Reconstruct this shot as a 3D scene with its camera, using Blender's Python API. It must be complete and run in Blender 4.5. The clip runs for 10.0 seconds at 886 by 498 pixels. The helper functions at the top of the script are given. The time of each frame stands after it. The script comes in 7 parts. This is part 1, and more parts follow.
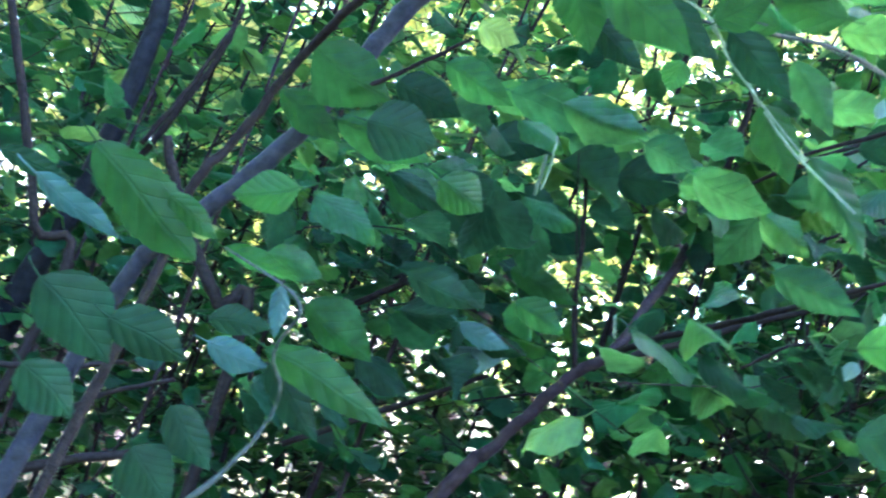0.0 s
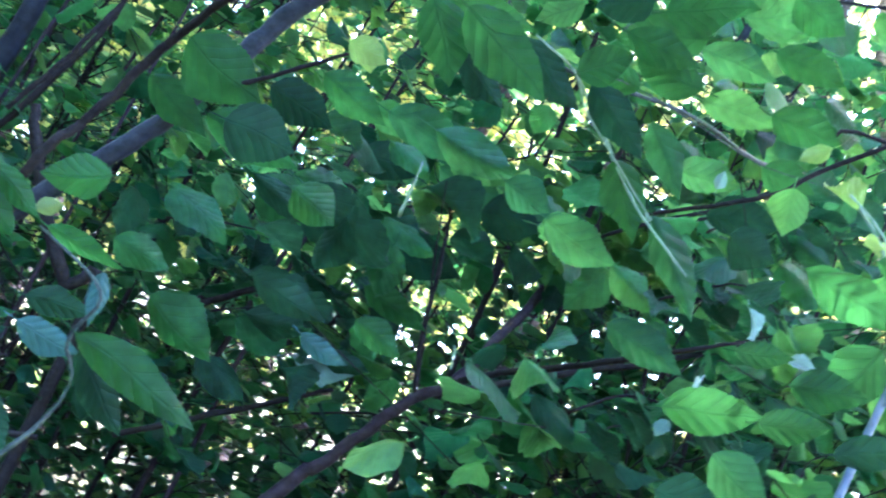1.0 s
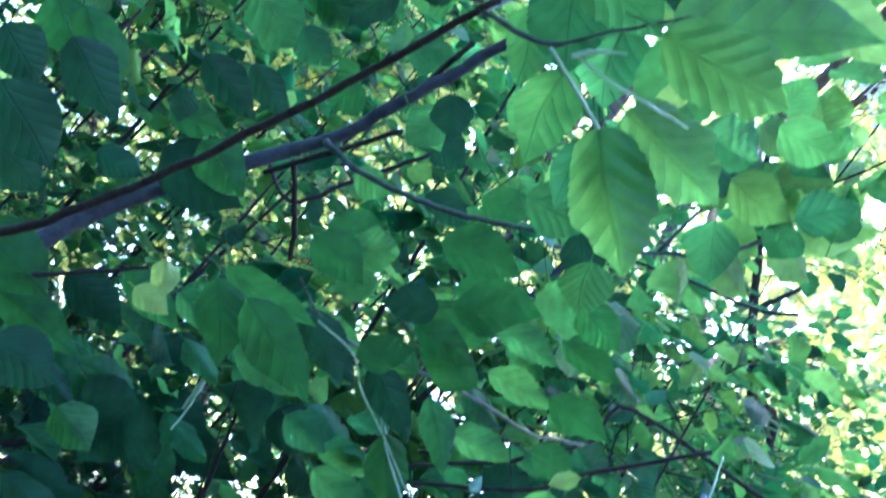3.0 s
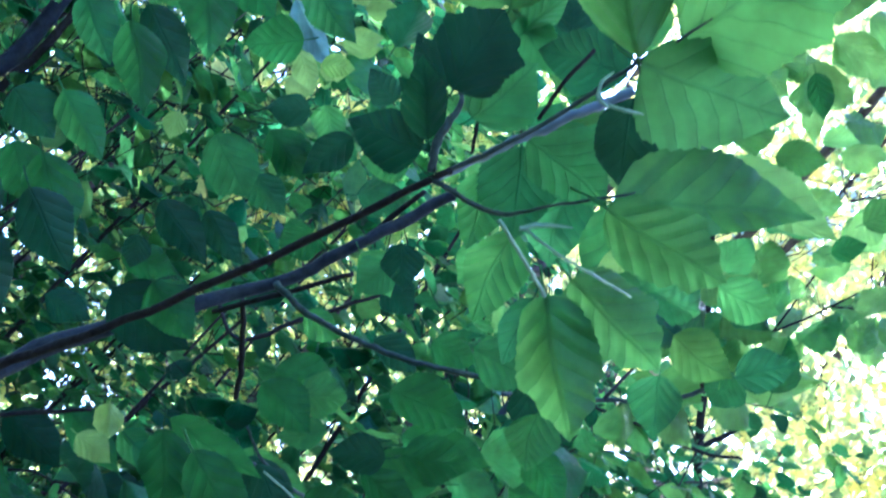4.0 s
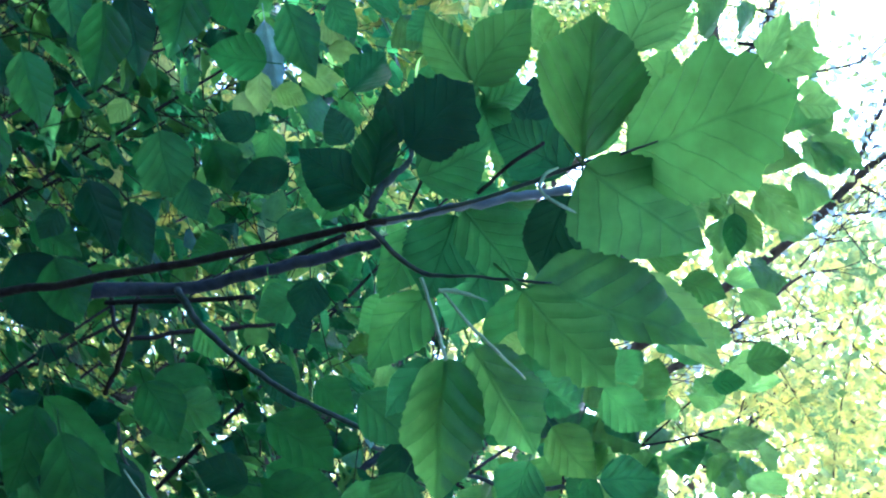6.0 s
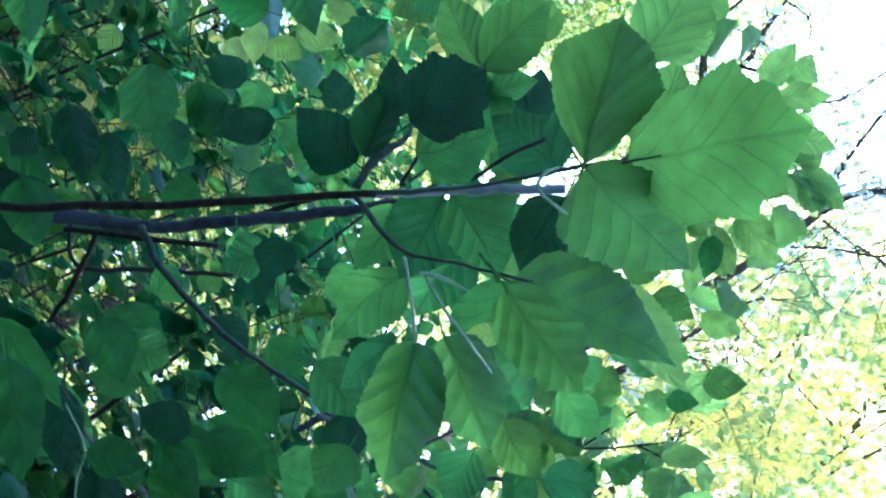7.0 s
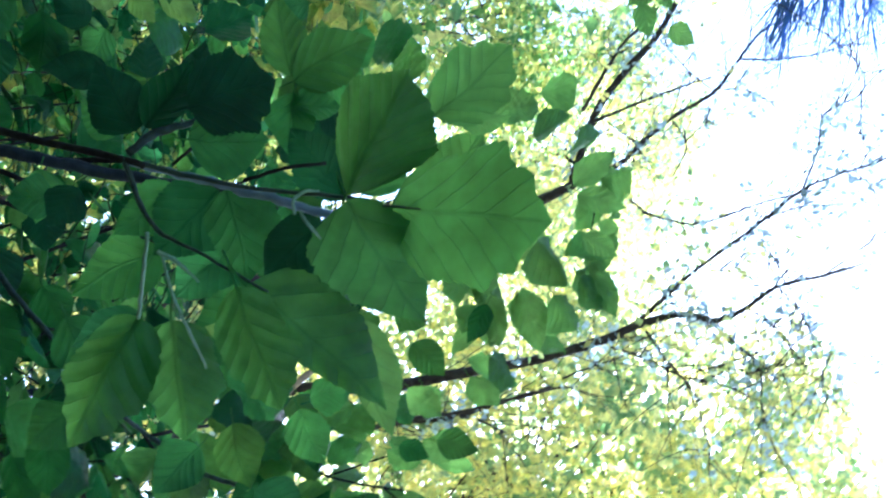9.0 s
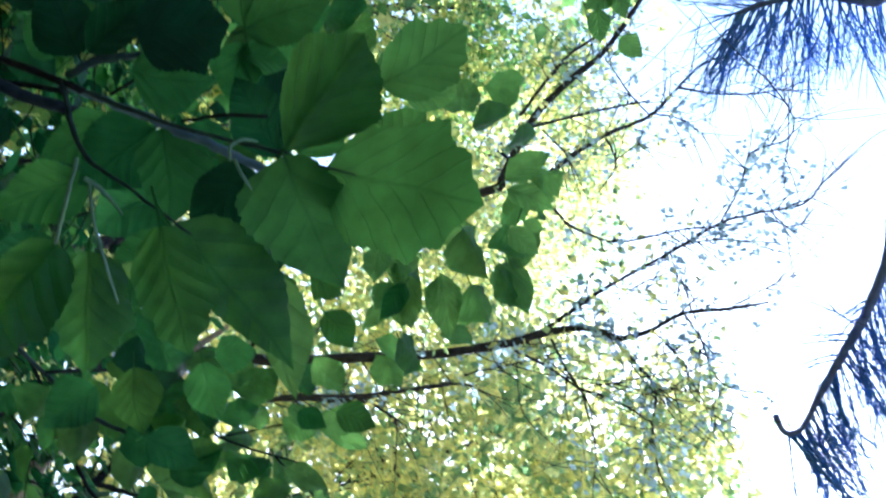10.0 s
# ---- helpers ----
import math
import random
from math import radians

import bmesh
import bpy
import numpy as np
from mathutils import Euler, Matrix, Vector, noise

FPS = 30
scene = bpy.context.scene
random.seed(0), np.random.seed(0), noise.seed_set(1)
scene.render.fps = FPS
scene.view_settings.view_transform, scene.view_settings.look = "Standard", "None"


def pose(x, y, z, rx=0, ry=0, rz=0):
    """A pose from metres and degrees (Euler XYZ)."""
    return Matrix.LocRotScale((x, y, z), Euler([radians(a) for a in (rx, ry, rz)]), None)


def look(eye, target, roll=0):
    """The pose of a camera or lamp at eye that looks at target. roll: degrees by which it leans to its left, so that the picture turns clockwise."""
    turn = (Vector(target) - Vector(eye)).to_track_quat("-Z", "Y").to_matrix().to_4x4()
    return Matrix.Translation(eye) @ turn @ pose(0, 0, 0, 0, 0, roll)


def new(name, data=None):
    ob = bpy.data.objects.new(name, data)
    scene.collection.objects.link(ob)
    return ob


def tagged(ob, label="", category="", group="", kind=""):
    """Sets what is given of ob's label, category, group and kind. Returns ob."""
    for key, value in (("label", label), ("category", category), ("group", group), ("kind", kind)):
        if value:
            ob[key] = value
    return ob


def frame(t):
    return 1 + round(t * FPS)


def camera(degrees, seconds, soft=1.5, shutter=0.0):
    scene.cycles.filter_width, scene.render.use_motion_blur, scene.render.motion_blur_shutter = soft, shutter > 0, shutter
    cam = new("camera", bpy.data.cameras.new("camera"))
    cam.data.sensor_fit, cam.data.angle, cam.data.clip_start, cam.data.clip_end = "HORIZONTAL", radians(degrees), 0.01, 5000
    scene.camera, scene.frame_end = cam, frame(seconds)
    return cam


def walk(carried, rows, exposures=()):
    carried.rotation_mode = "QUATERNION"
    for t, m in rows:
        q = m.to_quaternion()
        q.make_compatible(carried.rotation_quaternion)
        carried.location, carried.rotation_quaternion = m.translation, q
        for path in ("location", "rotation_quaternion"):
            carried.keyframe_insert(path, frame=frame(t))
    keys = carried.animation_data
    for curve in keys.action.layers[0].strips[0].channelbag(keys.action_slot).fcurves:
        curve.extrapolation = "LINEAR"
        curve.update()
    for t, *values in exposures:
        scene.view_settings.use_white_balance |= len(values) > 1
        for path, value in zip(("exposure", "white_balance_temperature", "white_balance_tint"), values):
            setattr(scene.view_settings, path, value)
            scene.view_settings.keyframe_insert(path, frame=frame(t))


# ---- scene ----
cam = camera(45.68, 10.0, soft=2.1, shutter=0.5)
PATH = [
    (0.0, (-0, -0, 1.5), (98, -20, -0)),
    (0.5, (0.021, 0.001, 1.515), (99.747, -23.249, -3.898)),
    (1.0, (0.037, -0.004, 1.518), (102.133, -26.454, -8.121)),
    (1.5, (0.051, -0.016, 1.55), (103.544, -29.423, -11.737)),
    (2.0, (0.064, -0.02, 1.58), (106.046, -32.335, -15.295)),
    (2.5, (0.051, -0.036, 1.625), (110.604, -33.391, -18.229)),
    (3.0, (0.007, -0.052, 1.667), (115.348, -33.222, -21.423)),
    (4.5, (-0.014, -0.084, 1.677), (127.867, -33.16, -27.014)),
    (5.0, (-0.022, -0.1, 1.677), (131.26, -34.79, -30.611)),
    (5.5, (-0.014, -0.095, 1.661), (134.131, -37.062, -35.627)),
    (7.0, (-0.03, -0.066, 1.652), (142.41, -43.105, -51.416)),
    (7.5, (-0.024, -0.082, 1.657), (145.856, -44.143, -57.309)),
    (8.0, (-0.011, -0.102, 1.666), (149.862, -44.581, -63.865)),
    (8.5, (-0.009, -0.11, 1.674), (154.838, -44.359, -70.37)),
    (9.0, (-0.009, -0.123, 1.684), (161.287, -43.825, -76.347)),
    (9.5, (-0.008, -0.123, 1.683), (166.942, -42.714, -82.776)),
    (10.0, (0, -0.123, 1.675), (168.888, -41.58, -88.334)),
]
walk(cam, [(t, pose(*eye, *turn)) for t, eye, turn in PATH], exposures=[(0.0, 5.64, 4980, 25), (1.0, 5.4, 4850, 27), (2.0, 5.13, 4600, 25), (3.0, 4.77, 4430, 25), (4.5, 4.14, 4350, 21), (5.5, 3.94, 4370, 19), (7.5, 3.97, 4500, 18), (8.5, 3.62, 4650, 11), (9.0, 3.16, 4750, 8), (10.0, 2.45, 4820, 7)])

# ---- light ----
SUN_AZ, SUN_EL = 62.0, 42.0
world = bpy.data.worlds.new("sky")
scene.world = world
world.use_nodes = True
wn = world.node_tree
sky = wn.nodes.new("ShaderNodeTexSky")
sky.sky_type, sky.sun_disc = "NISHITA", False
sky.sun_elevation, sky.sun_rotation = radians(SUN_EL), radians(SUN_AZ)
sky.air_density, sky.dust_density, sky.ozone_density = 1.0, 4.0, 1.0
wn.nodes["Background"].inputs["Strength"].default_value = 0.115
wn.links.new(sky.outputs[0], wn.nodes["Background"].inputs["Color"])
sun = new("sun", bpy.data.lights.new("sun", "SUN"))
sun.data.energy, sun.data.angle, sun.data.color = 4.8, radians(0.5), (1.0, 0.93, 0.8)
az, el = radians(SUN_AZ), radians(SUN_EL)
toward = Vector((math.sin(az) * math.cos(el), math.cos(az) * math.cos(el), math.sin(el)))
sun.matrix_basis = look(toward * 30, (0, 0, 0))

# ---- materials ----
def material(name):
    m = bpy.data.materials.new(name)
    m.use_nodes = True
    nt = m.node_tree
    return m, nt, nt.nodes, nt.links, nt.nodes["Principled BSDF"]


def ramp(nodes, stops):
    r = nodes.new("ShaderNodeValToRGB")
    while len(r.color_ramp.elements) < len(stops):
        r.color_ramp.elements.new(0.5)
    for e, (p, c) in zip(r.color_ramp.elements, stops):
        e.position, e.color = p, (*c, 1)
    return r


def leaf_material(name, colours, through_colour, amount=0.45, rough=0.42, island=False, veins=True, patch=0.0):
    """A leaf: blade colour varied from leaf to leaf and blotched, veins along its length, and light coming through."""
    m, nt, nodes, links, bsdf = material(name)
    rnd = nodes.new("ShaderNodeNewGeometry").outputs["Random Per Island"] if island else nodes.new("ShaderNodeObjectInfo").outputs["Random"]
    if patch:
        # neighbouring leaves of one bough share a colour
        where = nodes.new("ShaderNodeNewGeometry")
        field = nodes.new("ShaderNodeTexNoise")
        field.inputs["Scale"].default_value, field.inputs["Detail"].default_value = patch, 2.0
        links.new(where.outputs["Position"], field.inputs["Vector"])
        wide = nodes.new("ShaderNodeMapRange")
        wide.inputs["From Min"].default_value, wide.inputs["From Max"].default_value = 0.3, 0.7
        links.new(field.outputs["Fac"], wide.inputs["Value"])
        both = nodes.new("ShaderNodeMix")
        both.inputs["Factor"].default_value = 0.6
        links.new(rnd, both.inputs["A"])
        links.new(wide.outputs["Result"], both.inputs["B"])
        rnd = both.outputs["Result"]
    r = ramp(nodes, [(i / max(1, len(colours) - 1), c) for i, c in enumerate(colours)])
    links.new(rnd, r.inputs[0])
    coord = nodes.new("ShaderNodeTexCoord")
    geo = nodes.new("ShaderNodeNewGeometry")
    blot = nodes.new("ShaderNodeTexNoise")
    blot.inputs["Scale"].default_value, blot.inputs["Detail"].default_value = 60.0, 6.0
    links.new(geo.outputs["Position"], blot.inputs["Vector"])
    span = nodes.new("ShaderNodeMapRange")
    span.inputs["From Min"].default_value, span.inputs["From Max"].default_value = 0.25, 0.75
    span.inputs["To Min"].default_value, span.inputs["To Max"].default_value = 0.78, 1.2
    links.new(blot.outputs["Fac"], span.inputs["Value"])
    mul = nodes.new("ShaderNodeMix")
    mul.data_type, mul.blend_type = "RGBA", "MULTIPLY"
    mul.inputs["Factor"].default_value = 1.0
    links.new(r.outputs["Color"], mul.inputs["A"])
    links.new(span.outputs["Result"], mul.inputs["B"])
    slow = nodes.new("ShaderNodeTexNoise")
    slow.inputs["Scale"].default_value, slow.inputs["Detail"].default_value = 16.0, 3.0
    links.new(geo.outputs["Position"], slow.inputs["Vector"])
    drift = nodes.new("ShaderNodeMapRange")
    drift.inputs["From Min"].default_value, drift.inputs["From Max"].default_value = 0.3, 0.7
    drift.inputs["To Min"].default_value, drift.inputs["To Max"].default_value = 0.72, 1.25
    links.new(slow.outputs["Fac"], drift.inputs["Value"])
    uneven = nodes.new("ShaderNodeMix")
    uneven.data_type, uneven.blend_type = "RGBA", "MULTIPLY"
    uneven.inputs["Factor"].default_value = 1.0
    links.new(mul.outputs["Result"], uneven.inputs["A"])
    links.new(drift.outputs["Result"], uneven.inputs["B"])
    colour = uneven.outputs["Result"]
    passing = colour
    height = blot.outputs["Fac"]
    if veins:
        # side veins leave the midrib at an angle: bands of u - |v|
        sep = nodes.new("ShaderNodeSeparateXYZ")
        links.new(coord.outputs["UV"], sep.inputs[0])

        def calc(op, a, b=None):
            n = nodes.new("ShaderNodeMath")
            n.operation = op
            for i, v in enumerate((a, b)):
                if isinstance(v, (int, float)):
                    n.inputs[i].default_value = v
                elif v is not None:
                    links.new(v, n.inputs[i])
            return n.outputs[0]
        across = calc("ABSOLUTE", calc("SUBTRACT", sep.outputs["X"], 0.5))
        wander = nodes.new("ShaderNodeTexNoise")
        wander.inputs["Scale"].default_value = 4.0
        links.new(coord.outputs["UV"], wander.inputs["Vector"])
        along = calc("ADD", sep.outputs["Y"], calc("MULTIPLY", calc("SUBTRACT", wander.outputs["Fac"], 0.5), 0.09))
        curve = calc("MULTIPLY", calc("POWER", across, 0.85), 0.9)
        band = calc("ABSOLUTE", calc("SUBTRACT", calc("FRACT", calc("MULTIPLY", calc("SUBTRACT", along, curve), 6.0)), 0.5))
        side = calc("MAXIMUM", calc("SUBTRACT", 1.0, calc("DIVIDE", band, 0.07)), 0.0)
        mid = calc("MAXIMUM", calc("SUBTRACT", 1.0, calc("DIVIDE", across, 0.018)), 0.0)
        line = calc("MAXIMUM", calc("MULTIPLY", side, 0.7), mid)
        tint = nodes.new("ShaderNodeMix")
        tint.data_type = "RGBA"
        links.new(line, tint.inputs["Factor"])
        links.new(colour, tint.inputs["A"])
        rib = nodes.new("ShaderNodeMix")
        rib.data_type, rib.blend_type = "RGBA", "MULTIPLY"
        rib.inputs["Factor"].default_value, rib.inputs["B"].default_value = 1.0, (2.6, 2.0, 2.2, 1)
        links.new(colour, rib.inputs["A"])
        links.new(rib.outputs["Result"], tint.inputs["B"])
        soft = nodes.new("ShaderNodeMix")
        soft.data_type = "RGBA"
        soft.inputs["Factor"].default_value = 0.42
        links.new(colour, soft.inputs["A"])
        links.new(tint.outputs["Result"], soft.inputs["B"])
        dim = nodes.new("ShaderNodeMix")
        dim.data_type, dim.blend_type = "RGBA", "MULTIPLY"
        dim.inputs["B"].default_value = (0.45, 0.5, 0.5, 1)
        links.new(calc("MULTIPLY", line, 0.55), dim.inputs["Factor"])
        links.new(colour, dim.inputs["A"])
        passing = dim.outputs["Result"]
        colour = soft.outputs["Result"]
        # the blade is quilted between the side veins
        quilt = calc("MULTIPLY", calc("POWER", calc("MULTIPLY", band, 2.0), 0.6), calc("MINIMUM", calc("MULTIPLY", across, 9.0), 1.0))
        height = calc("SUBTRACT", calc("ADD", calc("MULTIPLY", blot.outputs["Fac"], 0.3), calc("MULTIPLY", quilt, 0.24)), calc("MULTIPLY", line, 0.3))
    bump = nodes.new("ShaderNodeBump")
    bump.inputs["Strength"].default_value, bump.inputs["Distance"].default_value = 0.7, 0.0028
    links.new(height, bump.inputs["Height"])
    links.new(colour, bsdf.inputs["Base Color"])
    links.new(bump.outputs[0], bsdf.inputs["Normal"])
    bsdf.inputs["Roughness"].default_value = rough
    bsdf.inputs["Specular IOR Level"].default_value = 0.17
    lit = nodes.new("ShaderNodeBsdfTranslucent")
    thru = nodes.new("ShaderNodeMix")
    thru.data_type, thru.blend_type = "RGBA", "MULTIPLY"
    thru.inputs["Factor"].default_value = 1.0
    links.new(passing, thru.inputs["A"])
    thru.inputs["B"].default_value = (*through_colour, 1)
    links.new(thru.outputs["Result"], lit.inputs["Color"])
    links.new(bump.outputs[0], lit.inputs["Normal"])
    mix = nodes.new("ShaderNodeMixShader")
    mix.inputs[0].default_value = amount
    links.new(bsdf.outputs[0], mix.inputs[1])
    links.new(lit.outputs[0], mix.inputs[2])
    links.new(mix.outputs[0], nodes["Material Output"].inputs["Surface"])
    return m


def bark_material(name, dark, light, scale, rough=0.8, gloss=0.08):
    m, nt, nodes, links, bsdf = material(name)
    geo = nodes.new("ShaderNodeNewGeometry")
    a = nodes.new("ShaderNodeTexNoise")
    a.inputs["Scale"].default_value, a.inputs["Detail"].default_value = scale, 8.0
    b = nodes.new("ShaderNodeTexVoronoi")
    b.inputs["Scale"].default_value = scale * 2.5
    for n in (a, b):
        links.new(geo.outputs["Position"], n.inputs["Vector"])
    r = ramp(nodes, [(0.3, dark), (0.7, light)])
    links.new(a.outputs["Fac"], r.inputs[0])
    links.new(r.outputs[0], bsdf.inputs["Base Color"])
    bump = nodes.new("ShaderNodeBump")
    bump.inputs["Strength"].default_value, bump.inputs["Distance"].default_value = 0.35, 0.003
    links.new(b.outputs["Distance"], bump.inputs["Height"])
    links.new(bump.outputs[0], bsdf.inputs["Normal"])
    bsdf.inputs["Roughness"].default_value = rough
    bsdf.inputs["Specular IOR Level"].default_value = gloss
    return m


GREENS = [(0.004, 0.027, 0.016), (0.010, 0.058, 0.025), (0.020, 0.098, 0.033), (0.006, 0.040, 0.022), (0.014, 0.074, 0.026), (0.024, 0.110, 0.036)]
# the near-black greens stand in for shade inside the thicket
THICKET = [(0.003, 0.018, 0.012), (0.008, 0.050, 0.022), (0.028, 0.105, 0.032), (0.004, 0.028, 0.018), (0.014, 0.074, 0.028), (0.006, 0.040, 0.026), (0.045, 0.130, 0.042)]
LEAF = leaf_material("leaf_green", GREENS, (5.6, 3.0, 1.65), 0.56, 0.45)
# copies of the leaf with lit, backlit or shaded tone in their colour
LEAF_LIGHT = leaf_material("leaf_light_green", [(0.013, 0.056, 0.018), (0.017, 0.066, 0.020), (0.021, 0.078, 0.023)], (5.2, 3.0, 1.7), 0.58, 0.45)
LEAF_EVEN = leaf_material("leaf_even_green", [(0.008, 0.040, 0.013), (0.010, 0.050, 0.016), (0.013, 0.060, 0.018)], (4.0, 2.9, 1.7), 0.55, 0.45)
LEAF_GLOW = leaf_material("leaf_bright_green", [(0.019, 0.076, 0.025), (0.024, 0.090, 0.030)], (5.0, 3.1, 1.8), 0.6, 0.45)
LEAF_BACKLIT = leaf_material("leaf_backlit_green", [(0.038, 0.115, 0.042), (0.054, 0.14, 0.055)], (3.6, 2.5, 1.3), 0.62, 0.45)
LEAF_SHADED = leaf_material("leaf_shaded_green", [(0.003, 0.022, 0.011), (0.006, 0.036, 0.017), (0.004, 0.028, 0.014)], (3.6, 1.9, 1.5), 0.45, 0.6)
LEAF_PALE = leaf_material("leaf_pale", [(0.10, 0.18, 0.05), (0.15, 0.22, 0.09)], (1.8, 1.8, 1.0), 0.5)
LEAF_YOUNG = leaf_material("leaf_young", [(0.08, 0.16, 0.15), (0.13, 0.21, 0.22)], (1.3, 1.4, 1.3), 0.35, 0.4)
# bluish gloss on curled leaves, painted into the base colour
LEAF_SHEEN = leaf_material("leaf_painted_sheen", [(0.018, 0.058, 0.058), (0.032, 0.085, 0.09)], (1.6, 1.7, 1.3), 0.35, 0.35)
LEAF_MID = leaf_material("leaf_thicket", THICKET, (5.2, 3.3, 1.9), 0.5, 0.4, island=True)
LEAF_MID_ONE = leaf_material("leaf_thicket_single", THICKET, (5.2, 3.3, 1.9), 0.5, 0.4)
# the yellow of sun shining through the crowns is put into this colour
LEAF_SUN_TINT = leaf_material("leaf_sunlit_tint", [(0.10, 0.17, 0.09), (0.16, 0.25, 0.13), (0.24, 0.32, 0.18), (0.50, 0.47, 0.20), (0.72, 0.62, 0.28), (0.40, 0.44, 0.24), (0.14, 0.22, 0.13)], (1.65, 1.65, 1.2), 0.54, 0.5, island=True, veins=False, patch=2.2)
# pale blue of the sky's bloom around these leaves, put into their colour
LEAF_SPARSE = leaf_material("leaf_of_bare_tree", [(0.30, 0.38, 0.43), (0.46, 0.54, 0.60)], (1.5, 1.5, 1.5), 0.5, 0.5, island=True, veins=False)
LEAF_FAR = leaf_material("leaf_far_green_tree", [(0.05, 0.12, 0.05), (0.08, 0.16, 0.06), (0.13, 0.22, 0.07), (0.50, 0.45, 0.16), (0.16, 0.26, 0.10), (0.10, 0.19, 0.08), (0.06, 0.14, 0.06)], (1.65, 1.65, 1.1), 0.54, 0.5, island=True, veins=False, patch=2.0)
BARK_DARK = bark_material("bark_dark", (0.006, 0.006, 0.007), (0.018, 0.017, 0.018), 120)
BARK_GREY = bark_material("bark_grey", (0.011, 0.015, 0.023), (0.029, 0.036, 0.052), 60, 0.6)
BARK_SLATE = bark_material("bark_slate", (0.004, 0.006, 0.010), (0.013, 0.017, 0.026), 60, 0.6)
BARK_TAN = bark_material("bark_tan", (0.16, 0.11, 0.085), (0.38, 0.28, 0.22), 18)
BARK_BROWN = bark_material("bark_brown", (0.011, 0.009, 0.012), (0.030, 0.025, 0.031), 70)
BARK_FAR = bark_material("bark_bare_tree", (0.030, 0.024, 0.026), (0.080, 0.066, 0.070), 25)
BARK_TRUNK = bark_material("bark_pine_trunk", (0.06, 0.045, 0.035), (0.16, 0.11, 0.08), 14)
# bough bark takes the blue fringe of the bright sky as its colour
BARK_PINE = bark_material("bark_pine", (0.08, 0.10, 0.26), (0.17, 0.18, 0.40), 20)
GREEN_TWIG = bark_material("twig_green", (0.012, 0.022, 0.020), (0.035, 0.050, 0.050), 90, 0.5)
BLUE_STALK = bark_material("stalk_bluish", (0.06, 0.09, 0.13), (0.14, 0.18, 0.25), 60, 0.5)
PALE_STALK = bark_material("stalk_pale", (0.09, 0.16, 0.11), (0.17, 0.25, 0.19), 90, 0.45)
# needles are painted with the blue fringe seen against the bright sky
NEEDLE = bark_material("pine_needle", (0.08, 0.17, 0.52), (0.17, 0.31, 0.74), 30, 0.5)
SOIL = bark_material("soil_and_litter", (0.045, 0.040, 0.022), (0.11, 0.10, 0.05), 4, 0.95)

# ---- helpers for things ----
def part(name, mesh, mat, parent, label="", m=None):
    if isinstance(mesh, bmesh.types.BMesh):
        me = bpy.data.meshes.new(name)
        mesh.to_mesh(me)
        mesh.free()
        mesh = me
    if mat and not mesh.materials:
        mesh.materials.append(mat)
    ob = new(name, mesh)
    ob.parent = parent
    if m is not None:
        ob.matrix_basis = m
    return tagged(ob, label)


def plant(name, label, category, base, group="", kind=""):
    e = new(name)
    e.location = base
    e.empty_display_size = 0.1
    return tagged(e, label, category, group, kind)


def smooth_line(pts, step=5):
    """Points on a smooth curve through pts, which carry a radius."""
    P = [np.array(p, float) for p in pts]
    P = [2 * P[0] - P[1], *P, 2 * P[-1] - P[-2]]
    out = []
    for i in range(1, len(P) - 2):
        a, b, c, d = P[i - 1:i + 3]
        for k in range(step):
            s = k / step
            out.append(0.5 * (2 * b + (c - a) * s + (2 * a - 5 * b + 4 * c - d) * s * s + (3 * b - a - 3 * c + d) * s ** 3))
    out.append(P[-2])
    for p in out:
        p[3] = max(p[3], 0.0004)
    return out


def tube(verts, faces, line, sides=8, knobs=0.0):
    """Adds a tapered round limb along line to the lists."""
    start = len(verts)
    prev = None
    for i, p in enumerate(line):
        a = line[max(0, i - 1)][:3]
        b = line[min(len(line) - 1, i + 1)][:3]
        t = Vector(b - a).normalized()
        u = t.orthogonal().normalized() if prev is None else (prev - t * prev.dot(t)).normalized()
        prev = u
        w = t.cross(u)
        r = p[3] * (1 + (knobs * (random.random() - 0.3) if knobs else 0))
        for k in range(sides):
            ang = 2 * math.pi * k / sides
            q = Vector(p[:3]) + (u * math.cos(ang) + w * math.sin(ang)) * r
            verts.append(q[:])
    n = len(line)
    for i in range(n - 1):
        for k in range(sides):
            a = start + i * sides + k
            b = start + i * sides + (k + 1) % sides
            faces.append((a, b, b + sides, a + sides))
    faces.append(tuple(start + k for k in reversed(range(sides))))
    faces.append(tuple(start + (n - 1) * sides + k for k in range(sides)))


def mesh_of(name, verts, faces, mat, smooth=True):
    me = bpy.data.meshes.new(name)
    me.from_pydata([tuple(v) for v in verts], [], faces)
    me.materials.append(mat)
    if smooth:
        me.polygons.foreach_set("use_smooth", [True] * len(me.polygons))
    return me


def branch(parent, name, pts, mat):
    v, f = [], []
    origin = np.array([*parent.location, 0.0])
    line = smooth_line([np.array(p) - origin for p in pts], 6)
    for p in line[1:-1]:
        p[:3] += np.random.normal(size=3) * min(p[3], 0.006) * 0.2
    tube(v, f, line, 8, 0.14)
    return part(name, mesh_of(name, v, f, mat), None, parent)


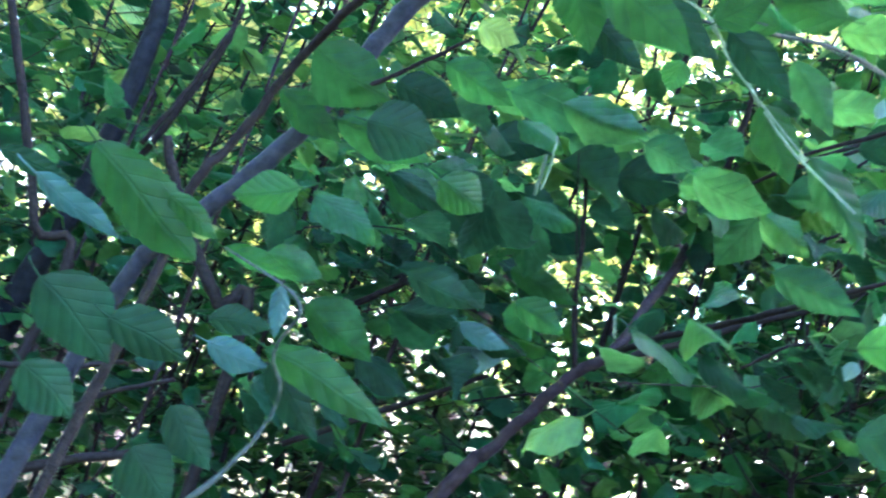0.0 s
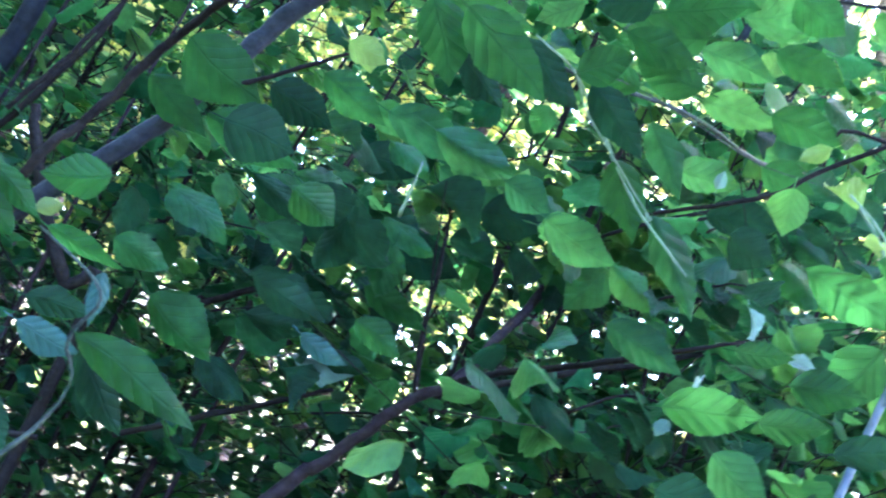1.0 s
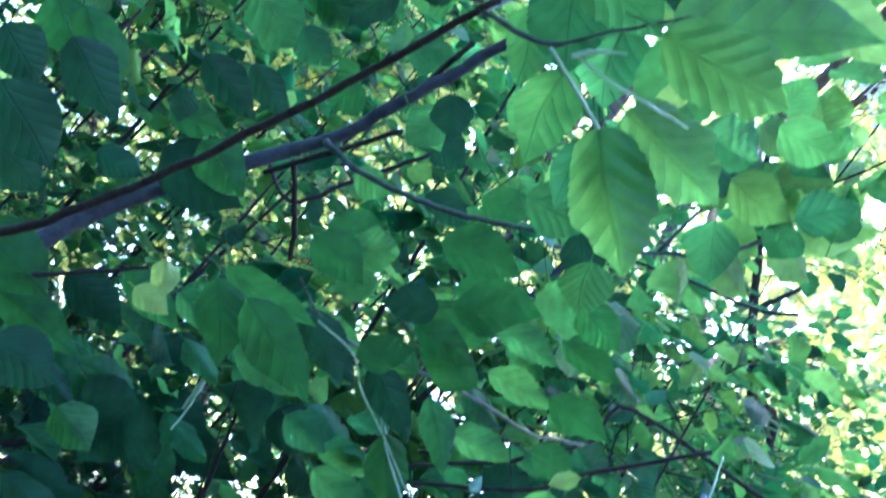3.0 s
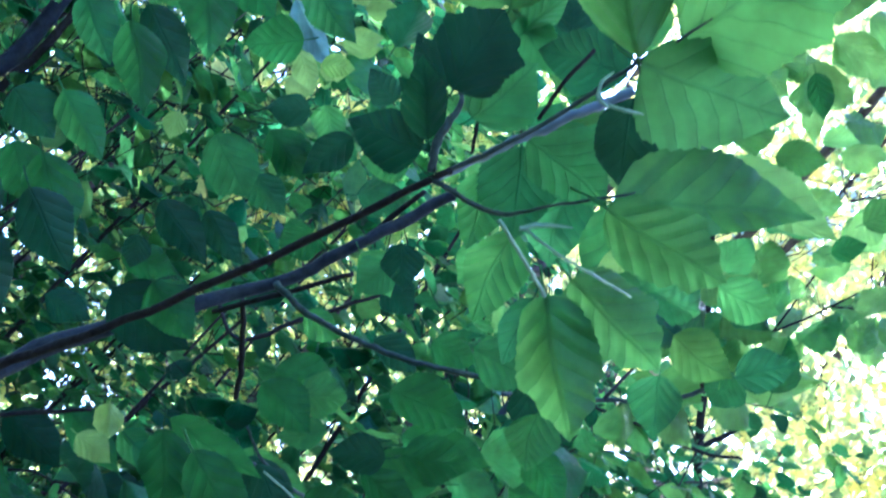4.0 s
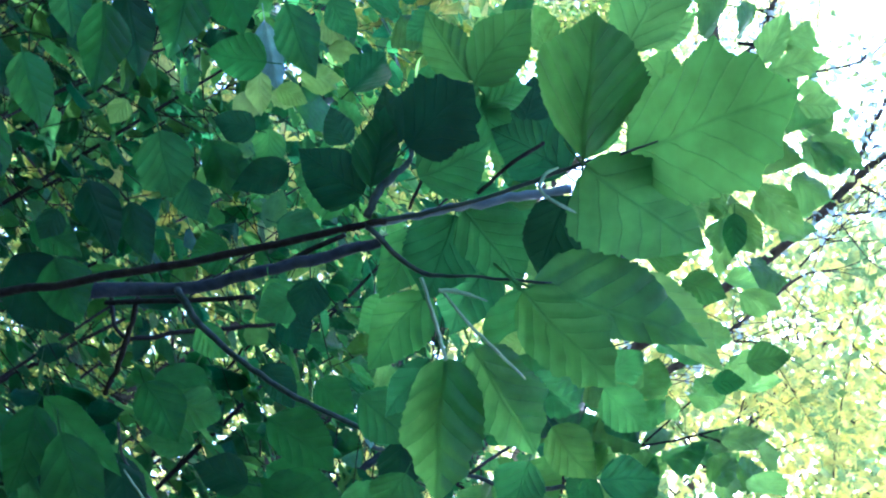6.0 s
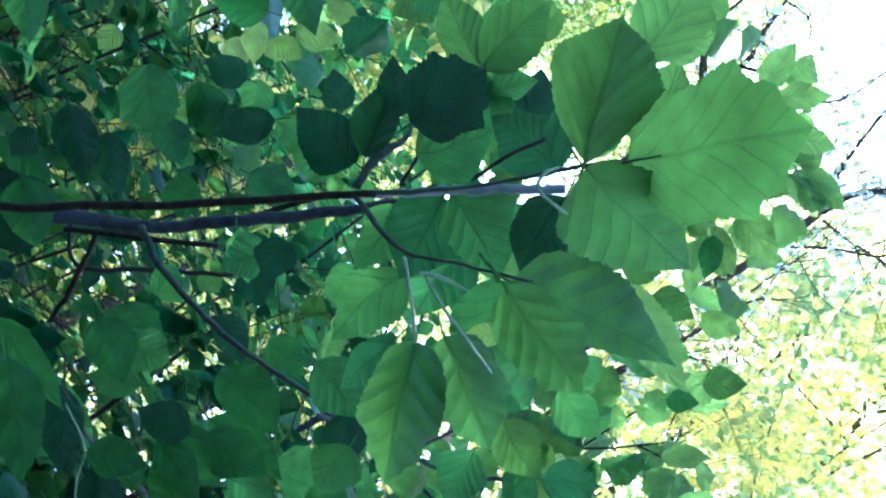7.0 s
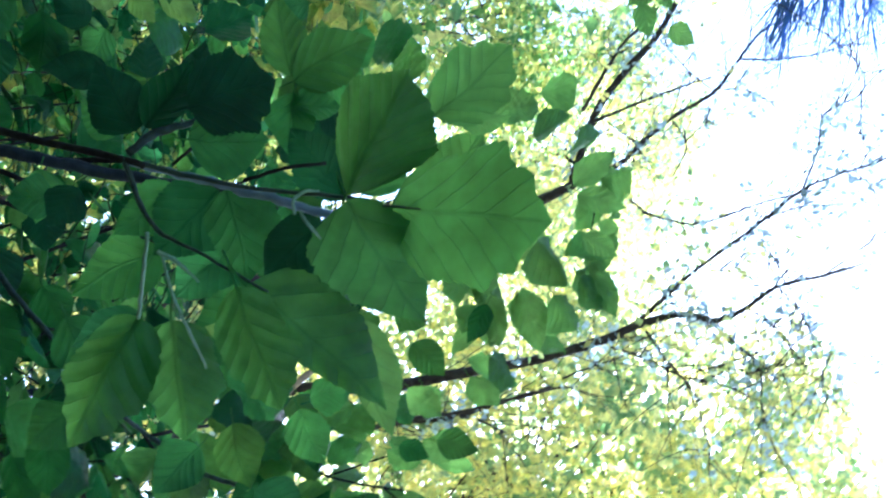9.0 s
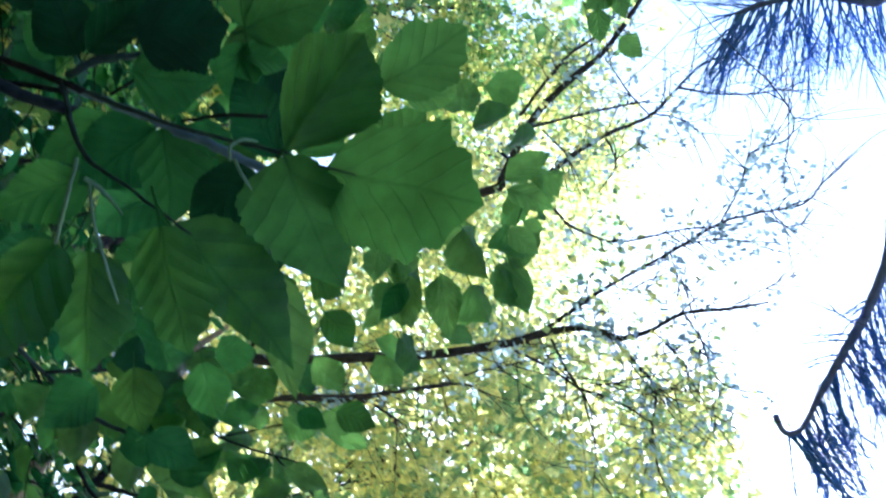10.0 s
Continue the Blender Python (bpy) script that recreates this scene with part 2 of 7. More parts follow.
PROFILE = {
    "ovate": ((0, 0.04, 0.12, 0.25, 0.42, 0.58, 0.74, 0.87, 0.95, 1), (0, 0.15, 0.31, 0.45, 0.5, 0.45, 0.32, 0.17, 0.06, 0)),
    "lobed": ((0, 0.05, 0.15, 0.32, 0.48, 0.57, 0.64, 0.68, 0.74, 0.80, 0.86, 0.91, 0.95, 1), (0, 0.16, 0.32, 0.45, 0.5, 0.49, 0.40, 0.36, 0.38, 0.30, 0.21, 0.18, 0.08, 0)),
    "maple": ((0, 0.04, 0.14, 0.30, 0.45, 0.56, 0.62, 0.67, 0.74, 0.80, 0.85, 0.89, 0.93, 0.97, 1), (0, 0.18, 0.36, 0.47, 0.5, 0.5, 0.45, 0.44, 0.49, 0.45, 0.37, 0.34, 0.30, 0.16, 0)),
    "broad": ((0, 0.05, 0.16, 0.34, 0.54, 0.72, 0.78, 0.83, 0.88, 0.92, 0.95, 0.975, 1), (0, 0.22, 0.40, 0.49, 0.5, 0.5, 0.45, 0.49, 0.43, 0.45, 0.35, 0.30, 0.1)),
    "narrow": ((0, 0.05, 0.15, 0.3, 0.5, 0.7, 0.85, 0.94, 1), (0, 0.17, 0.34, 0.46, 0.5, 0.42, 0.26, 0.11, 0)),
    "young": ((0, 0.1, 0.3, 0.5, 0.7, 0.9, 1), (0, 0.2, 0.42, 0.5, 0.4, 0.15, 0)),
}


def blade(kind, seed, fine=True):
    """One leaf of length 1 along y and width 1 along x, on a short stalk, folded along its midrib, with a toothed edge."""
    rnd = random.Random(seed)
    n, cols = (44, 4) if fine else (20, 3)
    fold, droop, twist = rnd.uniform(0.15, 0.6), rnd.uniform(-0.05, 0.3), rnd.uniform(-0.35, 0.35)
    phase = rnd.uniform(0, 6)
    pleat, curl, bend = (rnd.uniform(0.005, 0.012) * (1.8 if kind in ("lobed", "maple") else 1.0) if fine else 0.0), rnd.uniform(-0.5, 0.35), rnd.uniform(-0.12, 0.12)
    bite = [[rnd.uniform(0.86, 1.08) for _ in range(9)] for _ in range(2)]
    teeth = [[rnd.uniform(-0.2, 1.3) for _ in range(n + 1)] for _ in range(2)]
    sway = rnd.uniform(-0.1, 0.1)
    verts, faces, uvs = [], [], []
    for i in range(n + 1):
        s = i / n
        w = float(np.interp(s, *PROFILE.get(kind, PROFILE["ovate"])))
        saw = (0.06 if kind in ("lobed", "maple", "broad") else 0.028) * ((i % 4) / 3 - 0.5) * (1 if 2 < i < n - 1 else 0)
        for k in range(-cols, cols + 1):
            c = k / cols
            edge = 1 + saw * teeth[k > 0][i - i % 4] if abs(k) == cols else 1.0
            x = c * w * edge
            z = -fold * abs(x) * (1 if kind != "young" else -1.5) - droop * s * s + twist * x * s
            z += pleat * math.cos(37.7 * (s - 0.9 * abs(x) ** 0.85 + 0.03 * math.sin(5 * s + phase))) * min(1, abs(c) * 2.5) * min(1, s * 5) + 0.05 * math.sin(3.4 * s * math.pi + phase + 2 * c) * c * c
            z += curl * x * x * 0.8 + 0.05 * math.sin(2.2 * math.pi * s + phase) * c
            x = x * float(np.interp(s * 8, range(9), bite[k > 0])) + bend * s * s + sway * math.sin(math.pi * s) * (1 - s)
            verts.append((x, s + 0.035 * abs(c) * (0.5 if s < 0.2 else 0), z))
            uvs.append((0.5 + c * w, s))
    m = 2 * cols + 1
    for i in range(n):
        for k in range(m - 1):
            a = i * m + k
            faces.append((a, a + 1, a + m + 1, a + m))
    verts_n = len(verts)
    # stalk
    tube(verts, faces, [np.array((0.0, 0.0 - 0.22 * q, 0.05 * q * q, 0.011 + 0.004 * q)) for q in (1, 0.66, 0.33, 0, -0.4)], 5)
    uvs += [(0.5, 0.0)] * (len(verts) - verts_n)
    me = bpy.data.meshes.new("leaf_" + kind)
    me.from_pydata(verts, [], faces)
    layer = me.uv_layers.new(name="UVMap")
    idx = np.empty(len(me.loops), int)
    me.loops.foreach_get("vertex_index", idx)
    layer.data.foreach_set("uv", np.array(uvs, float)[idx].ravel())
    me.polygons.foreach_set("use_smooth", [True] * len(me.polygons))
    me.materials.append({"young": LEAF_YOUNG, "pale": LEAF_PALE}.get(kind, LEAF))
    return me


BLADES = {k: [blade(k, 10 * i + len(k)) for i in range(8)] for k in ("ovate", "lobed", "maple", "broad", "narrow", "young", "pale")}
# light: coloured as lit; deep: as shaded; thin: as backlit by the sky
for shade, mat in (("light", LEAF_LIGHT), ("deep", LEAF_SHADED), ("thin", LEAF_BACKLIT)):
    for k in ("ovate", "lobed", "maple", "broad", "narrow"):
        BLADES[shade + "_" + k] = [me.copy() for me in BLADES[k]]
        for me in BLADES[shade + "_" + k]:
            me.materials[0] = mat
COUNT = [0]


def leaf(parent, base, tip, width, facing, kind="ovate"):
    """A leaf of its own on a plant, from its base to its tip, its face turned along facing."""
    COUNT[0] += 1
    base, tip = Vector(base), Vector(tip)
    y = tip - base
    n = Vector(facing)
    x = y.cross(n).normalized() * width
    z = x.cross(y).normalized() * y.length
    m = Matrix(((x[0], y[0], z[0], base[0] - parent.location[0]), (x[1], y[1], z[1], base[1] - parent.location[1]), (x[2], y[2], z[2], base[2] - parent.location[2]), (0, 0, 0, 1)))
    return part("leaf", BLADES[kind][COUNT[0] % 8], None, parent, m=m)


GROWN = {
    "ovate": ((0, 0.03, 0.09, 0.2, 0.36, 0.52, 0.68, 0.8, 0.89, 0.95, 1), (0, 0.15, 0.30, 0.43, 0.5, 0.48, 0.39, 0.27, 0.15, 0.06, 0)),
    "acute": ((0, 0.03, 0.1, 0.22, 0.38, 0.52, 0.66, 0.78, 0.88, 0.95, 1), (0, 0.12, 0.29, 0.44, 0.5, 0.47, 0.37, 0.25, 0.13, 0.05, 0)),
    "tri": ((0, 0.04, 0.12, 0.26, 0.42, 0.54, 0.62, 0.66, 0.72, 0.79, 0.83, 0.87, 0.92, 0.96, 1), (0, 0.17, 0.31, 0.42, 0.48, 0.5, 0.46, 0.41, 0.39, 0.35, 0.27, 0.22, 0.17, 0.09, 0)),
    "lobed": ((0, 0.04, 0.12, 0.26, 0.42, 0.55, 0.62, 0.665, 0.69, 0.73, 0.78, 0.83, 0.855, 0.88, 0.92, 0.96, 1), (0, 0.20, 0.34, 0.44, 0.48, 0.5, 0.51, 0.48, 0.38, 0.345, 0.35, 0.33, 0.24, 0.18, 0.14, 0.07, 0)),
}
# light, glow and thin paint a leaf lit; deep paints it shaded
SHADES = {"green": LEAF, "light": LEAF_LIGHT, "deep": LEAF_SHADED, "thin": LEAF_BACKLIT, "pale": LEAF_PALE, "young": LEAF_YOUNG, "sheen": LEAF_SHEEN, "even": LEAF_EVEN, "glow": LEAF_GLOW}


def grown(parent, base, tip, width, facing, shape, shade, fold, sides, pleat, arch):
    """A near leaf with a shape of its own: outline, the fold along its midrib, uneven halves, pleats between the veins, a drooping tip and teeth."""
    COUNT[0] += 1
    rnd = random.Random(900 + COUNT[0])
    n, cols = 60, 8
    base, tip = Vector(base), Vector(tip)
    y = (tip - base)
    long = y.length
    yn = y / long
    xn = yn.cross(Vector(facing)).normalized()
    zn = xn.cross(yn)
    phase, bend, twist = rnd.uniform(0, 6), rnd.uniform(-0.05, 0.05), rnd.uniform(-0.12, 0.12)
    slim = rnd.uniform(0.2, 1.0) if shape == "ovate" else 0.0
    if shape == "ovate":
        bend, sides = bend * 2.2, sides * rnd.uniform(0.78, 1.28)
    half = (sides / (1 + sides), 1 / (1 + sides))
    wave = [rnd.uniform(0, 6) for _ in range(6)]
    teeth = 15 if shape != "acute" else 19
    tooth = [[rnd.uniform(0.3, 1.4) for _ in range(teeth + 2)] for _ in range(2)]
    ratio = width / long
    verts, faces, uvs = [], [], []
    for i in range(n + 1):
        s = i / n
        w = float(np.interp(s, *GROWN[shape])) * (1 - slim) + float(np.interp(s, *GROWN["acute"])) * slim
        mid = bend * math.sin(math.pi * s) + 0.012 * math.sin(9 * s + phase)
        for k in range(-cols, cols + 1):
            c = k / cols
            side = 0 if k < 0 else 1
            x = c * w * 2 * half[side]
            saw = (s * teeth + 0.35 * side) % 1.0
            big = tooth[side][int(s * teeth + 0.35 * side)]
            edge = abs(c) ** 6
            x *= 1 + edge * (0.075 * (saw - 0.45) * big + 0.05 * math.sin(11 * s + wave[side])) * (1 if 0.06 < s < 0.97 else 0)
            a = abs(x)
            rib = s - 0.9 * (a * ratio) ** 0.85
            z = -fold * (math.sqrt(a * a + 0.0009) - 0.03) * ratio
            z += 1.4 * pleat * math.cos(2 * math.pi * 6.0 * rib) * min(1, a * 7) * min(1, s * 6) * (1 - 0.5 * s)
            z += 0.035 * math.sin(4.2 * s + wave[2 + side]) * (a * 2) ** 2 + 0.014 * math.sin(12 * s + wave[4 + side]) * abs(c) ** 3
            z += -arch * s * s + arch * s * 0.55 + twist * x * s
            p = base + yn * (s * long) + xn * ((x / 1.0) * width + mid * long * 0.6) + zn * (z * long)
            verts.append((p - parent.location)[:])
            uvs.append((0.5 + x * ratio, s))
    m = 2 * cols + 1
    for i in range(n):
        for k in range(m - 1):
            q = i * m + k
            faces.append((q, q + 1, q + m + 1, q + m))
    total = len(verts)
    foot = base - parent.location
    hang = Vector((rnd.uniform(-0.03, 0.03), rnd.uniform(-0.03, 0.03), rnd.uniform(0, 0.05)))
    stalk = [np.array([*(foot - yn * long * 0.2 * q + hang * long * q * q + zn * (-0.012 if q < 0 else 0.0) * long), (0.010 if q >= 0 else 0.006) * long * min(1, 0.06 / long + 0.2)]) for q in (1, 0.6, 0.25, 0, -0.6, -1.4)]
    tube(verts, faces, stalk, 6)
    uvs += [(0.5, 0.0)] * (len(verts) - total)
    me = bpy.data.meshes.new("leaf")
    me.from_pydata(verts, [], faces)
    layer = me.uv_layers.new(name="UVMap")
    idx = np.empty(len(me.loops), int)
    me.loops.foreach_get("vertex_index", idx)
    layer.data.foreach_set("uv", np.array(uvs, float)[idx].ravel())
    me.polygons.foreach_set("use_smooth", [True] * len(me.polygons))
    return part("leaf", me, SHADES[shade], parent)


def leafy_twig(parent, start, end, pairs, size, kinds, seed, droop=0.45):
    """A thin twig with leaves in pairs that hang nearly level from it and overlap."""
    rnd = random.Random(seed)
    a, b = Vector(start), Vector(end)
    along = (b - a).normalized()
    sideways = along.cross(Vector((0, 0, 1))).normalized()
    bow = [a + (b - a) * q + Vector((0, 0, 0.06 * math.sin(math.pi * q))) + Vector([rnd.uniform(-0.012, 0.012) for _ in range(3)]) for q in (0, 0.25, 0.5, 0.75, 1)]
    branch(parent, "twig", [(*p, 0.0022 - 0.0015 * i / 4) for i, p in enumerate(bow)], BARK_DARK)
    for k in range(pairs):
        q = (k + rnd.uniform(0.1, 0.9)) / pairs
        i = min(3, int(q * 4))
        p = bow[i].lerp(bow[i + 1], q * 4 - i)
        for side in (-1, 1):
            way = (along * rnd.uniform(0.3, 1.0) + sideways * side * rnd.uniform(0.4, 1.0) - Vector((0, 0, 1)) * rnd.uniform(0.1, 2.0 * droop)).normalized()
            long = size * rnd.uniform(0.7, 1.2)
            foot = p + way * long * 0.22
            up = Vector((rnd.gauss(0, 0.32), rnd.gauss(0, 0.32), -1.0))
            leaf(parent, foot, foot + way * long, long * rnd.uniform(0.55, 0.78), up, kinds[rnd.randrange(len(kinds))])


# ---- ground ----
gv, gf = [], []
N = 60
for i in range(N + 1):
    for j in range(N + 1):
        x, y = [math.copysign(abs(q) ** 3, q) * 900 for q in (2 * i / N - 1, 2 * j / N - 1)]
        gv.append((x, y, 0.05 * noise.noise((x * 0.7, y * 0.7, 0)) - 0.06))
for i in range(N):
    for j in range(N):
        a = i * (N + 1) + j
        gf.append((a, a + N + 1, a + N + 2, a + 1))
ground = tagged(new("ground", mesh_of("ground", gv, gf, SOIL)), "brown forest soil with leaf litter", "ground", kind="structure")

# ---- far trees ----
def simple_leaves(centres, rnd, size, spread, tris=4, flat=0.6):
    """Vertices and faces of many folded leaves at the centres."""
    n = len(centres)
    up = np.array([0, 0, 1.0])
    nor = rnd.normal(size=(n, 3)) * spread + up * flat
    nor /= np.linalg.norm(nor, axis=1)[:, None]
    ax = rnd.normal(size=(n, 3)) + np.array([0, 0, -0.5])
    ax -= nor * np.sum(ax * nor, 1)[:, None]
    ax /= np.linalg.norm(ax, axis=1)[:, None]
    sd = np.cross(ax, nor)
    ln = size * rnd.uniform(0.6, 1.25, n)[:, None]
    wd = ln * rnd.uniform(0.55, 0.85, n)[:, None]
    fo = rnd.uniform(-0.05, 0.22, n)[:, None] * wd
    dr = rnd.uniform(0.0, 0.25, n)[:, None] * ln
    if tris == 4:
        shape = [(0, 0, 0, 0), (0.5, 0.42, -1, 0.3), (-0.5, 0.42, -1, 0.3), (0, 1, 0, 1)]
        faces = [(0, 1, 3), (0, 3, 2)]
    else:
        shape = [(0, 0, 0, 0), (0.36, 0.16, -1, 0.05), (0.5, 0.42, -1, 0.2), (0.30, 0.74, -0.8, 0.55), (0, 1, 0, 1), (-0.30, 0.74, -0.8, 0.55), (-0.5, 0.42, -1, 0.2), (-0.36, 0.16, -1, 0.05), (0, 0.42, 0, 0.2)]
        faces = [(8, 0, 1, 2), (8, 2, 3, 4), (8, 4, 5, 6), (8, 6, 7, 0)]
    V = np.stack([centres + sd * wd * a + ax * ln * b + nor * fo * c - nor * dr * e for a, b, c, e in shape], 1)
    k = len(shape)
    F = [tuple(i * k + q for q in f) for i in range(n) for f in faces]
    uv = np.array([(0.5 + a, b) for a, b, c, e in shape])
    return V.reshape(-1, 3), F, uv


def leaf_mass(name, centres, rnd, size, mat, parent, tris=4, spread=0.7, flat=0.6):
    V, F, uv = simple_leaves(centres - np.array(parent.location), rnd, size, spread, tris, flat)
    me = bpy.data.meshes.new(name)
    me.from_pydata(V.tolist(), [], F)
    layer = me.uv_layers.new(name="UVMap")
    idx = np.empty(len(me.loops), int)
    me.loops.foreach_get("vertex_index", idx)
    layer.data.foreach_set("uv", uv[idx % len(uv)].ravel())
    me.polygons.foreach_set("use_smooth", [True] * len(me.polygons))
    me.materials.append(mat)
    ob = part(name, me, None, parent)
    ob["kind"] = "stuff"
    return ob


def far_tree(azim, dist, height, radius, low, count, seed, clumps=40, size=0.098):
    """A broad-leaved tree: trunk, limbs, and a crown of leaf clumps with gaps."""
    rnd = np.random.default_rng(seed)
    x, y = dist * math.sin(radians(azim)), dist * math.cos(radians(azim))
    tree = plant("broadleaf_tree", "tall broad-leaved tree with leaves tinted sunlit yellow-green" if 6 < azim < 95 else "tall broad-leaved tree with green leaves, behind the thicket or added unseen behind the camera", "tree", (x, y, 0), "trees behind the thicket")
    v, f = [], []
    top = np.array([rnd.normal() * 0.3, rnd.normal() * 0.3, height * 0.9])
    spine = [np.array([0, 0, -0.1, 0.09 + height * 0.006]), np.array([*(top * 0.35 + rnd.normal(size=3) * 0.1), 0.08]), np.array([*(top * 0.7), 0.05]), np.array([*top, 0.012])]
    line = smooth_line(spine, 8)
    tube(v, f, line, 8, 0.1)
    part("trunk", mesh_of("trunk", v, f, BARK_FAR), None, tree)
    cs = []
    for k in range(clumps):
        h = low + (height - low) * rnd.random() ** 0.8
        rr = radius * math.sqrt(max(0.05, 1 - ((h - (low + height) / 2) / ((height - low) / 2 + 0.3)) ** 2))
        a = rnd.random() * 6.283
        q = rr * rnd.random() ** 0.5
        cs.append((q * math.cos(a), q * math.sin(a), h))
    pts = []
    per = count // clumps
    for c in cs:
        c = np.array(c)
        s = line[min(len(line) - 1, int(len(line) * max(0.15, min(0.95, (c[2] - 0.25 * math.hypot(c[0], c[1])) / height))))]
        mid = (s[:3] + c) / 2 + rnd.normal(size=3) * 0.15
        lv, lf = [], []
        tube(lv, lf, smooth_line([np.array([*s[:3], 0.014]), np.array([*mid, 0.007]), np.array([*c, 0.003]), np.array([*(c + (c - mid) * 0.5), 0.0015])], 4), 5, 0.1)
        part("limb", mesh_of("limb", lv, lf, BARK_FAR), None, tree)
        pts.append(c + rnd.normal(size=(per, 3)) * np.array([0.34, 0.34, 0.24]) * (0.5 + 0.16 * radius))
    # crowns on the sunward bearings take the colour with sunlight painted in
    leaf_mass("crown", np.concatenate(pts) + np.array([x, y, 0]), rnd, size, LEAF_SUN_TINT if 6 < azim < 95 else LEAF_FAR, tree)
    return tree


# trees at bearings 58, 70 and 88 are added out of view as sun blockers
for spec in ((38, 8.2, 13.0, 2.7, 3.5, 26000, 1, 95, 0.125), (51, 8.6, 13.0, 2.8, 2.5, 16000, 2, 70, 0.125), (25, 9.0, 12.6, 2.6, 3.0, 20000, 3, 80, 0.115), (9, 9.6, 15.6, 2.7, 2.5, 36000, 4, 110, 0.1), (-3, 9.5, 15.0, 2.7, 2.0, 40000, 5, 110, 0.1), (-16, 10.0, 12.6, 2.8, 1.5, 40000, 6, 90, 0.08), (-29, 9.5, 10.5, 2.7, 0.5, 34000, 7, 70, 0.08), (-43, 9.0, 10.5, 2.7, 0.5, 17100, 8, 40), (70, 8.0, 11.5, 2.6, 1.0, 30400, 9, 45), (88, 8.0, 10.0, 2.6, 1.0, 15200, 10, 40), (4, 16.0, 9.0, 3.6, 0.3, 24000, 11, 60), (-22, 16.0, 9.0, 3.6, 0.3, 20000, 12, 60), (-12, 12.5, 7.5, 3.0, 0.3, 18000, 15, 60), (-12, 7.0, 6.0, 1.5, 1.2, 6000, 16, 30, 0.065), (0, 7.2, 6.0, 1.5, 1.2, 6000, 17, 30, 0.065), (17, 7.0, 5.4, 1.6, 1.2, 8000, 18, 30, 0.065), (30, 7.0, 4.8, 1.5, 1.0, 8000, 19, 30, 0.065), (36, 14.0, 17.0, 3.0, 6.0, 8000, 20, 60, 0.17), (29, 16.0, 9.0, 3.6, 0.3, 22800, 13, 45), (58, 6.6, 8.5, 1.8, 1.0, 8000, 14, 40)):
    far_tree(*spec)

# unseen woods added behind the camera to keep light from coming from there
for k in range(13):
    far_tree(100 + 20 * k, 6.5 + 1.5 * (k % 2), 11.5 + k % 3, 2.6, 0.8, 6000, 60 + k, 30, 0.22)

# ---- the thicket behind the near leaves ----
def shrub(azim, dist, height, radius, low, twigs, seed, size=0.065, singles=110):
    """A many-stemmed shrub: stems from the ground, leafy twigs hanging in its crown."""
    rnd = np.random.default_rng(seed)
    x, y = dist * math.sin(radians(azim)), dist * math.cos(radians(azim))
    bush = plant("leafy_shrub", "dense green shrub with dark stems, of the thicket or added unseen beside it", "shrub", (x, y, 0), "shrubs of the thicket")
    stems = []
    for k in range(3):
        a = rnd.random() * 6.283
        lean = rnd.uniform(0.2, 0.75) * radius
        end = np.array([lean * math.cos(a), lean * math.sin(a), height * rnd.uniform(0.75, 0.97)])
        foot = np.array([0.12 * math.cos(a), 0.12 * math.sin(a), -0.1])
        mid = (foot + end) / 2 + rnd.normal(size=3) * 0.1
        r = rnd.uniform(0.005, 0.010)
        line = smooth_line([np.array([*foot, r]), np.array([*mid, r * 0.8]), np.array([*end, 0.003])], 12)
        v, f = [], []
        tube(v, f, line, 7, 0.15)
        part("stem", mesh_of("stem", v, f, BARK_DARK if k % 3 else BARK_BROWN), None, bush)
        stems += line[4:]
    spine = np.array(stems)
    tv, tf, pts = [], [], []
    for k in range(int(twigs * (1.12 if -35 < azim < 36 else 1.0))):
        h = low + (height - low) * rnd.random()
        rr = radius * math.sqrt(max(0.1, 1 - ((h - (low + height) / 2) / ((height - low) / 2 + 0.2)) ** 2))
        a = rnd.random() * 6.283
        q = rr * rnd.random() ** 0.5
        c = np.array([q * math.cos(a), q * math.sin(a), h])
        s = spine[np.argmin(np.sum((spine[:, :3] - c + [0, 0, 0.2]) ** 2, 1))]
        out = c - s[:3]
        out[2] *= 0.3
        out /= np.linalg.norm(out) + 1e-6
        end = c + out * rnd.uniform(0.15, 0.4) + np.array([0, 0, rnd.uniform(-0.2, 0.08)])
        line = smooth_line([np.array([*s[:3], 0.0021]), np.array([*((s[:3] + c) / 2 + rnd.normal(size=3) * 0.05), 0.0017]), np.array([*c, 0.0013]), np.array([*end, 0.0008])], 4)
        tube(tv, tf, line, 4)
        n = int(rnd.uniform(9, 16))
        u = rnd.random(n) ** 0.8
        seg = np.array(line)[3:, :3]
        at = seg[np.clip((u * len(seg)).astype(int), 0, len(seg) - 1)]
        pts.append(at + rnd.normal(size=(n, 3)) * 0.035)
    part("brushwood", mesh_of("brushwood", tv, tf, BARK_DARK), None, bush)["kind"] = "stuff"
    pts = np.concatenate(pts)
    near = np.argsort(np.linalg.norm(pts + np.array([x, y, 0]) - np.array([0, -0.1, 1.6]), axis=1))
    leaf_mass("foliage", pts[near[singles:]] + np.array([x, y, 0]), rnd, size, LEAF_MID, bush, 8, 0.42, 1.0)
    for i in near[:singles]:
        p = Vector(pts[i])
        nor = Vector(rnd.normal(size=3) * 0.4 + np.array([0, 0, 1.0])).normalized()
        ax = Vector(rnd.normal(size=3) + np.array([0, 0, -0.6]))
        ax = (ax - nor * ax.dot(nor)).normalized()
        ln = size * rnd.uniform(0.75, 1.3)
        sd = ax.cross(nor) * ln * rnd.uniform(0.6, 0.85)
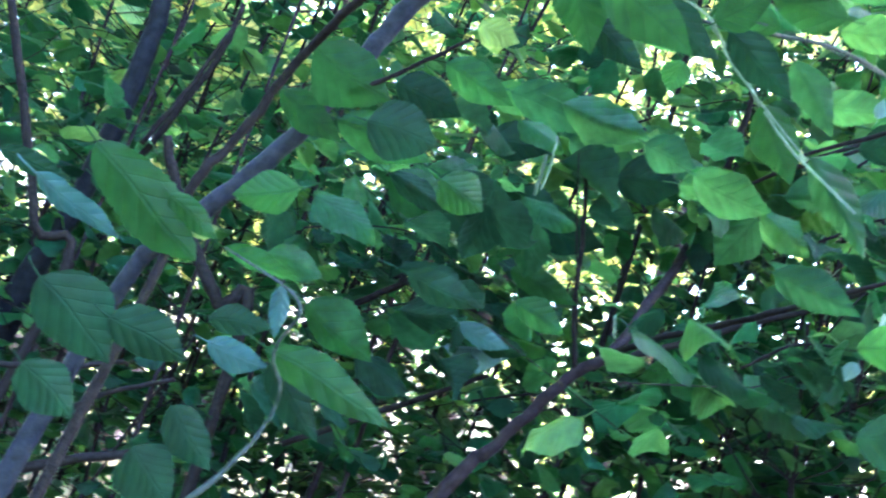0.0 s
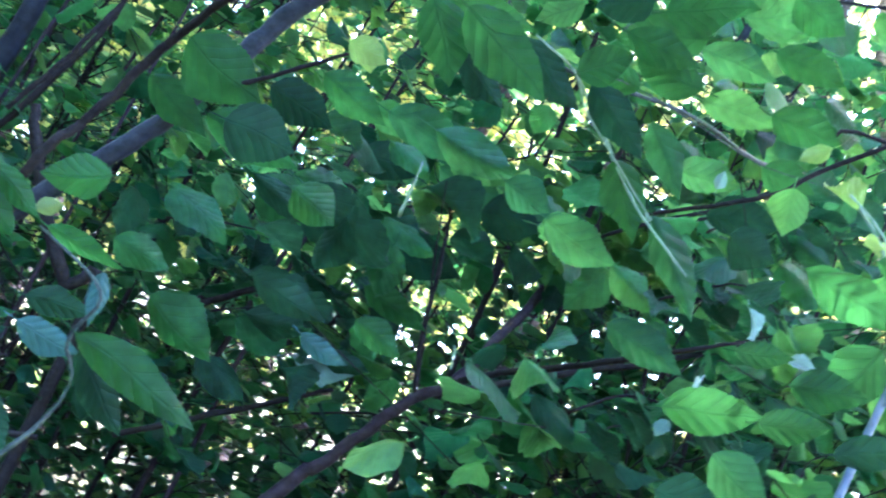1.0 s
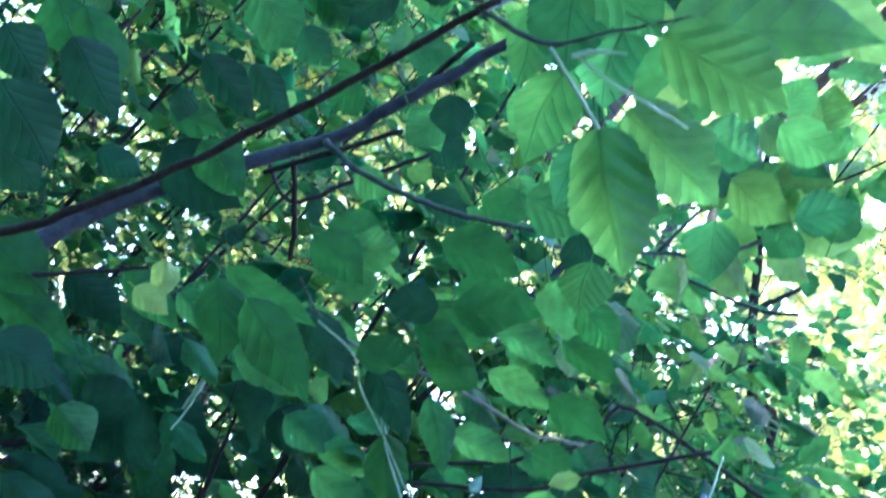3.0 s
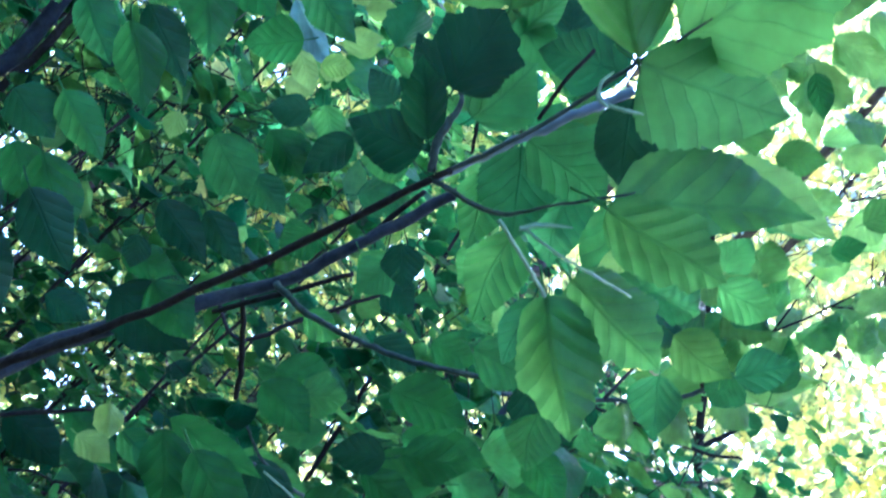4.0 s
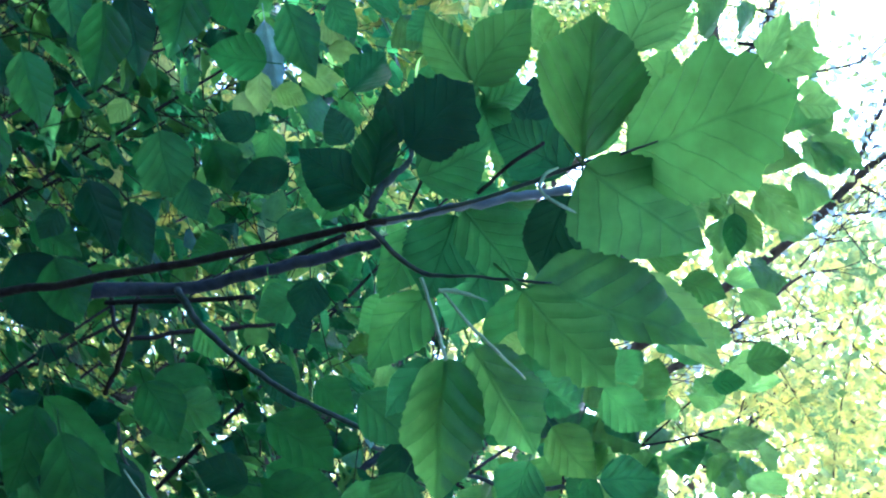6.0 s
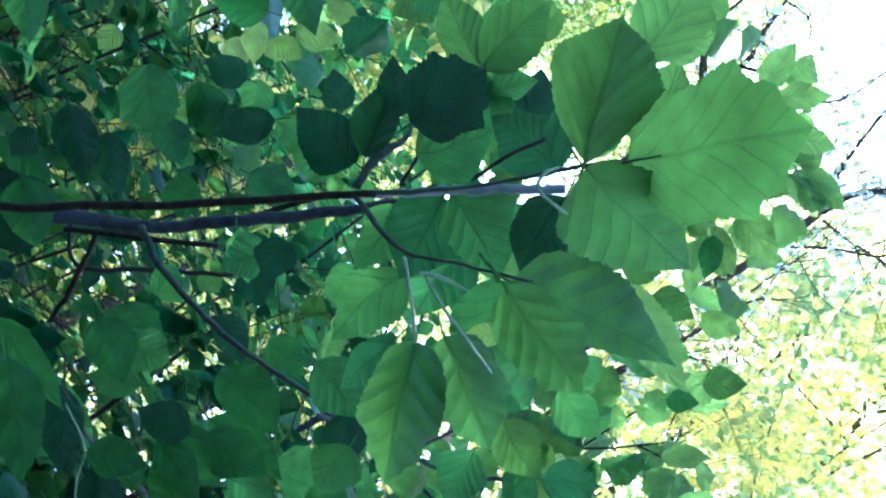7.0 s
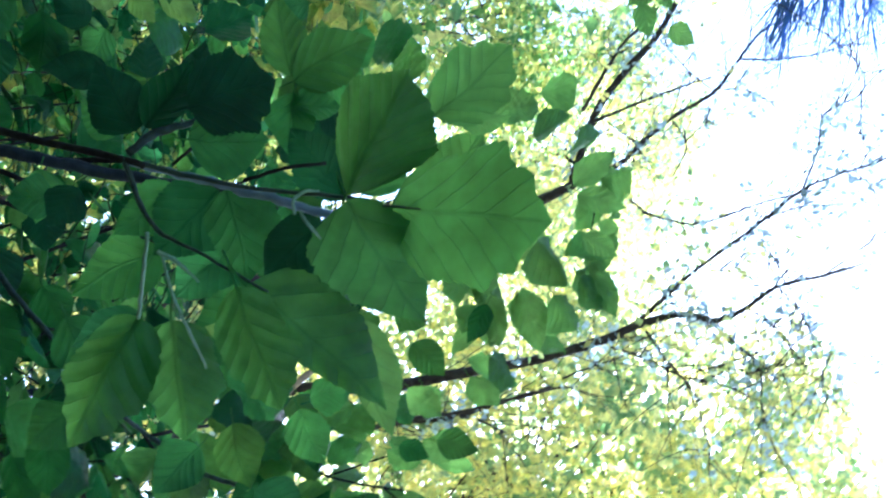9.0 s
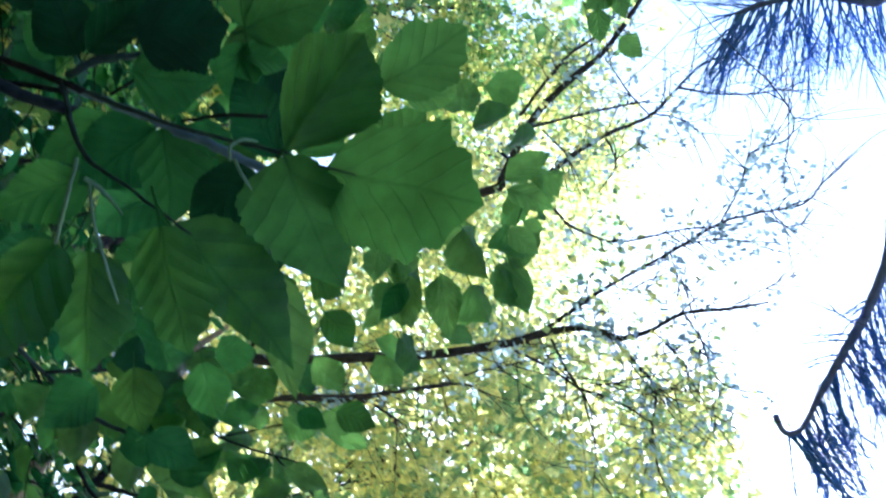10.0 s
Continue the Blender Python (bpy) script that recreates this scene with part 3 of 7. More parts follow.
        m = Matrix(((sd[0], ax[0] * ln, nor[0] * ln, p[0]), (sd[1], ax[1] * ln, nor[1] * ln, p[1]), (sd[2], ax[2] * ln, nor[2] * ln, p[2]), (0, 0, 0, 1)))
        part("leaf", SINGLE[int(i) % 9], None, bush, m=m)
    return bush


SINGLE = [blade(("ovate", "lobed", "narrow")[i % 3], 300 + i, False) for i in range(9)]
for me in SINGLE:
    me.materials.clear()
    me.materials.append(LEAF_MID_ONE)
# shrubs at bearings -46 to -98 are added out of view to block skylight
for spec in ((-46, 3.0, 4.2, 0.7, 0.3, 105, 71), (-62, 1.9, 4.2, 0.7, 0.3, 120, 72), (-80, 2.0, 4.2, 0.8, 0.3, 170, 73), (-98, 2.2, 4.2, 0.8, 0.3, 150, 74), (-50, 3.2, 5.0, 0.9, 0.3, 190, 75), (-30, 2.7, 1.7, 0.6, 0.1, 55, 61), (-18, 2.6, 1.8, 0.6, 0.1, 50, 62), (-6, 2.7, 1.9, 0.6, 0.1, 75, 63), (20, 1.8, 1.95, 0.38, 0.7, 80, 91, 0.07), (6, 2.7, 1.8, 0.6, 0.1, 45, 64), (18, 2.7, 1.9, 0.6, 0.1, 80, 65), (28, 2.7, 2.0, 0.6, 0.1, 102, 66), (-24, 3.9, 2.2, 0.8, 0.1, 143, 67), (-8, 4.0, 2.45, 0.8, 0.1, 200, 68), (8, 4.0, 2.1, 0.8, 0.1, 65, 69), (22, 4.0, 2.3, 0.8, 0.1, 176, 70), (-27, 2.75, 3.0, 0.5, 0.4, 60, 51, 0.07), (-16, 2.7, 3.5, 0.5, 0.4, 60, 52, 0.07), (-7, 2.6, 3.7, 0.5, 0.5, 60, 53, 0.07), (3, 2.3, 3.6, 0.45, 0.5, 40, 54, 0.07), (12, 2.2, 3.1, 0.42, 0.4, 64, 55, 0.075), (22, 2.2, 2.6, 0.42, 0.4, 85, 56, 0.075), (31, 2.2, 2.3, 0.42, 0.3, 73, 57, 0.075), (-32, 2.8, 3.4, 0.8, 0.3, 150, 21), (-20, 3.0, 3.9, 0.8, 0.3, 115, 22), (-9, 2.8, 4.0, 0.75, 0.4, 110, 23), (2, 3.2, 4.2, 0.8, 0.4, 80, 24), (13, 3.0, 3.7, 0.75, 0.3, 150, 25), (23, 3.3, 3.3, 0.75, 0.3, 215, 26), (33, 3.2, 3.0, 0.8, 0.3, 268, 27), (44, 3.0, 2.9, 0.8, 0.3, 140, 28), (-26, 4.6, 4.8, 1.0, 0.3, 160, 29), (-10, 4.8, 5.2, 1.0, 0.3, 110, 30), (4, 5.0, 5.2, 1.0, 0.3, 80, 31), (18, 4.8, 4.4, 1.0, 0.3, 187, 32), (32, 4.6, 3.9, 1.0, 0.3, 253, 33), (58, 3.2, 3.6, 0.9, 0.2, 187, 34), (-4, 3.5, 2.5, 0.65, 0.2, 190, 81, 0.05), (6, 3.5, 2.45, 0.65, 0.2, 150, 82, 0.05), (15, 3.6, 2.6, 0.6, 0.2, 150, 83, 0.05), (-15, 3.5, 2.4, 0.6, 0.2, 85, 84, 0.05)):
    shrub(*spec)

# ---- bare tree and pine ----
baretree = plant("bare_tree", "thin tree with dark mostly bare limbs against the sky", "tree", (1.9, 4.6, 0))
branch(baretree, "trunk", [(1.900, 4.600, -0.100, 0.0700), (1.850, 4.550, 2.200, 0.0450), (1.687, 5.336, 4.839, 0.0366), (1.709, 4.589, 5.502, 0.0333), (1.695, 4.193, 5.860, 0.0300), (1.681, 3.871, 6.150, 0.0266), (1.630, 3.603, 6.402, 0.0266), (1.579, 3.460, 6.543, 0.0233), (1.551, 3.289, 6.703, 0.0200), (1.586, 3.186, 6.786, 0.0200), (1.621, 3.108, 6.848, 0.0167), (1.576, 2.988, 6.965, 0.0133), (1.482, 2.849, 7.113, 0.0117), (1.461, 2.652, 7.293, 0.0100), (1.427, 2.482, 7.454, 0.0067)], BARK_FAR)
branch(baretree, "limb", [(1.578, 3.472, 6.532, 0.0133), (1.435, 3.325, 6.697, 0.0122), (1.308, 3.189, 6.849, 0.0110), (1.120, 2.935, 7.121, 0.0098), (0.962, 2.740, 7.333, 0.0087), (0.902, 2.559, 7.508, 0.0075), (0.864, 2.389, 7.669, 0.0063), (0.729, 2.304, 7.778, 0.0052), (0.601, 2.217, 7.886, 0.0040)], BARK_FAR)
branch(baretree, "limb", [(0.962, 2.740, 7.333, 0.0067), (0.751, 2.674, 7.442, 0.0061), (0.556, 2.644, 7.515, 0.0056), (0.479, 2.490, 7.670, 0.0051), (0.331, 2.493, 7.703, 0.0045), (0.098, 2.640, 7.626, 0.0040)], BARK_FAR)
branch(baretree, "limb", [(1.621, 3.132, 6.826, 0.0093), (1.788, 3.016, 6.890, 0.0083), (1.921, 2.928, 6.937, 0.0072), (2.150, 2.918, 6.892, 0.0061), (2.380, 2.870, 6.881, 0.0051), (2.579, 2.787, 6.907, 0.0040)], BARK_FAR)
branch(baretree, "limb", [(1.673, 3.574, 6.418, 0.0093), (1.776, 3.415, 6.536, 0.0083), (1.912, 3.252, 6.650, 0.0072), (1.981, 3.096, 6.773, 0.0061), (2.101, 2.935, 6.889, 0.0051), (2.237, 2.760, 7.013, 0.0040)], BARK_FAR)
branch(baretree, "limb", [(1.612, 3.419, 6.571, 0.0080), (1.778, 3.340, 6.603, 0.0070), (1.944, 3.249, 6.645, 0.0060), (2.274, 3.153, 6.652, 0.0050), (2.438, 3.149, 6.617, 0.0040)], BARK_FAR)
branch(baretree, "limb", [(1.482, 2.849, 7.113, 0.0067), (1.632, 2.759, 7.157, 0.0058), (1.897, 2.633, 7.207, 0.0049), (1.970, 2.352, 7.441, 0.0040)], BARK_FAR)
branch(baretree, "limb", [(0.858, 3.483, 6.693, 0.0093), (0.959, 3.398, 6.745, 0.0083), (1.045, 3.240, 6.865, 0.0072), (1.055, 3.140, 6.953, 0.0061), (0.990, 2.886, 7.196, 0.0051), (0.979, 2.701, 7.364, 0.0040)], BARK_FAR)
branch(baretree, "limb", [(1.103, 2.936, 7.124, 0.0053), (1.059, 2.767, 7.285, 0.0047), (1.084, 2.466, 7.548, 0.0040)], BARK_FAR)
branch(baretree, "limb", [(1.814, 3.783, 6.198, 0.0067), (1.770, 3.639, 6.337, 0.0053), (1.725, 3.470, 6.499, 0.0040)], BARK_FAR)
branch(baretree, "limb", [(1.997, 4.808, 5.238, 0.0133), (1.913, 4.543, 5.494, 0.0113), (1.916, 4.220, 5.783, 0.0093), (1.862, 3.828, 6.146, 0.0073), (1.899, 3.700, 6.252, 0.0053)], BARK_FAR)
branch(baretree, "limb", [(1.308, 3.189, 6.849, 0.0040), (1.345, 3.061, 6.955, 0.0033), (1.282, 2.968, 7.053, 0.0027)], BARK_FAR)
branch(baretree, "limb", [(1.911, 3.277, 6.628, 0.0040), (1.882, 3.131, 6.765, 0.0036), (1.937, 2.927, 6.935, 0.0031), (1.924, 2.829, 7.026, 0.0027)], BARK_FAR)
branch(baretree, "limb", [(1.753, 3.069, 6.851, 0.0040), (1.710, 2.875, 7.035, 0.0033), (1.717, 2.626, 7.256, 0.0027)], BARK_FAR)
branch(baretree, "trunk", [(0.900, 5.600, -0.100, 0.0700), (0.880, 5.500, 2.500, 0.0500), (1.130, 6.012, 5.729, 0.0426), (1.079, 5.152, 6.510, 0.0387), (0.873, 4.423, 7.211, 0.0309), (0.761, 4.348, 7.305, 0.0271), (0.403, 4.239, 7.486, 0.0271), (0.161, 4.091, 7.676, 0.0232), (-0.025, 3.937, 7.858, 0.0213), (-0.212, 3.840, 7.989, 0.0193), (-0.437, 3.747, 8.125, 0.0155)], BARK_FAR)
branch(baretree, "limb", [(0.363, 4.301, 7.440, 0.0124), (0.120, 4.181, 7.605, 0.0111), (-0.048, 4.083, 7.733, 0.0099), (-0.177, 3.952, 7.881, 0.0087), (-0.327, 3.880, 7.980, 0.0074), (-0.478, 3.867, 8.028, 0.0062)], BARK_FAR)
branch(baretree, "limb", [(0.731, 4.077, 7.554, 0.0186), (0.675, 4.039, 7.601, 0.0165), (0.509, 3.854, 7.806, 0.0144), (0.383, 3.636, 8.031, 0.0124), (0.197, 3.510, 8.187, 0.0103), (0.029, 3.383, 8.340, 0.0083), (-0.033, 3.188, 8.530, 0.0062)], BARK_FAR)
branch(baretree, "limb", [(0.761, 4.348, 7.305, 0.0186), (0.784, 4.201, 7.430, 0.0186), (0.731, 4.077, 7.554, 0.0186)], BARK_FAR)
branch(baretree, "limb", [(0.441, 4.236, 7.480, 0.0124), (0.355, 3.956, 7.751, 0.0093), (0.280, 3.646, 8.046, 0.0062)], BARK_FAR)
branch(baretree, "limb", [(0.197, 3.510, 8.187, 0.0093), (0.240, 3.333, 8.335, 0.0077), (0.253, 3.130, 8.514, 0.0062), (0.231, 2.973, 8.659, 0.0046), (0.276, 2.753, 8.846, 0.0031)], BARK_FAR)
branch(baretree, "limb", [(0.383, 3.636, 8.031, 0.0062), (0.208, 3.769, 7.953, 0.0054), (-0.024, 3.908, 7.884, 0.0046)], BARK_FAR)
branch(baretree, "limb", [(0.364, 3.638, 8.034, 0.0062), (0.406, 3.489, 8.156, 0.0046), (0.525, 3.333, 8.268, 0.0031)], BARK_FAR)
branch(baretree, "limb", [(0.889, 3.844, 7.724, 0.0046), (0.702, 3.777, 7.829, 0.0062), (0.509, 3.854, 7.806, 0.0077)], BARK_FAR)
branch(baretree, "limb", [(0.462, 4.176, 7.529, 0.0062), (0.618, 4.045, 7.609, 0.0062), (0.675, 4.025, 7.614, 0.0062)], BARK_FAR)
branch(baretree, "limb", [(1.947, 4.685, 5.426, 0.0133), (1.963, 4.545, 5.632, 0.0133), (1.997, 4.415, 5.821, 0.0133), (1.979, 4.234, 6.094, 0.0117), (1.955, 4.046, 6.377, 0.0167)], BARK_FAR)
branch(baretree, "limb", [(1.993, 4.387, 5.864, 0.0083), (2.047, 4.311, 5.969, 0.0083), (2.171, 4.211, 6.102, 0.0050)], BARK_FAR)
branch(baretree, "limb", [(0.469, 2.486, 7.676, 0.0053), (0.593, 2.491, 7.643, 0.0040), (0.740, 2.499, 7.601, 0.0027)], BARK_FAR)
branch(baretree, "limb", [(0.690, 3.792, 7.818, 0.0062), (0.597, 3.701, 7.922, 0.0046), (0.546, 3.642, 7.986, 0.0031)], BARK_FAR)
branch(baretree, "limb", [(1.907, 2.627, 7.210, 0.0048), (2.030, 2.662, 7.150, 0.0037), (2.158, 2.636, 7.142, 0.0027)], BARK_FAR)
branch(baretree, "limb", [(1.126, 2.944, 7.111, 0.0048), (1.268, 2.895, 7.122, 0.0037), (1.358, 2.824, 7.164, 0.0027)], BARK_FAR)
branch(baretree, "limb", [(1.461, 2.652, 7.293, 0.0053), (1.329, 2.479, 7.479, 0.0040), (1.270, 2.376, 7.586, 0.0027)], BARK_FAR)
branch(baretree, "limb", [(1.576, 2.976, 6.977, 0.0053), (1.694, 2.877, 7.037, 0.0040), (1.827, 2.776, 7.095, 0.0027)], BARK_FAR)
branch(baretree, "limb", [(0.902, 2.559, 7.508, 0.0048), (0.987, 2.451, 7.585, 0.0037), (0.973, 2.353, 7.676, 0.0027)], BARK_FAR)
rnd = np.random.default_rng(77)
tv, tf = [], []
for o in list(baretree.children):
    ring = np.array([v.co[:] for v in o.data.vertices]).reshape(-1, 8, 3).mean(1)
    if len(ring) < 10:
        continue
    for k in range(int(len(ring) * 0.7)):
        i = rnd.integers(4, len(ring) - 1)
        if ring[i][2] < 3.5:
            continue
        along = ring[min(i + 2, len(ring) - 1)] - ring[i - 2]
        along /= np.linalg.norm(along) + 1e-6
        way = along * 0.8 + rnd.normal(size=3) * 0.6
        way /= np.linalg.norm(way)
        reach = rnd.uniform(0.15, 0.7)
        mid = ring[i] + way * reach * 0.5 + rnd.normal(size=3) * 0.03
        tube(tv, tf, smooth_line([np.array([*ring[i], 0.004]), np.array([*mid, 0.0028]), np.array([*(ring[i] + way * reach + rnd.normal(size=3) * 0.05), 0.0015])], 4), 4, 0.1)
part("fine_twigwork", mesh_of("fine_twigwork", tv, tf, BARK_FAR), None, baretree)["kind"] = "stuff"
tips = np.concatenate([np.array([v.co[:] for v in o.data.vertices]).reshape(-1, 8, 3).mean(1)[6:] for o in baretree.children if o.name.startswith(("limb", "trunk"))])
tips = tips[tips[:, 2] > 4.5] + np.array([1.9, 4.6, 0])
pick = tips[rnd.integers(0, len(tips), 140)]
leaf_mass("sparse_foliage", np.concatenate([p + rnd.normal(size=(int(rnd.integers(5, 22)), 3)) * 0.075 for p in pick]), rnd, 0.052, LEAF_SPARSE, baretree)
reach = tips[:, 2] * 0.66 - tips[:, 1] * 0.75
inner = tips[reach < np.quantile(reach, 0.62)]
pick = inner[rnd.integers(0, len(inner), 80)]
leaf_mass("yellow_foliage", np.concatenate([p + rnd.normal(size=(int(rnd.integers(6, 20)), 3)) * 0.2 for p in pick]), rnd, 0.055, LEAF_SUN_TINT, baretree)
pine = plant("pine_tree", "pine with long needles on curving boughs", "pine", (3.2, 0.3, 0))
branch(pine, "trunk", [(3.2, 0.3, -0.1, 0.16), (3.22, 0.3, 4.0, 0.13), (3.2, 0.32, 8.2, 0.1), (3.2, 0.3, 11.0, 0.03)], BARK_TRUNK)
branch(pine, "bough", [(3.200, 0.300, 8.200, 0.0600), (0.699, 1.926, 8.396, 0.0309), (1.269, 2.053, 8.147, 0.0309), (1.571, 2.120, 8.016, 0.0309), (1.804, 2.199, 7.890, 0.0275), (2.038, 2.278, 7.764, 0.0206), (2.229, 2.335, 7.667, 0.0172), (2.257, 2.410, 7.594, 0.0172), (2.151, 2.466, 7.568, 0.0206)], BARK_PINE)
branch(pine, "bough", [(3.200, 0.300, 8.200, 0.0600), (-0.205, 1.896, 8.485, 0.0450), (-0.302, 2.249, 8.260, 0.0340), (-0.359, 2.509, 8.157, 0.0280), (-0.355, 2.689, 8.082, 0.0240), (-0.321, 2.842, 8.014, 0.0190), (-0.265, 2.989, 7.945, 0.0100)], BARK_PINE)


def needles(bough, count, lengths, first_way, last_way, seed, start, stop, forks=5):
    """Hanging needled shoots along a bough: each a thin strand with long needles leaving it at a narrow angle."""
    rnd = np.random.default_rng(seed)
    ring = np.array([v.co[:] for v in bough.data.vertices]).reshape(-1, 8, 3).mean(1)
    v, f = [], []
    for k in range(count):
        u = (k + rnd.random()) / count
        at = (start + (stop - start) * u) * (len(ring) - 1)
        i = min(int(at), len(ring) - 2)
        p = ring[i] + (ring[i + 1] - ring[i]) * (at - i)
        way = np.array(first_way) * (1 - u) + np.array(last_way) * u + rnd.normal(size=3) * 0.22
        way /= np.linalg.norm(way)
        length = rnd.uniform(*lengths)
        sag = rnd.normal(size=3) * 0.07
        line = [p + way * length * q + sag * q * q for q in (0, 0.35, 0.7, 1)]
        tube(v, f, [np.array([*c, w]) for c, w in zip(line, (0.007, 0.0058, 0.0045, 0.0018))], 4)
        for j in range(forks):
            q = rnd.uniform(0.1, 0.8)
            s = p + way * length * q + sag * q * q
            w = way + rnd.normal(size=3) * 0.36
            w /= np.linalg.norm(w)
            e = s + w * rnd.uniform(0.14, 0.36)
            tube(v, f, [np.array([*s, 0.0034]), np.array([*((s + e) / 2 + rnd.normal(size=3) * 0.012), 0.003]), np.array([*e, 0.001])], 3)
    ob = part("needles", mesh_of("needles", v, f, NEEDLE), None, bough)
    ob["kind"] = "stuff"


boughs = [o for o in pine.children if o.name.startswith("bough")]
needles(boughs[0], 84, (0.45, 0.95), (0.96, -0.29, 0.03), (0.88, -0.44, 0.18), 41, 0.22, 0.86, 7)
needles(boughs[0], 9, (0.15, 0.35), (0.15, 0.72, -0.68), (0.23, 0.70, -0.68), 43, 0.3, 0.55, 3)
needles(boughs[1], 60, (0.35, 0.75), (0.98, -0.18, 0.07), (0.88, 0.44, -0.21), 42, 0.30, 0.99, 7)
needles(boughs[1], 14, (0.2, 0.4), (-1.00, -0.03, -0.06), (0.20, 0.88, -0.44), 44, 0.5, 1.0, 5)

# ---- near plants ----
spray = plant("box_elder_sapling", "maple sapling with broad green leaves on a dark stem", "sapling", (-0.42, 1.05, 0))
branch(spray, "stem", [(-0.420, 1.050, 0.000, 0.0110), (-0.400, 1.040, 0.700, 0.0100), (-0.333, 1.099, 1.467, 0.0056), (-0.312, 1.042, 1.601, 0.0054), (-0.283, 1.031, 1.672, 0.0050), (-0.236, 0.980, 1.767, 0.0046), (-0.165, 0.847, 1.817, 0.0039), (-0.099, 0.731, 1.886, 0.0034), (-0.042, 0.607, 1.950, 0.0029), (0.005, 0.493, 2.009, 0.0023), (0.012, 0.485, 2.021, 0.0021)], BARK_DARK)
branch(spray, "shoot", [(0.005, 0.495, 2.010, 0.0023), (0.019, 0.479, 2.034, 0.0025), (0.036, 0.459, 2.065, 0.0029), (0.053, 0.443, 2.095, 0.0031), (0.067, 0.429, 2.117, 0.0029)], BLUE_STALK)
branch(spray, "twig", [(0.006, 0.490, 2.010, 0.0018), (0.035, 0.450, 2.063, 0.0014), (0.055, 0.402, 2.113, 0.0014), (0.060, 0.371, 2.110, 0.0010), (0.067, 0.352, 2.126, 0.0005)], GREEN_TWIG)
branch(spray, "twig", [(0.008, 0.489, 2.010, 0.0018), (0.048, 0.474, 2.011, 0.0016), (0.069, 0.448, 2.023, 0.0010), (0.099, 0.409, 2.042, 0.0009)], GREEN_TWIG)
branch(spray, "twig", [(0.003, 0.488, 2.013, 0.0025), (-0.007, 0.482, 2.032, 0.0029), (-0.010, 0.476, 2.058, 0.0018), (-0.020, 0.480, 2.071, 0.0011)], GREEN_TWIG)
branch(spray, "twig", [(0.015, 0.476, 2.035, 0.0011), (0.003, 0.466, 2.051, 0.0011), (-0.010, 0.470, 2.066, 0.0009)], BARK_DARK)
branch(spray, "twig", [(0.033, 0.456, 2.072, 0.0013), (0.030, 0.438, 2.097, 0.0013), (0.032, 0.431, 2.122, 0.0013)], BARK_DARK)
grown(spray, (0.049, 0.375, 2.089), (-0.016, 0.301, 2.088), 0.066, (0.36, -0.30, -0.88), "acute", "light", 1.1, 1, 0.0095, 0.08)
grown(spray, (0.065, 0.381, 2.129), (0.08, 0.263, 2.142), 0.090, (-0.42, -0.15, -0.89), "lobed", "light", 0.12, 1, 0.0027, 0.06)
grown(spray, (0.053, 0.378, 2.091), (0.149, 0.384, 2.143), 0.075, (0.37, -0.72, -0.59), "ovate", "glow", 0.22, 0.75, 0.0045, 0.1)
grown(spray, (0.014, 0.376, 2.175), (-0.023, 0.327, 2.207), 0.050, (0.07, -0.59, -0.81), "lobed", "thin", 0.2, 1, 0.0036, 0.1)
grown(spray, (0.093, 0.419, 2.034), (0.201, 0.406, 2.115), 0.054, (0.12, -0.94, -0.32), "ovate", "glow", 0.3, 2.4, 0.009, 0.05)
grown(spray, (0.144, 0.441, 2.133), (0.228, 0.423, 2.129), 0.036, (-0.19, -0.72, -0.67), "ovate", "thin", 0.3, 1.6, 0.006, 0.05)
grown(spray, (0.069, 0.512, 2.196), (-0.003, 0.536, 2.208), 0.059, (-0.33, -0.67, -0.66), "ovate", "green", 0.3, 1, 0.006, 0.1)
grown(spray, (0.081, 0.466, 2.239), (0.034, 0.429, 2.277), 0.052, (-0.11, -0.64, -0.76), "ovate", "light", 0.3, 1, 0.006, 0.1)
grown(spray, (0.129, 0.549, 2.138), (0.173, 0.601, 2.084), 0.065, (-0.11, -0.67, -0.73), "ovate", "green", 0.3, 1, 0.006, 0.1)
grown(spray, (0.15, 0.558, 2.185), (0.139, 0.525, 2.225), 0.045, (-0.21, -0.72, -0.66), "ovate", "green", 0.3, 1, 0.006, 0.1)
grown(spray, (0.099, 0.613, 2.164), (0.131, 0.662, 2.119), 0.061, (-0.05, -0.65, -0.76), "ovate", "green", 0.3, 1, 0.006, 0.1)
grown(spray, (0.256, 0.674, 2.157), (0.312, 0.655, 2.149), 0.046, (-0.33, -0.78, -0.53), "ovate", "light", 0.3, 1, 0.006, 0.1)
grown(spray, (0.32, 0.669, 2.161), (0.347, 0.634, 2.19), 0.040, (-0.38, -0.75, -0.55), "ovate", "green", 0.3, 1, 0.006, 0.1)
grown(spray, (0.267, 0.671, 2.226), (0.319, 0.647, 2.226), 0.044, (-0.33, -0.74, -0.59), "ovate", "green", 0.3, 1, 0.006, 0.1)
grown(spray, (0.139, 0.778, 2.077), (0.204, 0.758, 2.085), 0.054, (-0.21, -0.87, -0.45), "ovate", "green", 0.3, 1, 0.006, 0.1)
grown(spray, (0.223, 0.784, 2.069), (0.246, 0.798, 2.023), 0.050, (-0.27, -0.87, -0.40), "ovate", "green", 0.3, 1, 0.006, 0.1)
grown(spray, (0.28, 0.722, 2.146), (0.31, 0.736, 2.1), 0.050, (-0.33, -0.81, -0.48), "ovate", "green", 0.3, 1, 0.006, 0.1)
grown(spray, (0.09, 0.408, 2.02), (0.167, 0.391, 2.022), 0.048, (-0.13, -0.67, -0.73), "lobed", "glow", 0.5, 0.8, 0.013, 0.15)
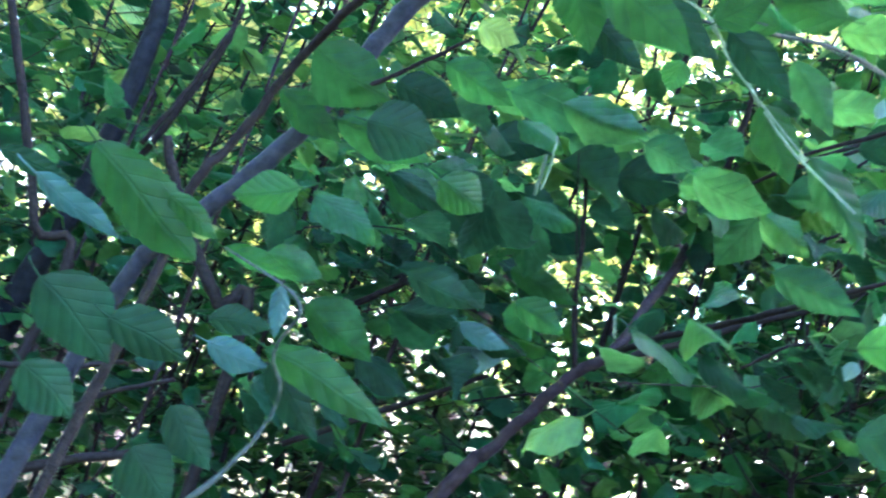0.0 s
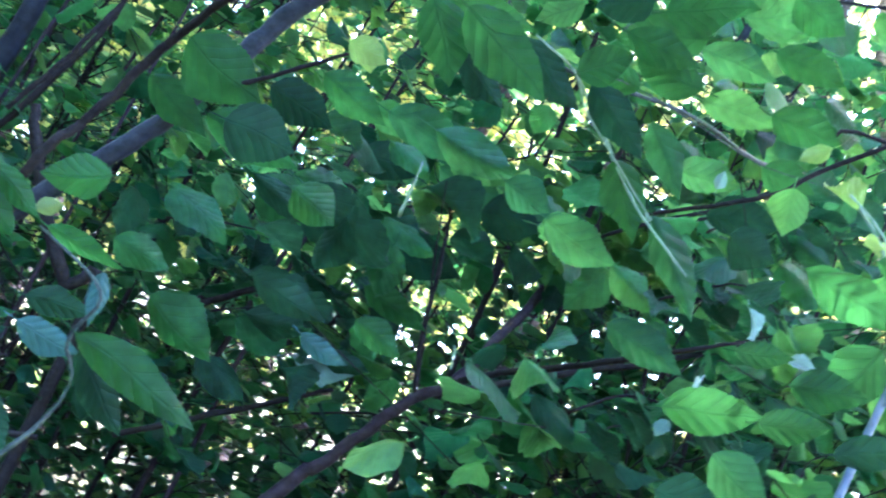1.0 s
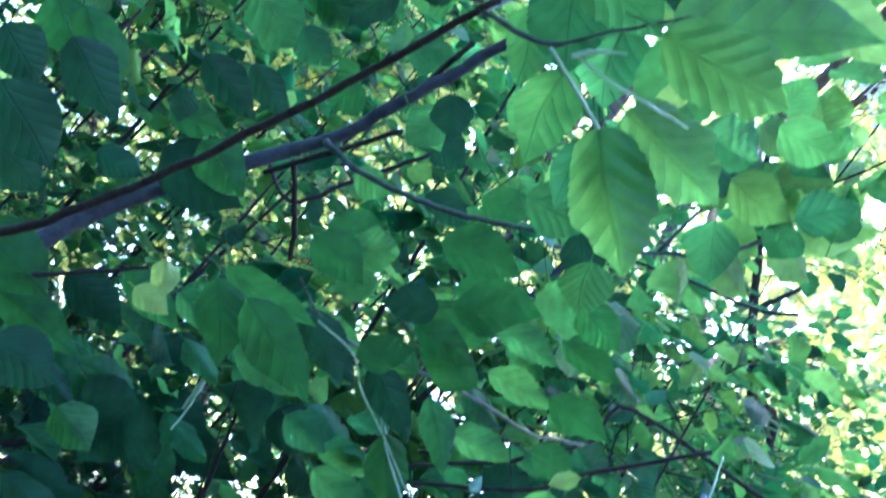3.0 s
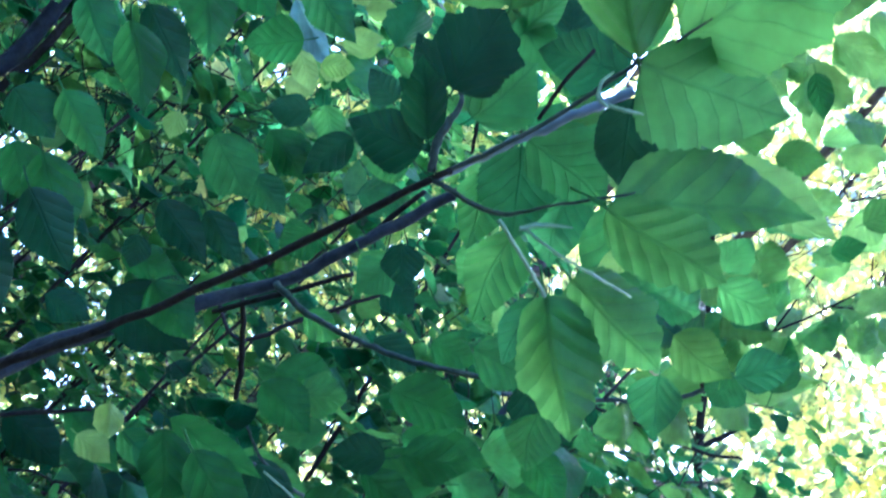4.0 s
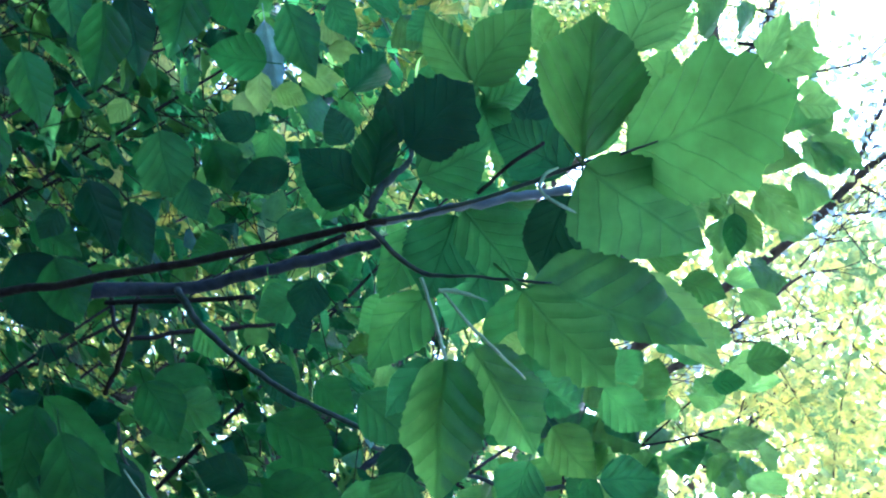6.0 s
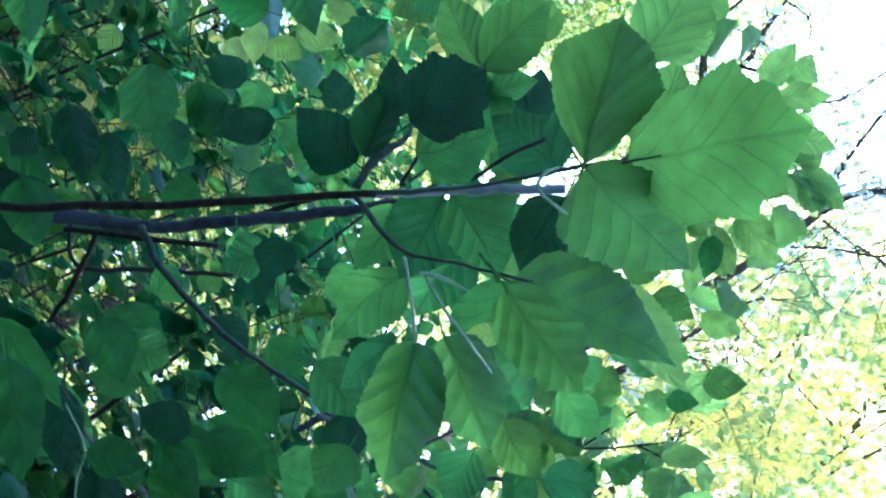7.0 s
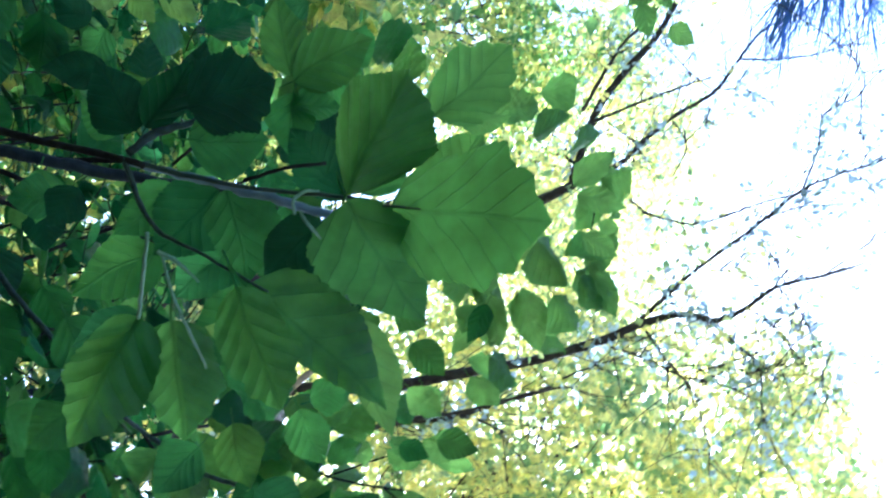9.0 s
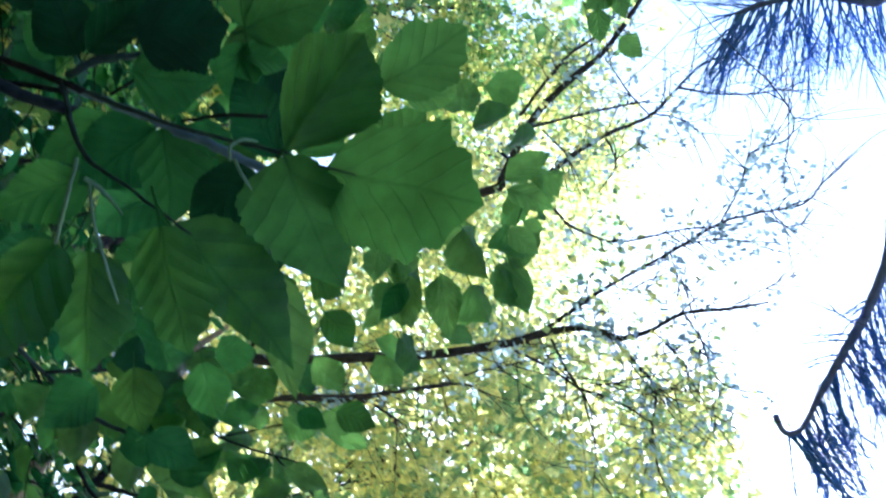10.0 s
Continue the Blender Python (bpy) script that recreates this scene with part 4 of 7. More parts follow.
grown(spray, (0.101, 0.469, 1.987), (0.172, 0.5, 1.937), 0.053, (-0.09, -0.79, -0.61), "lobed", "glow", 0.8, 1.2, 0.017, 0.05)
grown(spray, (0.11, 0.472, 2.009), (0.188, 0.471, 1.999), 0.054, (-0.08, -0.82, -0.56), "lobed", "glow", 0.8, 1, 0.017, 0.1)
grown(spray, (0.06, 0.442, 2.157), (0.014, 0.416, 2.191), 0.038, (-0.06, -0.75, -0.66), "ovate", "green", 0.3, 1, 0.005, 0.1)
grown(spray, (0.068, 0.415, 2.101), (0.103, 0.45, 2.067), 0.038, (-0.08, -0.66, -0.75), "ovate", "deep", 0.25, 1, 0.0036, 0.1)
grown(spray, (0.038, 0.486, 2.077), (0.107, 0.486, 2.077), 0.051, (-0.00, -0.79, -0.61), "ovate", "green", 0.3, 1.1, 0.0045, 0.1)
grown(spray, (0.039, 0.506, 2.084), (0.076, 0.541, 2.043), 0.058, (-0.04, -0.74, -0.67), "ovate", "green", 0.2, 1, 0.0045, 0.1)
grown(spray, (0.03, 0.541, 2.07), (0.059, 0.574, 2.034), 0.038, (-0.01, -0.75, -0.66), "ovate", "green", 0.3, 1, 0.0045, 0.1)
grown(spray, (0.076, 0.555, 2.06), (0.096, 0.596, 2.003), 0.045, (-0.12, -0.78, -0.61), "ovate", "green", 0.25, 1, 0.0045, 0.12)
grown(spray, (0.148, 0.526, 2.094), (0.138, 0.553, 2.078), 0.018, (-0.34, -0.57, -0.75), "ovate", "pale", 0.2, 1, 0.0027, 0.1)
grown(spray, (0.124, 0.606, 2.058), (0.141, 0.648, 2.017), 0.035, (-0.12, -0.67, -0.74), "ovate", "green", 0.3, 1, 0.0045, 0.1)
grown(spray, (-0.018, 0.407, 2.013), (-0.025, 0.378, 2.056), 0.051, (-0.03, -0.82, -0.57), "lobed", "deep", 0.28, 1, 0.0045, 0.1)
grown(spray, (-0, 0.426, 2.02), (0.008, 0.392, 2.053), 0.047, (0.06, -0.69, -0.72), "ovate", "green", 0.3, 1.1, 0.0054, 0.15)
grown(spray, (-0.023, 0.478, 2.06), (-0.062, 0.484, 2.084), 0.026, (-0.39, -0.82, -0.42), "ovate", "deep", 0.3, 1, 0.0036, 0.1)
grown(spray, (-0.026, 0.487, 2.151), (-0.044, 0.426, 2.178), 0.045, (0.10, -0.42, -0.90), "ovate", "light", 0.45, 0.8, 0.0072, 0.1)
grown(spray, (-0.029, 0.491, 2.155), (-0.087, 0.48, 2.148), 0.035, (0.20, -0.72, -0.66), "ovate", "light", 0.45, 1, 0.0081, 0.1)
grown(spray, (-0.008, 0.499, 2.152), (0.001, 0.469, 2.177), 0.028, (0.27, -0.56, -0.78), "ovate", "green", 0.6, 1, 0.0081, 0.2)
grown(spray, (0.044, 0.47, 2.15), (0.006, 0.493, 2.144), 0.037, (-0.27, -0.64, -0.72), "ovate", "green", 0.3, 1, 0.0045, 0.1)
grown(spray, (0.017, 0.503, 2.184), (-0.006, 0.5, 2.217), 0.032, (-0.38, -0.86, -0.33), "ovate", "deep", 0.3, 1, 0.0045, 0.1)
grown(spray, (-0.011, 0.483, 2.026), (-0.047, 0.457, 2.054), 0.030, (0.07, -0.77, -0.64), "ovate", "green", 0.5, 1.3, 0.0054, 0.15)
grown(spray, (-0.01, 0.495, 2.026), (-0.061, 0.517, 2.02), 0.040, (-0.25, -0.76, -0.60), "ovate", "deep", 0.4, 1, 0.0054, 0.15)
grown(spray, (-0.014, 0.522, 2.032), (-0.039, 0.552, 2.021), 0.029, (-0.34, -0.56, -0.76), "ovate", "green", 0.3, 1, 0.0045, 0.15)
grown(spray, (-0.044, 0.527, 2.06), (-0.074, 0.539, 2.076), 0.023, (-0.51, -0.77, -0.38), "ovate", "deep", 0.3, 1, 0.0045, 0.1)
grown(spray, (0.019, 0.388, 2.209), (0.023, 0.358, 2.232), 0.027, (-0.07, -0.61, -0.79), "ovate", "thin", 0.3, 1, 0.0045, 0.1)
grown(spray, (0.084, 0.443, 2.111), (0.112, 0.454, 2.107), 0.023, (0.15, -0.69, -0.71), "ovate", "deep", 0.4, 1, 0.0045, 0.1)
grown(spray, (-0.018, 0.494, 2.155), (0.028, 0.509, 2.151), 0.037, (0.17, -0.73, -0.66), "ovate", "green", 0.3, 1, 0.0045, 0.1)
branch(spray, "petiole", [(0.049, 0.439, 1.988, 0.0011), (0.077, 0.448, 1.983, 0.0012), (0.101, 0.465, 1.984, 0.0012)], PALE_STALK)
branch(spray, "petiole", [(0.063, 0.433, 1.991, 0.0009), (0.086, 0.433, 1.992, 0.0010), (0.113, 0.439, 2.001, 0.0010), (0.143, 0.456, 2.017, 0.0006)], PALE_STALK)
branch(spray, "stipule", [(0.060, 0.430, 1.987, 0.0012), (0.068, 0.424, 1.994, 0.0014), (0.082, 0.416, 2.001, 0.0005)], PALE_STALK)
branch(spray, "tendril", [(0.053, 0.376, 2.049, 0.0008), (0.045, 0.375, 2.049, 0.0011), (0.041, 0.372, 2.056, 0.0010), (0.043, 0.374, 2.068, 0.0006)], PALE_STALK)
branch(spray, "petiole", [(0.055, 0.402, 2.072, 0.0009), (0.064, 0.399, 2.074, 0.0011), (0.075, 0.402, 2.084, 0.0008)], PALE_STALK)
branch(spray, "petiole", [(0.117, 0.411, 2.102, 0.0008), (0.133, 0.410, 2.105, 0.0010), (0.144, 0.413, 2.113, 0.0008)], PALE_STALK)
arching = plant("shrub", "shrub with a grey stem and an arching shoot", "shrub", (-0.62, 1.62, 0))
branch(arching, "stem", [(-0.620, 1.620, 0.000, 0.0200), (-0.600, 1.600, 0.900, 0.0190), (-0.489, 1.495, 1.468, 0.0137), (-0.404, 1.402, 1.596, 0.0130), (-0.304, 1.329, 1.729, 0.0124), (-0.240, 1.284, 1.858, 0.0121), (-0.201, 1.264, 1.952, 0.0121), (-0.047, 1.176, 2.152, 0.0078), (-0.007, 1.112, 2.214, 0.0073), (0.039, 1.033, 2.301, 0.0069), (0.073, 0.958, 2.364, 0.0047), (0.105, 0.895, 2.406, 0.0020)], BARK_GREY)
branch(arching, "shoot", [(-0.043, 1.163, 2.152, 0.0049), (0.009, 1.134, 2.137, 0.0041), (0.076, 1.086, 2.132, 0.0037), (0.138, 1.033, 2.135, 0.0032), (0.212, 0.980, 2.156, 0.0028)], GREEN_TWIG)
branch(arching, "twig", [(0.024, 1.028, 2.312, 0.0034), (-0.005, 1.141, 2.224, 0.0036), (-0.047, 1.185, 2.156, 0.0036)], BARK_DARK)
branch(arching, "twig", [(-0.088, 1.343, 2.131, 0.0039), (-0.030, 1.250, 2.182, 0.0041), (0.024, 1.188, 2.240, 0.0033)], BARK_DARK)
branch(arching, "twig", [(-0.069, 1.370, 2.181, 0.0040), (-0.026, 1.445, 2.149, 0.0042), (0.015, 1.526, 2.106, 0.0043)], BARK_DARK)
leaf(arching, (-0.19, 1.141, 2.478), (-0.138, 1.125, 2.499), 0.041, (-0.09, -0.97, -0.22), "pale")
leaf(arching, (-0.189, 1.169, 2.432), (-0.152, 1.155, 2.451), 0.031, (0.09, -0.86, -0.5), "pale")
leaf(arching, (-0.213, 1.192, 2.396), (-0.177, 1.182, 2.41), 0.044, (0.01, -0.96, -0.28), "pale")
leaf(arching, (-0.254, 1.231, 2.629), (-0.205, 1.223, 2.636), 0.047, (0.05, -0.97, -0.24), "pale")
leaf(arching, (-0.212, 1.239, 2.61), (-0.162, 1.219, 2.637), 0.039, (0.17, -0.74, -0.65), "pale")
leaf(arching, (0.208, 0.98, 2.156), (0.229, 0.974, 2.144), 0.017, (-0.08, -0.99, -0.13), "young")
leaf(arching, (-0.283, 1.188, 2.51), (-0.195, 1.209, 2.463), 0.049, (0.04, -0.74, -0.67), "young")
grown(arching, (-0.274, 0.786, 2.205), (-0.221, 0.839, 2.157), 0.053, (0.29, -0.79, -0.54), "acute", "green", 0.5, 1, 0.0063, 0.1)
grown(arching, (-0.278, 0.816, 2.251), (-0.207, 0.839, 2.244), 0.066, (0.21, -0.83, -0.52), "acute", "even", 0.3, 1, 0.0045, 0.1)
grown(arching, (-0.172, 0.842, 2.249), (-0.22, 0.875, 2.217), 0.050, (-0.06, -0.73, -0.68), "ovate", "even", 0.25, 1, 0.0045, 0.15)
grown(arching, (-0.28, 0.778, 2.108), (-0.222, 0.815, 2.062), 0.046, (0.24, -0.88, -0.41), "acute", "even", 0.35, 1.1, 0.0045, 0.1)
grown(arching, (-0.337, 0.813, 2.116), (-0.284, 0.852, 2.095), 0.042, (0.40, -0.80, -0.46), "ovate", "green", 0.35, 1, 0.0045, 0.1)
grown(arching, (-0.295, 0.82, 2.154), (-0.225, 0.87, 2.136), 0.043, (0.42, -0.76, -0.50), "acute", "deep", 0.4, 1, 0.0045, 0.1)
grown(arching, (-0.294, 0.852, 2.182), (-0.302, 0.824, 2.226), 0.047, (0.26, -0.84, -0.48), "ovate", "green", 0.3, 1, 0.0045, 0.1)
grown(arching, (-0.208, 0.809, 2.289), (-0.13, 0.83, 2.277), 0.048, (0.14, -0.82, -0.55), "acute", "green", 0.45, 1, 0.009, 0.1)
grown(arching, (-0.152, 0.918, 2.323), (-0.122, 0.9, 2.355), 0.031, (0.10, -0.83, -0.55), "acute", "pale", 0.25, 1, 0.0036, 0.15)
grown(arching, (-0.157, 0.933, 2.297), (-0.123, 0.926, 2.315), 0.028, (0.11, -0.85, -0.52), "acute", "pale", 0.25, 1, 0.0036, 0.15)
grown(arching, (-0.183, 0.933, 2.292), (-0.142, 0.951, 2.27), 0.030, (0.12, -0.86, -0.50), "ovate", "pale", 0.25, 1, 0.0036, 0.15)
grown(arching, (-0.229, 0.944, 2.147), (-0.219, 0.957, 2.12), 0.026, (0.18, -0.90, -0.40), "acute", "pale", 0.25, 1, 0.0036, 0.15)
grown(arching, (-0.125, 0.89, 2.219), (-0.164, 0.909, 2.195), 0.037, (-0.05, -0.81, -0.58), "acute", "deep", 0.35, 1.3, 0.0036, 0.15)
grown(arching, (-0.176, 0.885, 2.126), (-0.114, 0.903, 2.103), 0.057, (0.12, -0.91, -0.41), "tri", "green", 0.25, 1, 0.0045, 0.12)
grown(arching, (-0.153, 0.979, 2.216), (-0.088, 0.993, 2.201), 0.048, (0.09, -0.89, -0.44), "ovate", "even", 0.3, 1, 0.0045, 0.1)
grown(arching, (-0.078, 0.942, 2.256), (-0.096, 0.991, 2.203), 0.042, (-0.01, -0.73, -0.68), "acute", "deep", 0.4, 1, 0.0045, 0.1)
grown(arching, (-0.115, 1.012, 2.269), (-0.059, 1.012, 2.276), 0.047, (0.06, -0.88, -0.48), "ovate", "green", 0.3, 1, 0.0045, 0.1)
grown(arching, (-0.27, 0.767, 2.012), (-0.212, 0.799, 1.997), 0.038, (0.37, -0.85, -0.38), "acute", "green", 0.35, 1, 0.0045, 0.1)
grown(arching, (-0.227, 0.754, 1.926), (-0.162, 0.776, 1.899), 0.046, (0.20, -0.94, -0.26), "acute", "deep", 0.4, 1, 0.0045, 0.1)
grown(arching, (-0.298, 0.768, 1.986), (-0.252, 0.794, 1.984), 0.046, (0.45, -0.83, -0.34), "ovate", "green", 0.35, 1, 0.0045, 0.1)
grown(arching, (-0.183, 1.159, 2.018), (-0.068, 1.169, 2.02), 0.085, (0.09, -0.96, -0.26), "acute", "deep", 0.3, 1, 0.0045, 0.1)
grown(arching, (0.045, 1.154, 2.068), (0.112, 1.145, 2.081), 0.049, (-0.07, -0.95, -0.31), "ovate", "green", 0.3, 1, 0.0045, 0.1)
grown(arching, (0.092, 1.118, 2.161), (0.159, 1.112, 2.157), 0.043, (-0.11, -0.92, -0.37), "ovate", "deep", 0.3, 1, 0.0045, 0.1)
grown(arching, (-0.178, 0.936, 2.055), (-0.101, 0.97, 2.044), 0.042, (0.34, -0.86, -0.38), "acute", "deep", 0.4, 1, 0.0054, 0.1)
grown(arching, (-0.14, 0.952, 2.084), (-0.075, 0.964, 2.066), 0.036, (0.08, -0.93, -0.36), "acute", "deep", 0.4, 1, 0.0054, 0.1)
grown(arching, (-0.128, 0.957, 2.153), (-0.078, 0.965, 2.143), 0.041, (0.08, -0.91, -0.41), "ovate", "green", 0.3, 1, 0.0045, 0.1)
grown(arching, (0.012, 1.049, 2.205), (0.072, 1.054, 2.187), 0.044, (-0.04, -0.91, -0.42), "ovate", "green", 0.3, 1, 0.0045, 0.1)
grown(arching, (0.061, 1.098, 2.213), (0.11, 1.096, 2.209), 0.049, (-0.08, -0.91, -0.41), "ovate", "deep", 0.3, 1, 0.0045, 0.1)
grown(arching, (0.148, 1.097, 2.196), (0.207, 1.083, 2.206), 0.052, (-0.15, -0.90, -0.40), "acute", "even", 0.3, 1, 0.0045, 0.1)
grown(arching, (0.008, 1.179, 2.155), (0.064, 1.176, 2.155), 0.041, (-0.04, -0.93, -0.35), "ovate", "green", 0.3, 1, 0.0045, 0.1)
grown(arching, (-0.381, 0.88, 2.185), (-0.326, 0.878, 2.224), 0.041, (0.30, -0.84, -0.46), "acute", "green", 0.4, 1, 0.0045, 0.1)
grown(arching, (-0.209, 0.907, 2.413), (-0.155, 0.915, 2.415), 0.040, (0.13, -0.80, -0.59), "ovate", "green", 0.3, 1, 0.0045, 0.1)
grown(arching, (-0.05, 0.944, 2.295), (-0.057, 0.964, 2.26), 0.039, (0.03, -0.87, -0.50), "acute", "green", 0.3, 1, 0.0045, 0.1)
grown(arching, (-0.199, 0.973, 1.92), (-0.15, 0.978, 1.929), 0.035, (0.15, -0.96, -0.23), "acute", "deep", 0.3, 1, 0.0045, 0.1)
grown(arching, (-0.164, 0.903, 2.002), (-0.15, 0.914, 1.974), 0.028, (0.14, -0.95, -0.30), "ovate", "deep", 0.3, 1, 0.0045, 0.1)
grown(arching, (-0.109, 0.748, 2.391), (-0.108, 0.774, 2.359), 0.035, (0.09, -0.77, -0.63), "acute", "green", 0.3, 1, 0.0045, 0.1)
grown(arching, (-0.319, 0.941, 2.009), (-0.27, 0.967, 1.974), 0.053, (0.27, -0.92, -0.30), "acute", "even", 0.35, 1, 0.005, 0.1)
grown(arching, (-0.284, 0.909, 2.007), (-0.21, 0.943, 1.96), 0.057, (0.24, -0.92, -0.30), "acute", "even", 0.4, 1, 0.008, 0.1)
grown(arching, (-0.172, 0.924, 2.141), (-0.126, 0.944, 2.115), 0.054, (0.14, -0.90, -0.42), "ovate", "even", 0.3, 1, 0.005, 0.1)
grown(arching, (-0.199, 1.122, 2.044), (-0.134, 1.123, 2.069), 0.042, (0.14, -0.94, -0.31), "acute", "even", 0.35, 1, 0.005, 0.1)
grown(arching, (-0.151, 1.129, 2.044), (-0.073, 1.143, 2.024), 0.062, (0.10, -0.95, -0.29), "ovate", "even", 0.35, 1, 0.005, 0.1)
grown(arching, (-0.267, 0.832, 1.883), (-0.192, 0.858, 1.855), 0.066, (0.25, -0.94, -0.21), "acute", "deep", 0.3, 1, 0.005, 0.1)
grown(arching, (-0.262, 0.894, 1.849), (-0.199, 0.911, 1.843), 0.064, (0.24, -0.95, -0.18), "ovate", "deep", 0.3, 1, 0.005, 0.1)
grown(arching, (-0.306, 0.86, 1.932), (-0.255, 0.881, 1.913), 0.054, (0.29, -0.92, -0.26), "acute", "deep", 0.3, 1, 0.005, 0.1)
grown(arching, (-0.158, 0.983, 1.722), (-0.086, 0.992, 1.725), 0.062, (0.12, -0.99, -0.05), "ovate", "deep", 0.3, 1, 0.005, 0.1)
grown(arching, (-0.081, 1.094, 1.713), (-0.026, 1.097, 1.698), 0.052, (0.05, -1.00, -0.03), "ovate", "even", 0.5, 1, 0.005, 0.25)
grown(arching, (-0.175, 1.039, 2.217), (-0.157, 1.071, 2.155), 0.062, (0.11, -0.90, -0.43), "tri", "green", 0.25, 1, 0.0045, 0.1)
grown(arching, (-0.113, 0.979, 2.237), (-0.116, 1.004, 2.189), 0.052, (0.07, -0.88, -0.47), "ovate", "green", 0.3, 1, 0.0045, 0.1)
grown(arching, (-0.126, 0.957, 2.273), (-0.093, 0.974, 2.246), 0.040, (0.07, -0.86, -0.51), "ovate", "green", 0.3, 1, 0.0045, 0.1)
grown(arching, (0.056, 1.069, 2.031), (0.103, 1.055, 2.06), 0.052, (-0.09, -0.94, -0.33), "tri", "green", 0.3, 1, 0.0045, 0.1)
grown(arching, (-0.17, 1.314, 2.075), (-0.098, 1.31, 2.105), 0.078, (0.07, -0.95, -0.30), "ovate", "deep", 0.3, 1, 0.0045, 0.1)
grown(arching, (0.202, 0.8, 2.094), (0.243, 0.809, 2.053), 0.043, (-0.25, -0.87, -0.42), "ovate", "deep", 0.3, 1, 0.0045, 0.1)
grown(arching, (0.035, 0.901, 2.173), (0.068, 0.916, 2.139), 0.045, (-0.07, -0.89, -0.46), "acute", "deep", 0.3, 1, 0.0045, 0.1)
sprig = plant("shrub", "thin dark-stemmed shrub with small oval leaves", "shrub", (1.5, 1.5, 0))
branch(sprig, "stem", [(1.500, 1.500, 0.000, 0.0090), (1.400, 1.500, 1.000, 0.0080), (1.050, 1.450, 1.750, 0.0060), (0.862, 1.266, 2.222, 0.0040), (0.733, 1.250, 2.051, 0.0034), (0.696, 1.250, 1.997, 0.0023)], BARK_DARK)
branch(sprig, "twig", [(0.233, 1.029, 2.169, 0.0026), (0.293, 1.046, 2.212, 0.0027), (0.357, 1.056, 2.266, 0.0028), (0.407, 1.034, 2.297, 0.0028), (0.444, 1.005, 2.341, 0.0028), (0.457, 0.989, 2.366, 0.0021)], GREEN_TWIG)
branch(sprig, "twig", [(0.357, 1.056, 2.266, 0.0024), (0.399, 1.112, 2.401, 0.0023), (0.470, 1.149, 2.487, 0.0024), (0.532, 1.106, 2.550, 0.0020), (0.571, 1.065, 2.616, 0.0016), (0.586, 1.045, 2.647, 0.0012)], BARK_DARK)
branch(sprig, "twig", [(0.571, 1.065, 2.616, 0.0016), (0.631, 1.057, 2.660, 0.0015), (0.682, 1.055, 2.717, 0.0010)], BARK_DARK)
branch(sprig, "twig", [(0.532, 1.106, 2.550, 0.0016), (0.525, 1.053, 2.640, 0.0015), (0.534, 1.029, 2.678, 0.0010)], BARK_DARK)
leaf(sprig, (0.441, 0.995, 2.358), (0.407, 0.955, 2.418), 0.069, (-0.79, -0.33, -0.52), "thin_ovate")
leaf(sprig, (0.459, 0.985, 2.371), (0.549, 0.961, 2.437), 0.063, (-0.48, -0.79, -0.38), "thin_ovate")
leaf(sprig, (0.45, 1, 2.349), (0.528, 1, 2.341), 0.067, (-0.27, -0.96, 0.02), "thin_ovate")
leaf(sprig, (0.41, 1.034, 2.295), (0.49, 1.049, 2.291), 0.056, (-0.31, -0.9, -0.31), "thin_ovate")
leaf(sprig, (0.382, 1.067, 2.283), (0.444, 1.122, 2.263), 0.059, (0.04, -0.99, -0.1), "thin_ovate")
leaf(sprig, (0.533, 1.032, 2.674), (0.519, 0.968, 2.711), 0.054, (-0.7, -0.49, -0.52), "thin_lobed")
leaf(sprig, (0.549, 1.033, 2.67), (0.499, 1.029, 2.628), 0.030, (-0.17, -0.59, -0.79), "thin_ovate")
leaf(sprig, (0.589, 1.054, 2.631), (0.682, 1.051, 2.715), 0.039, (-0.35, -0.67, -0.65), "thin_lobed")
leaf(sprig, (0.639, 1.051, 2.631), (0.714, 1.052, 2.654), 0.051, (-0.45, -0.76, -0.47), "thin_maple")
leaf(sprig, (0.572, 1.065, 2.614), (0.657, 1.106, 2.639), 0.043, (-0.36, -0.18, -0.91), "thin_ovate")
leaf(sprig, (0.537, 1.103, 2.556), (0.567, 1.104, 2.628), 0.041, (-0.3, -0.75, -0.59), "thin_ovate")
leaf(sprig, (0.54, 1.104, 2.553), (0.597, 1.115, 2.547), 0.050, (-0.13, -0.99, 0.1), "thin_ovate")
leaf(sprig, (0.548, 1.067, 2.42), (0.621, 1.089, 2.457), 0.042, (-0.22, -0.52, -0.83), "thin_ovate")
leaf(sprig, (0.254, 0.689, 2.499), (0.273, 0.676, 2.445), 0.027, (-0.29, -0.63, -0.72), "thin_ovate")
leaf(sprig, (0.24, 0.683, 2.511), (0.29, 0.695, 2.538), 0.031, (-0.26, -0.74, -0.61), "thin_ovate")
leaf(sprig, (0.228, 0.625, 2.608), (0.281, 0.622, 2.634), 0.034, (-0.35, -0.83, -0.44), "thin_ovate")
leaf(sprig, (0.223, 0.585, 2.557), (0.274, 0.568, 2.592), 0.040, (-0.44, -0.74, -0.51), "thin_lobed")
leaf(sprig, (0.234, 0.648, 2.47), (0.276, 0.637, 2.457), 0.032, (-0.23, -0.85, -0.47), "thin_narrow")
leaf(sprig, (0.231, 0.626, 2.501), (0.284, 0.632, 2.515), 0.033, (-0.25, -0.63, -0.74), "thin_narrow")
leaf(sprig, (0.128, 0.59, 2.576), (0.097, 0.547, 2.598), 0.034, (-0.1, -0.58, -0.81), "thin_ovate")
leaf(sprig, (0.068, 0.618, 2.556), (0.056, 0.594, 2.598), 0.045, (0.5, -0.64, -0.58), "thin_ovate")
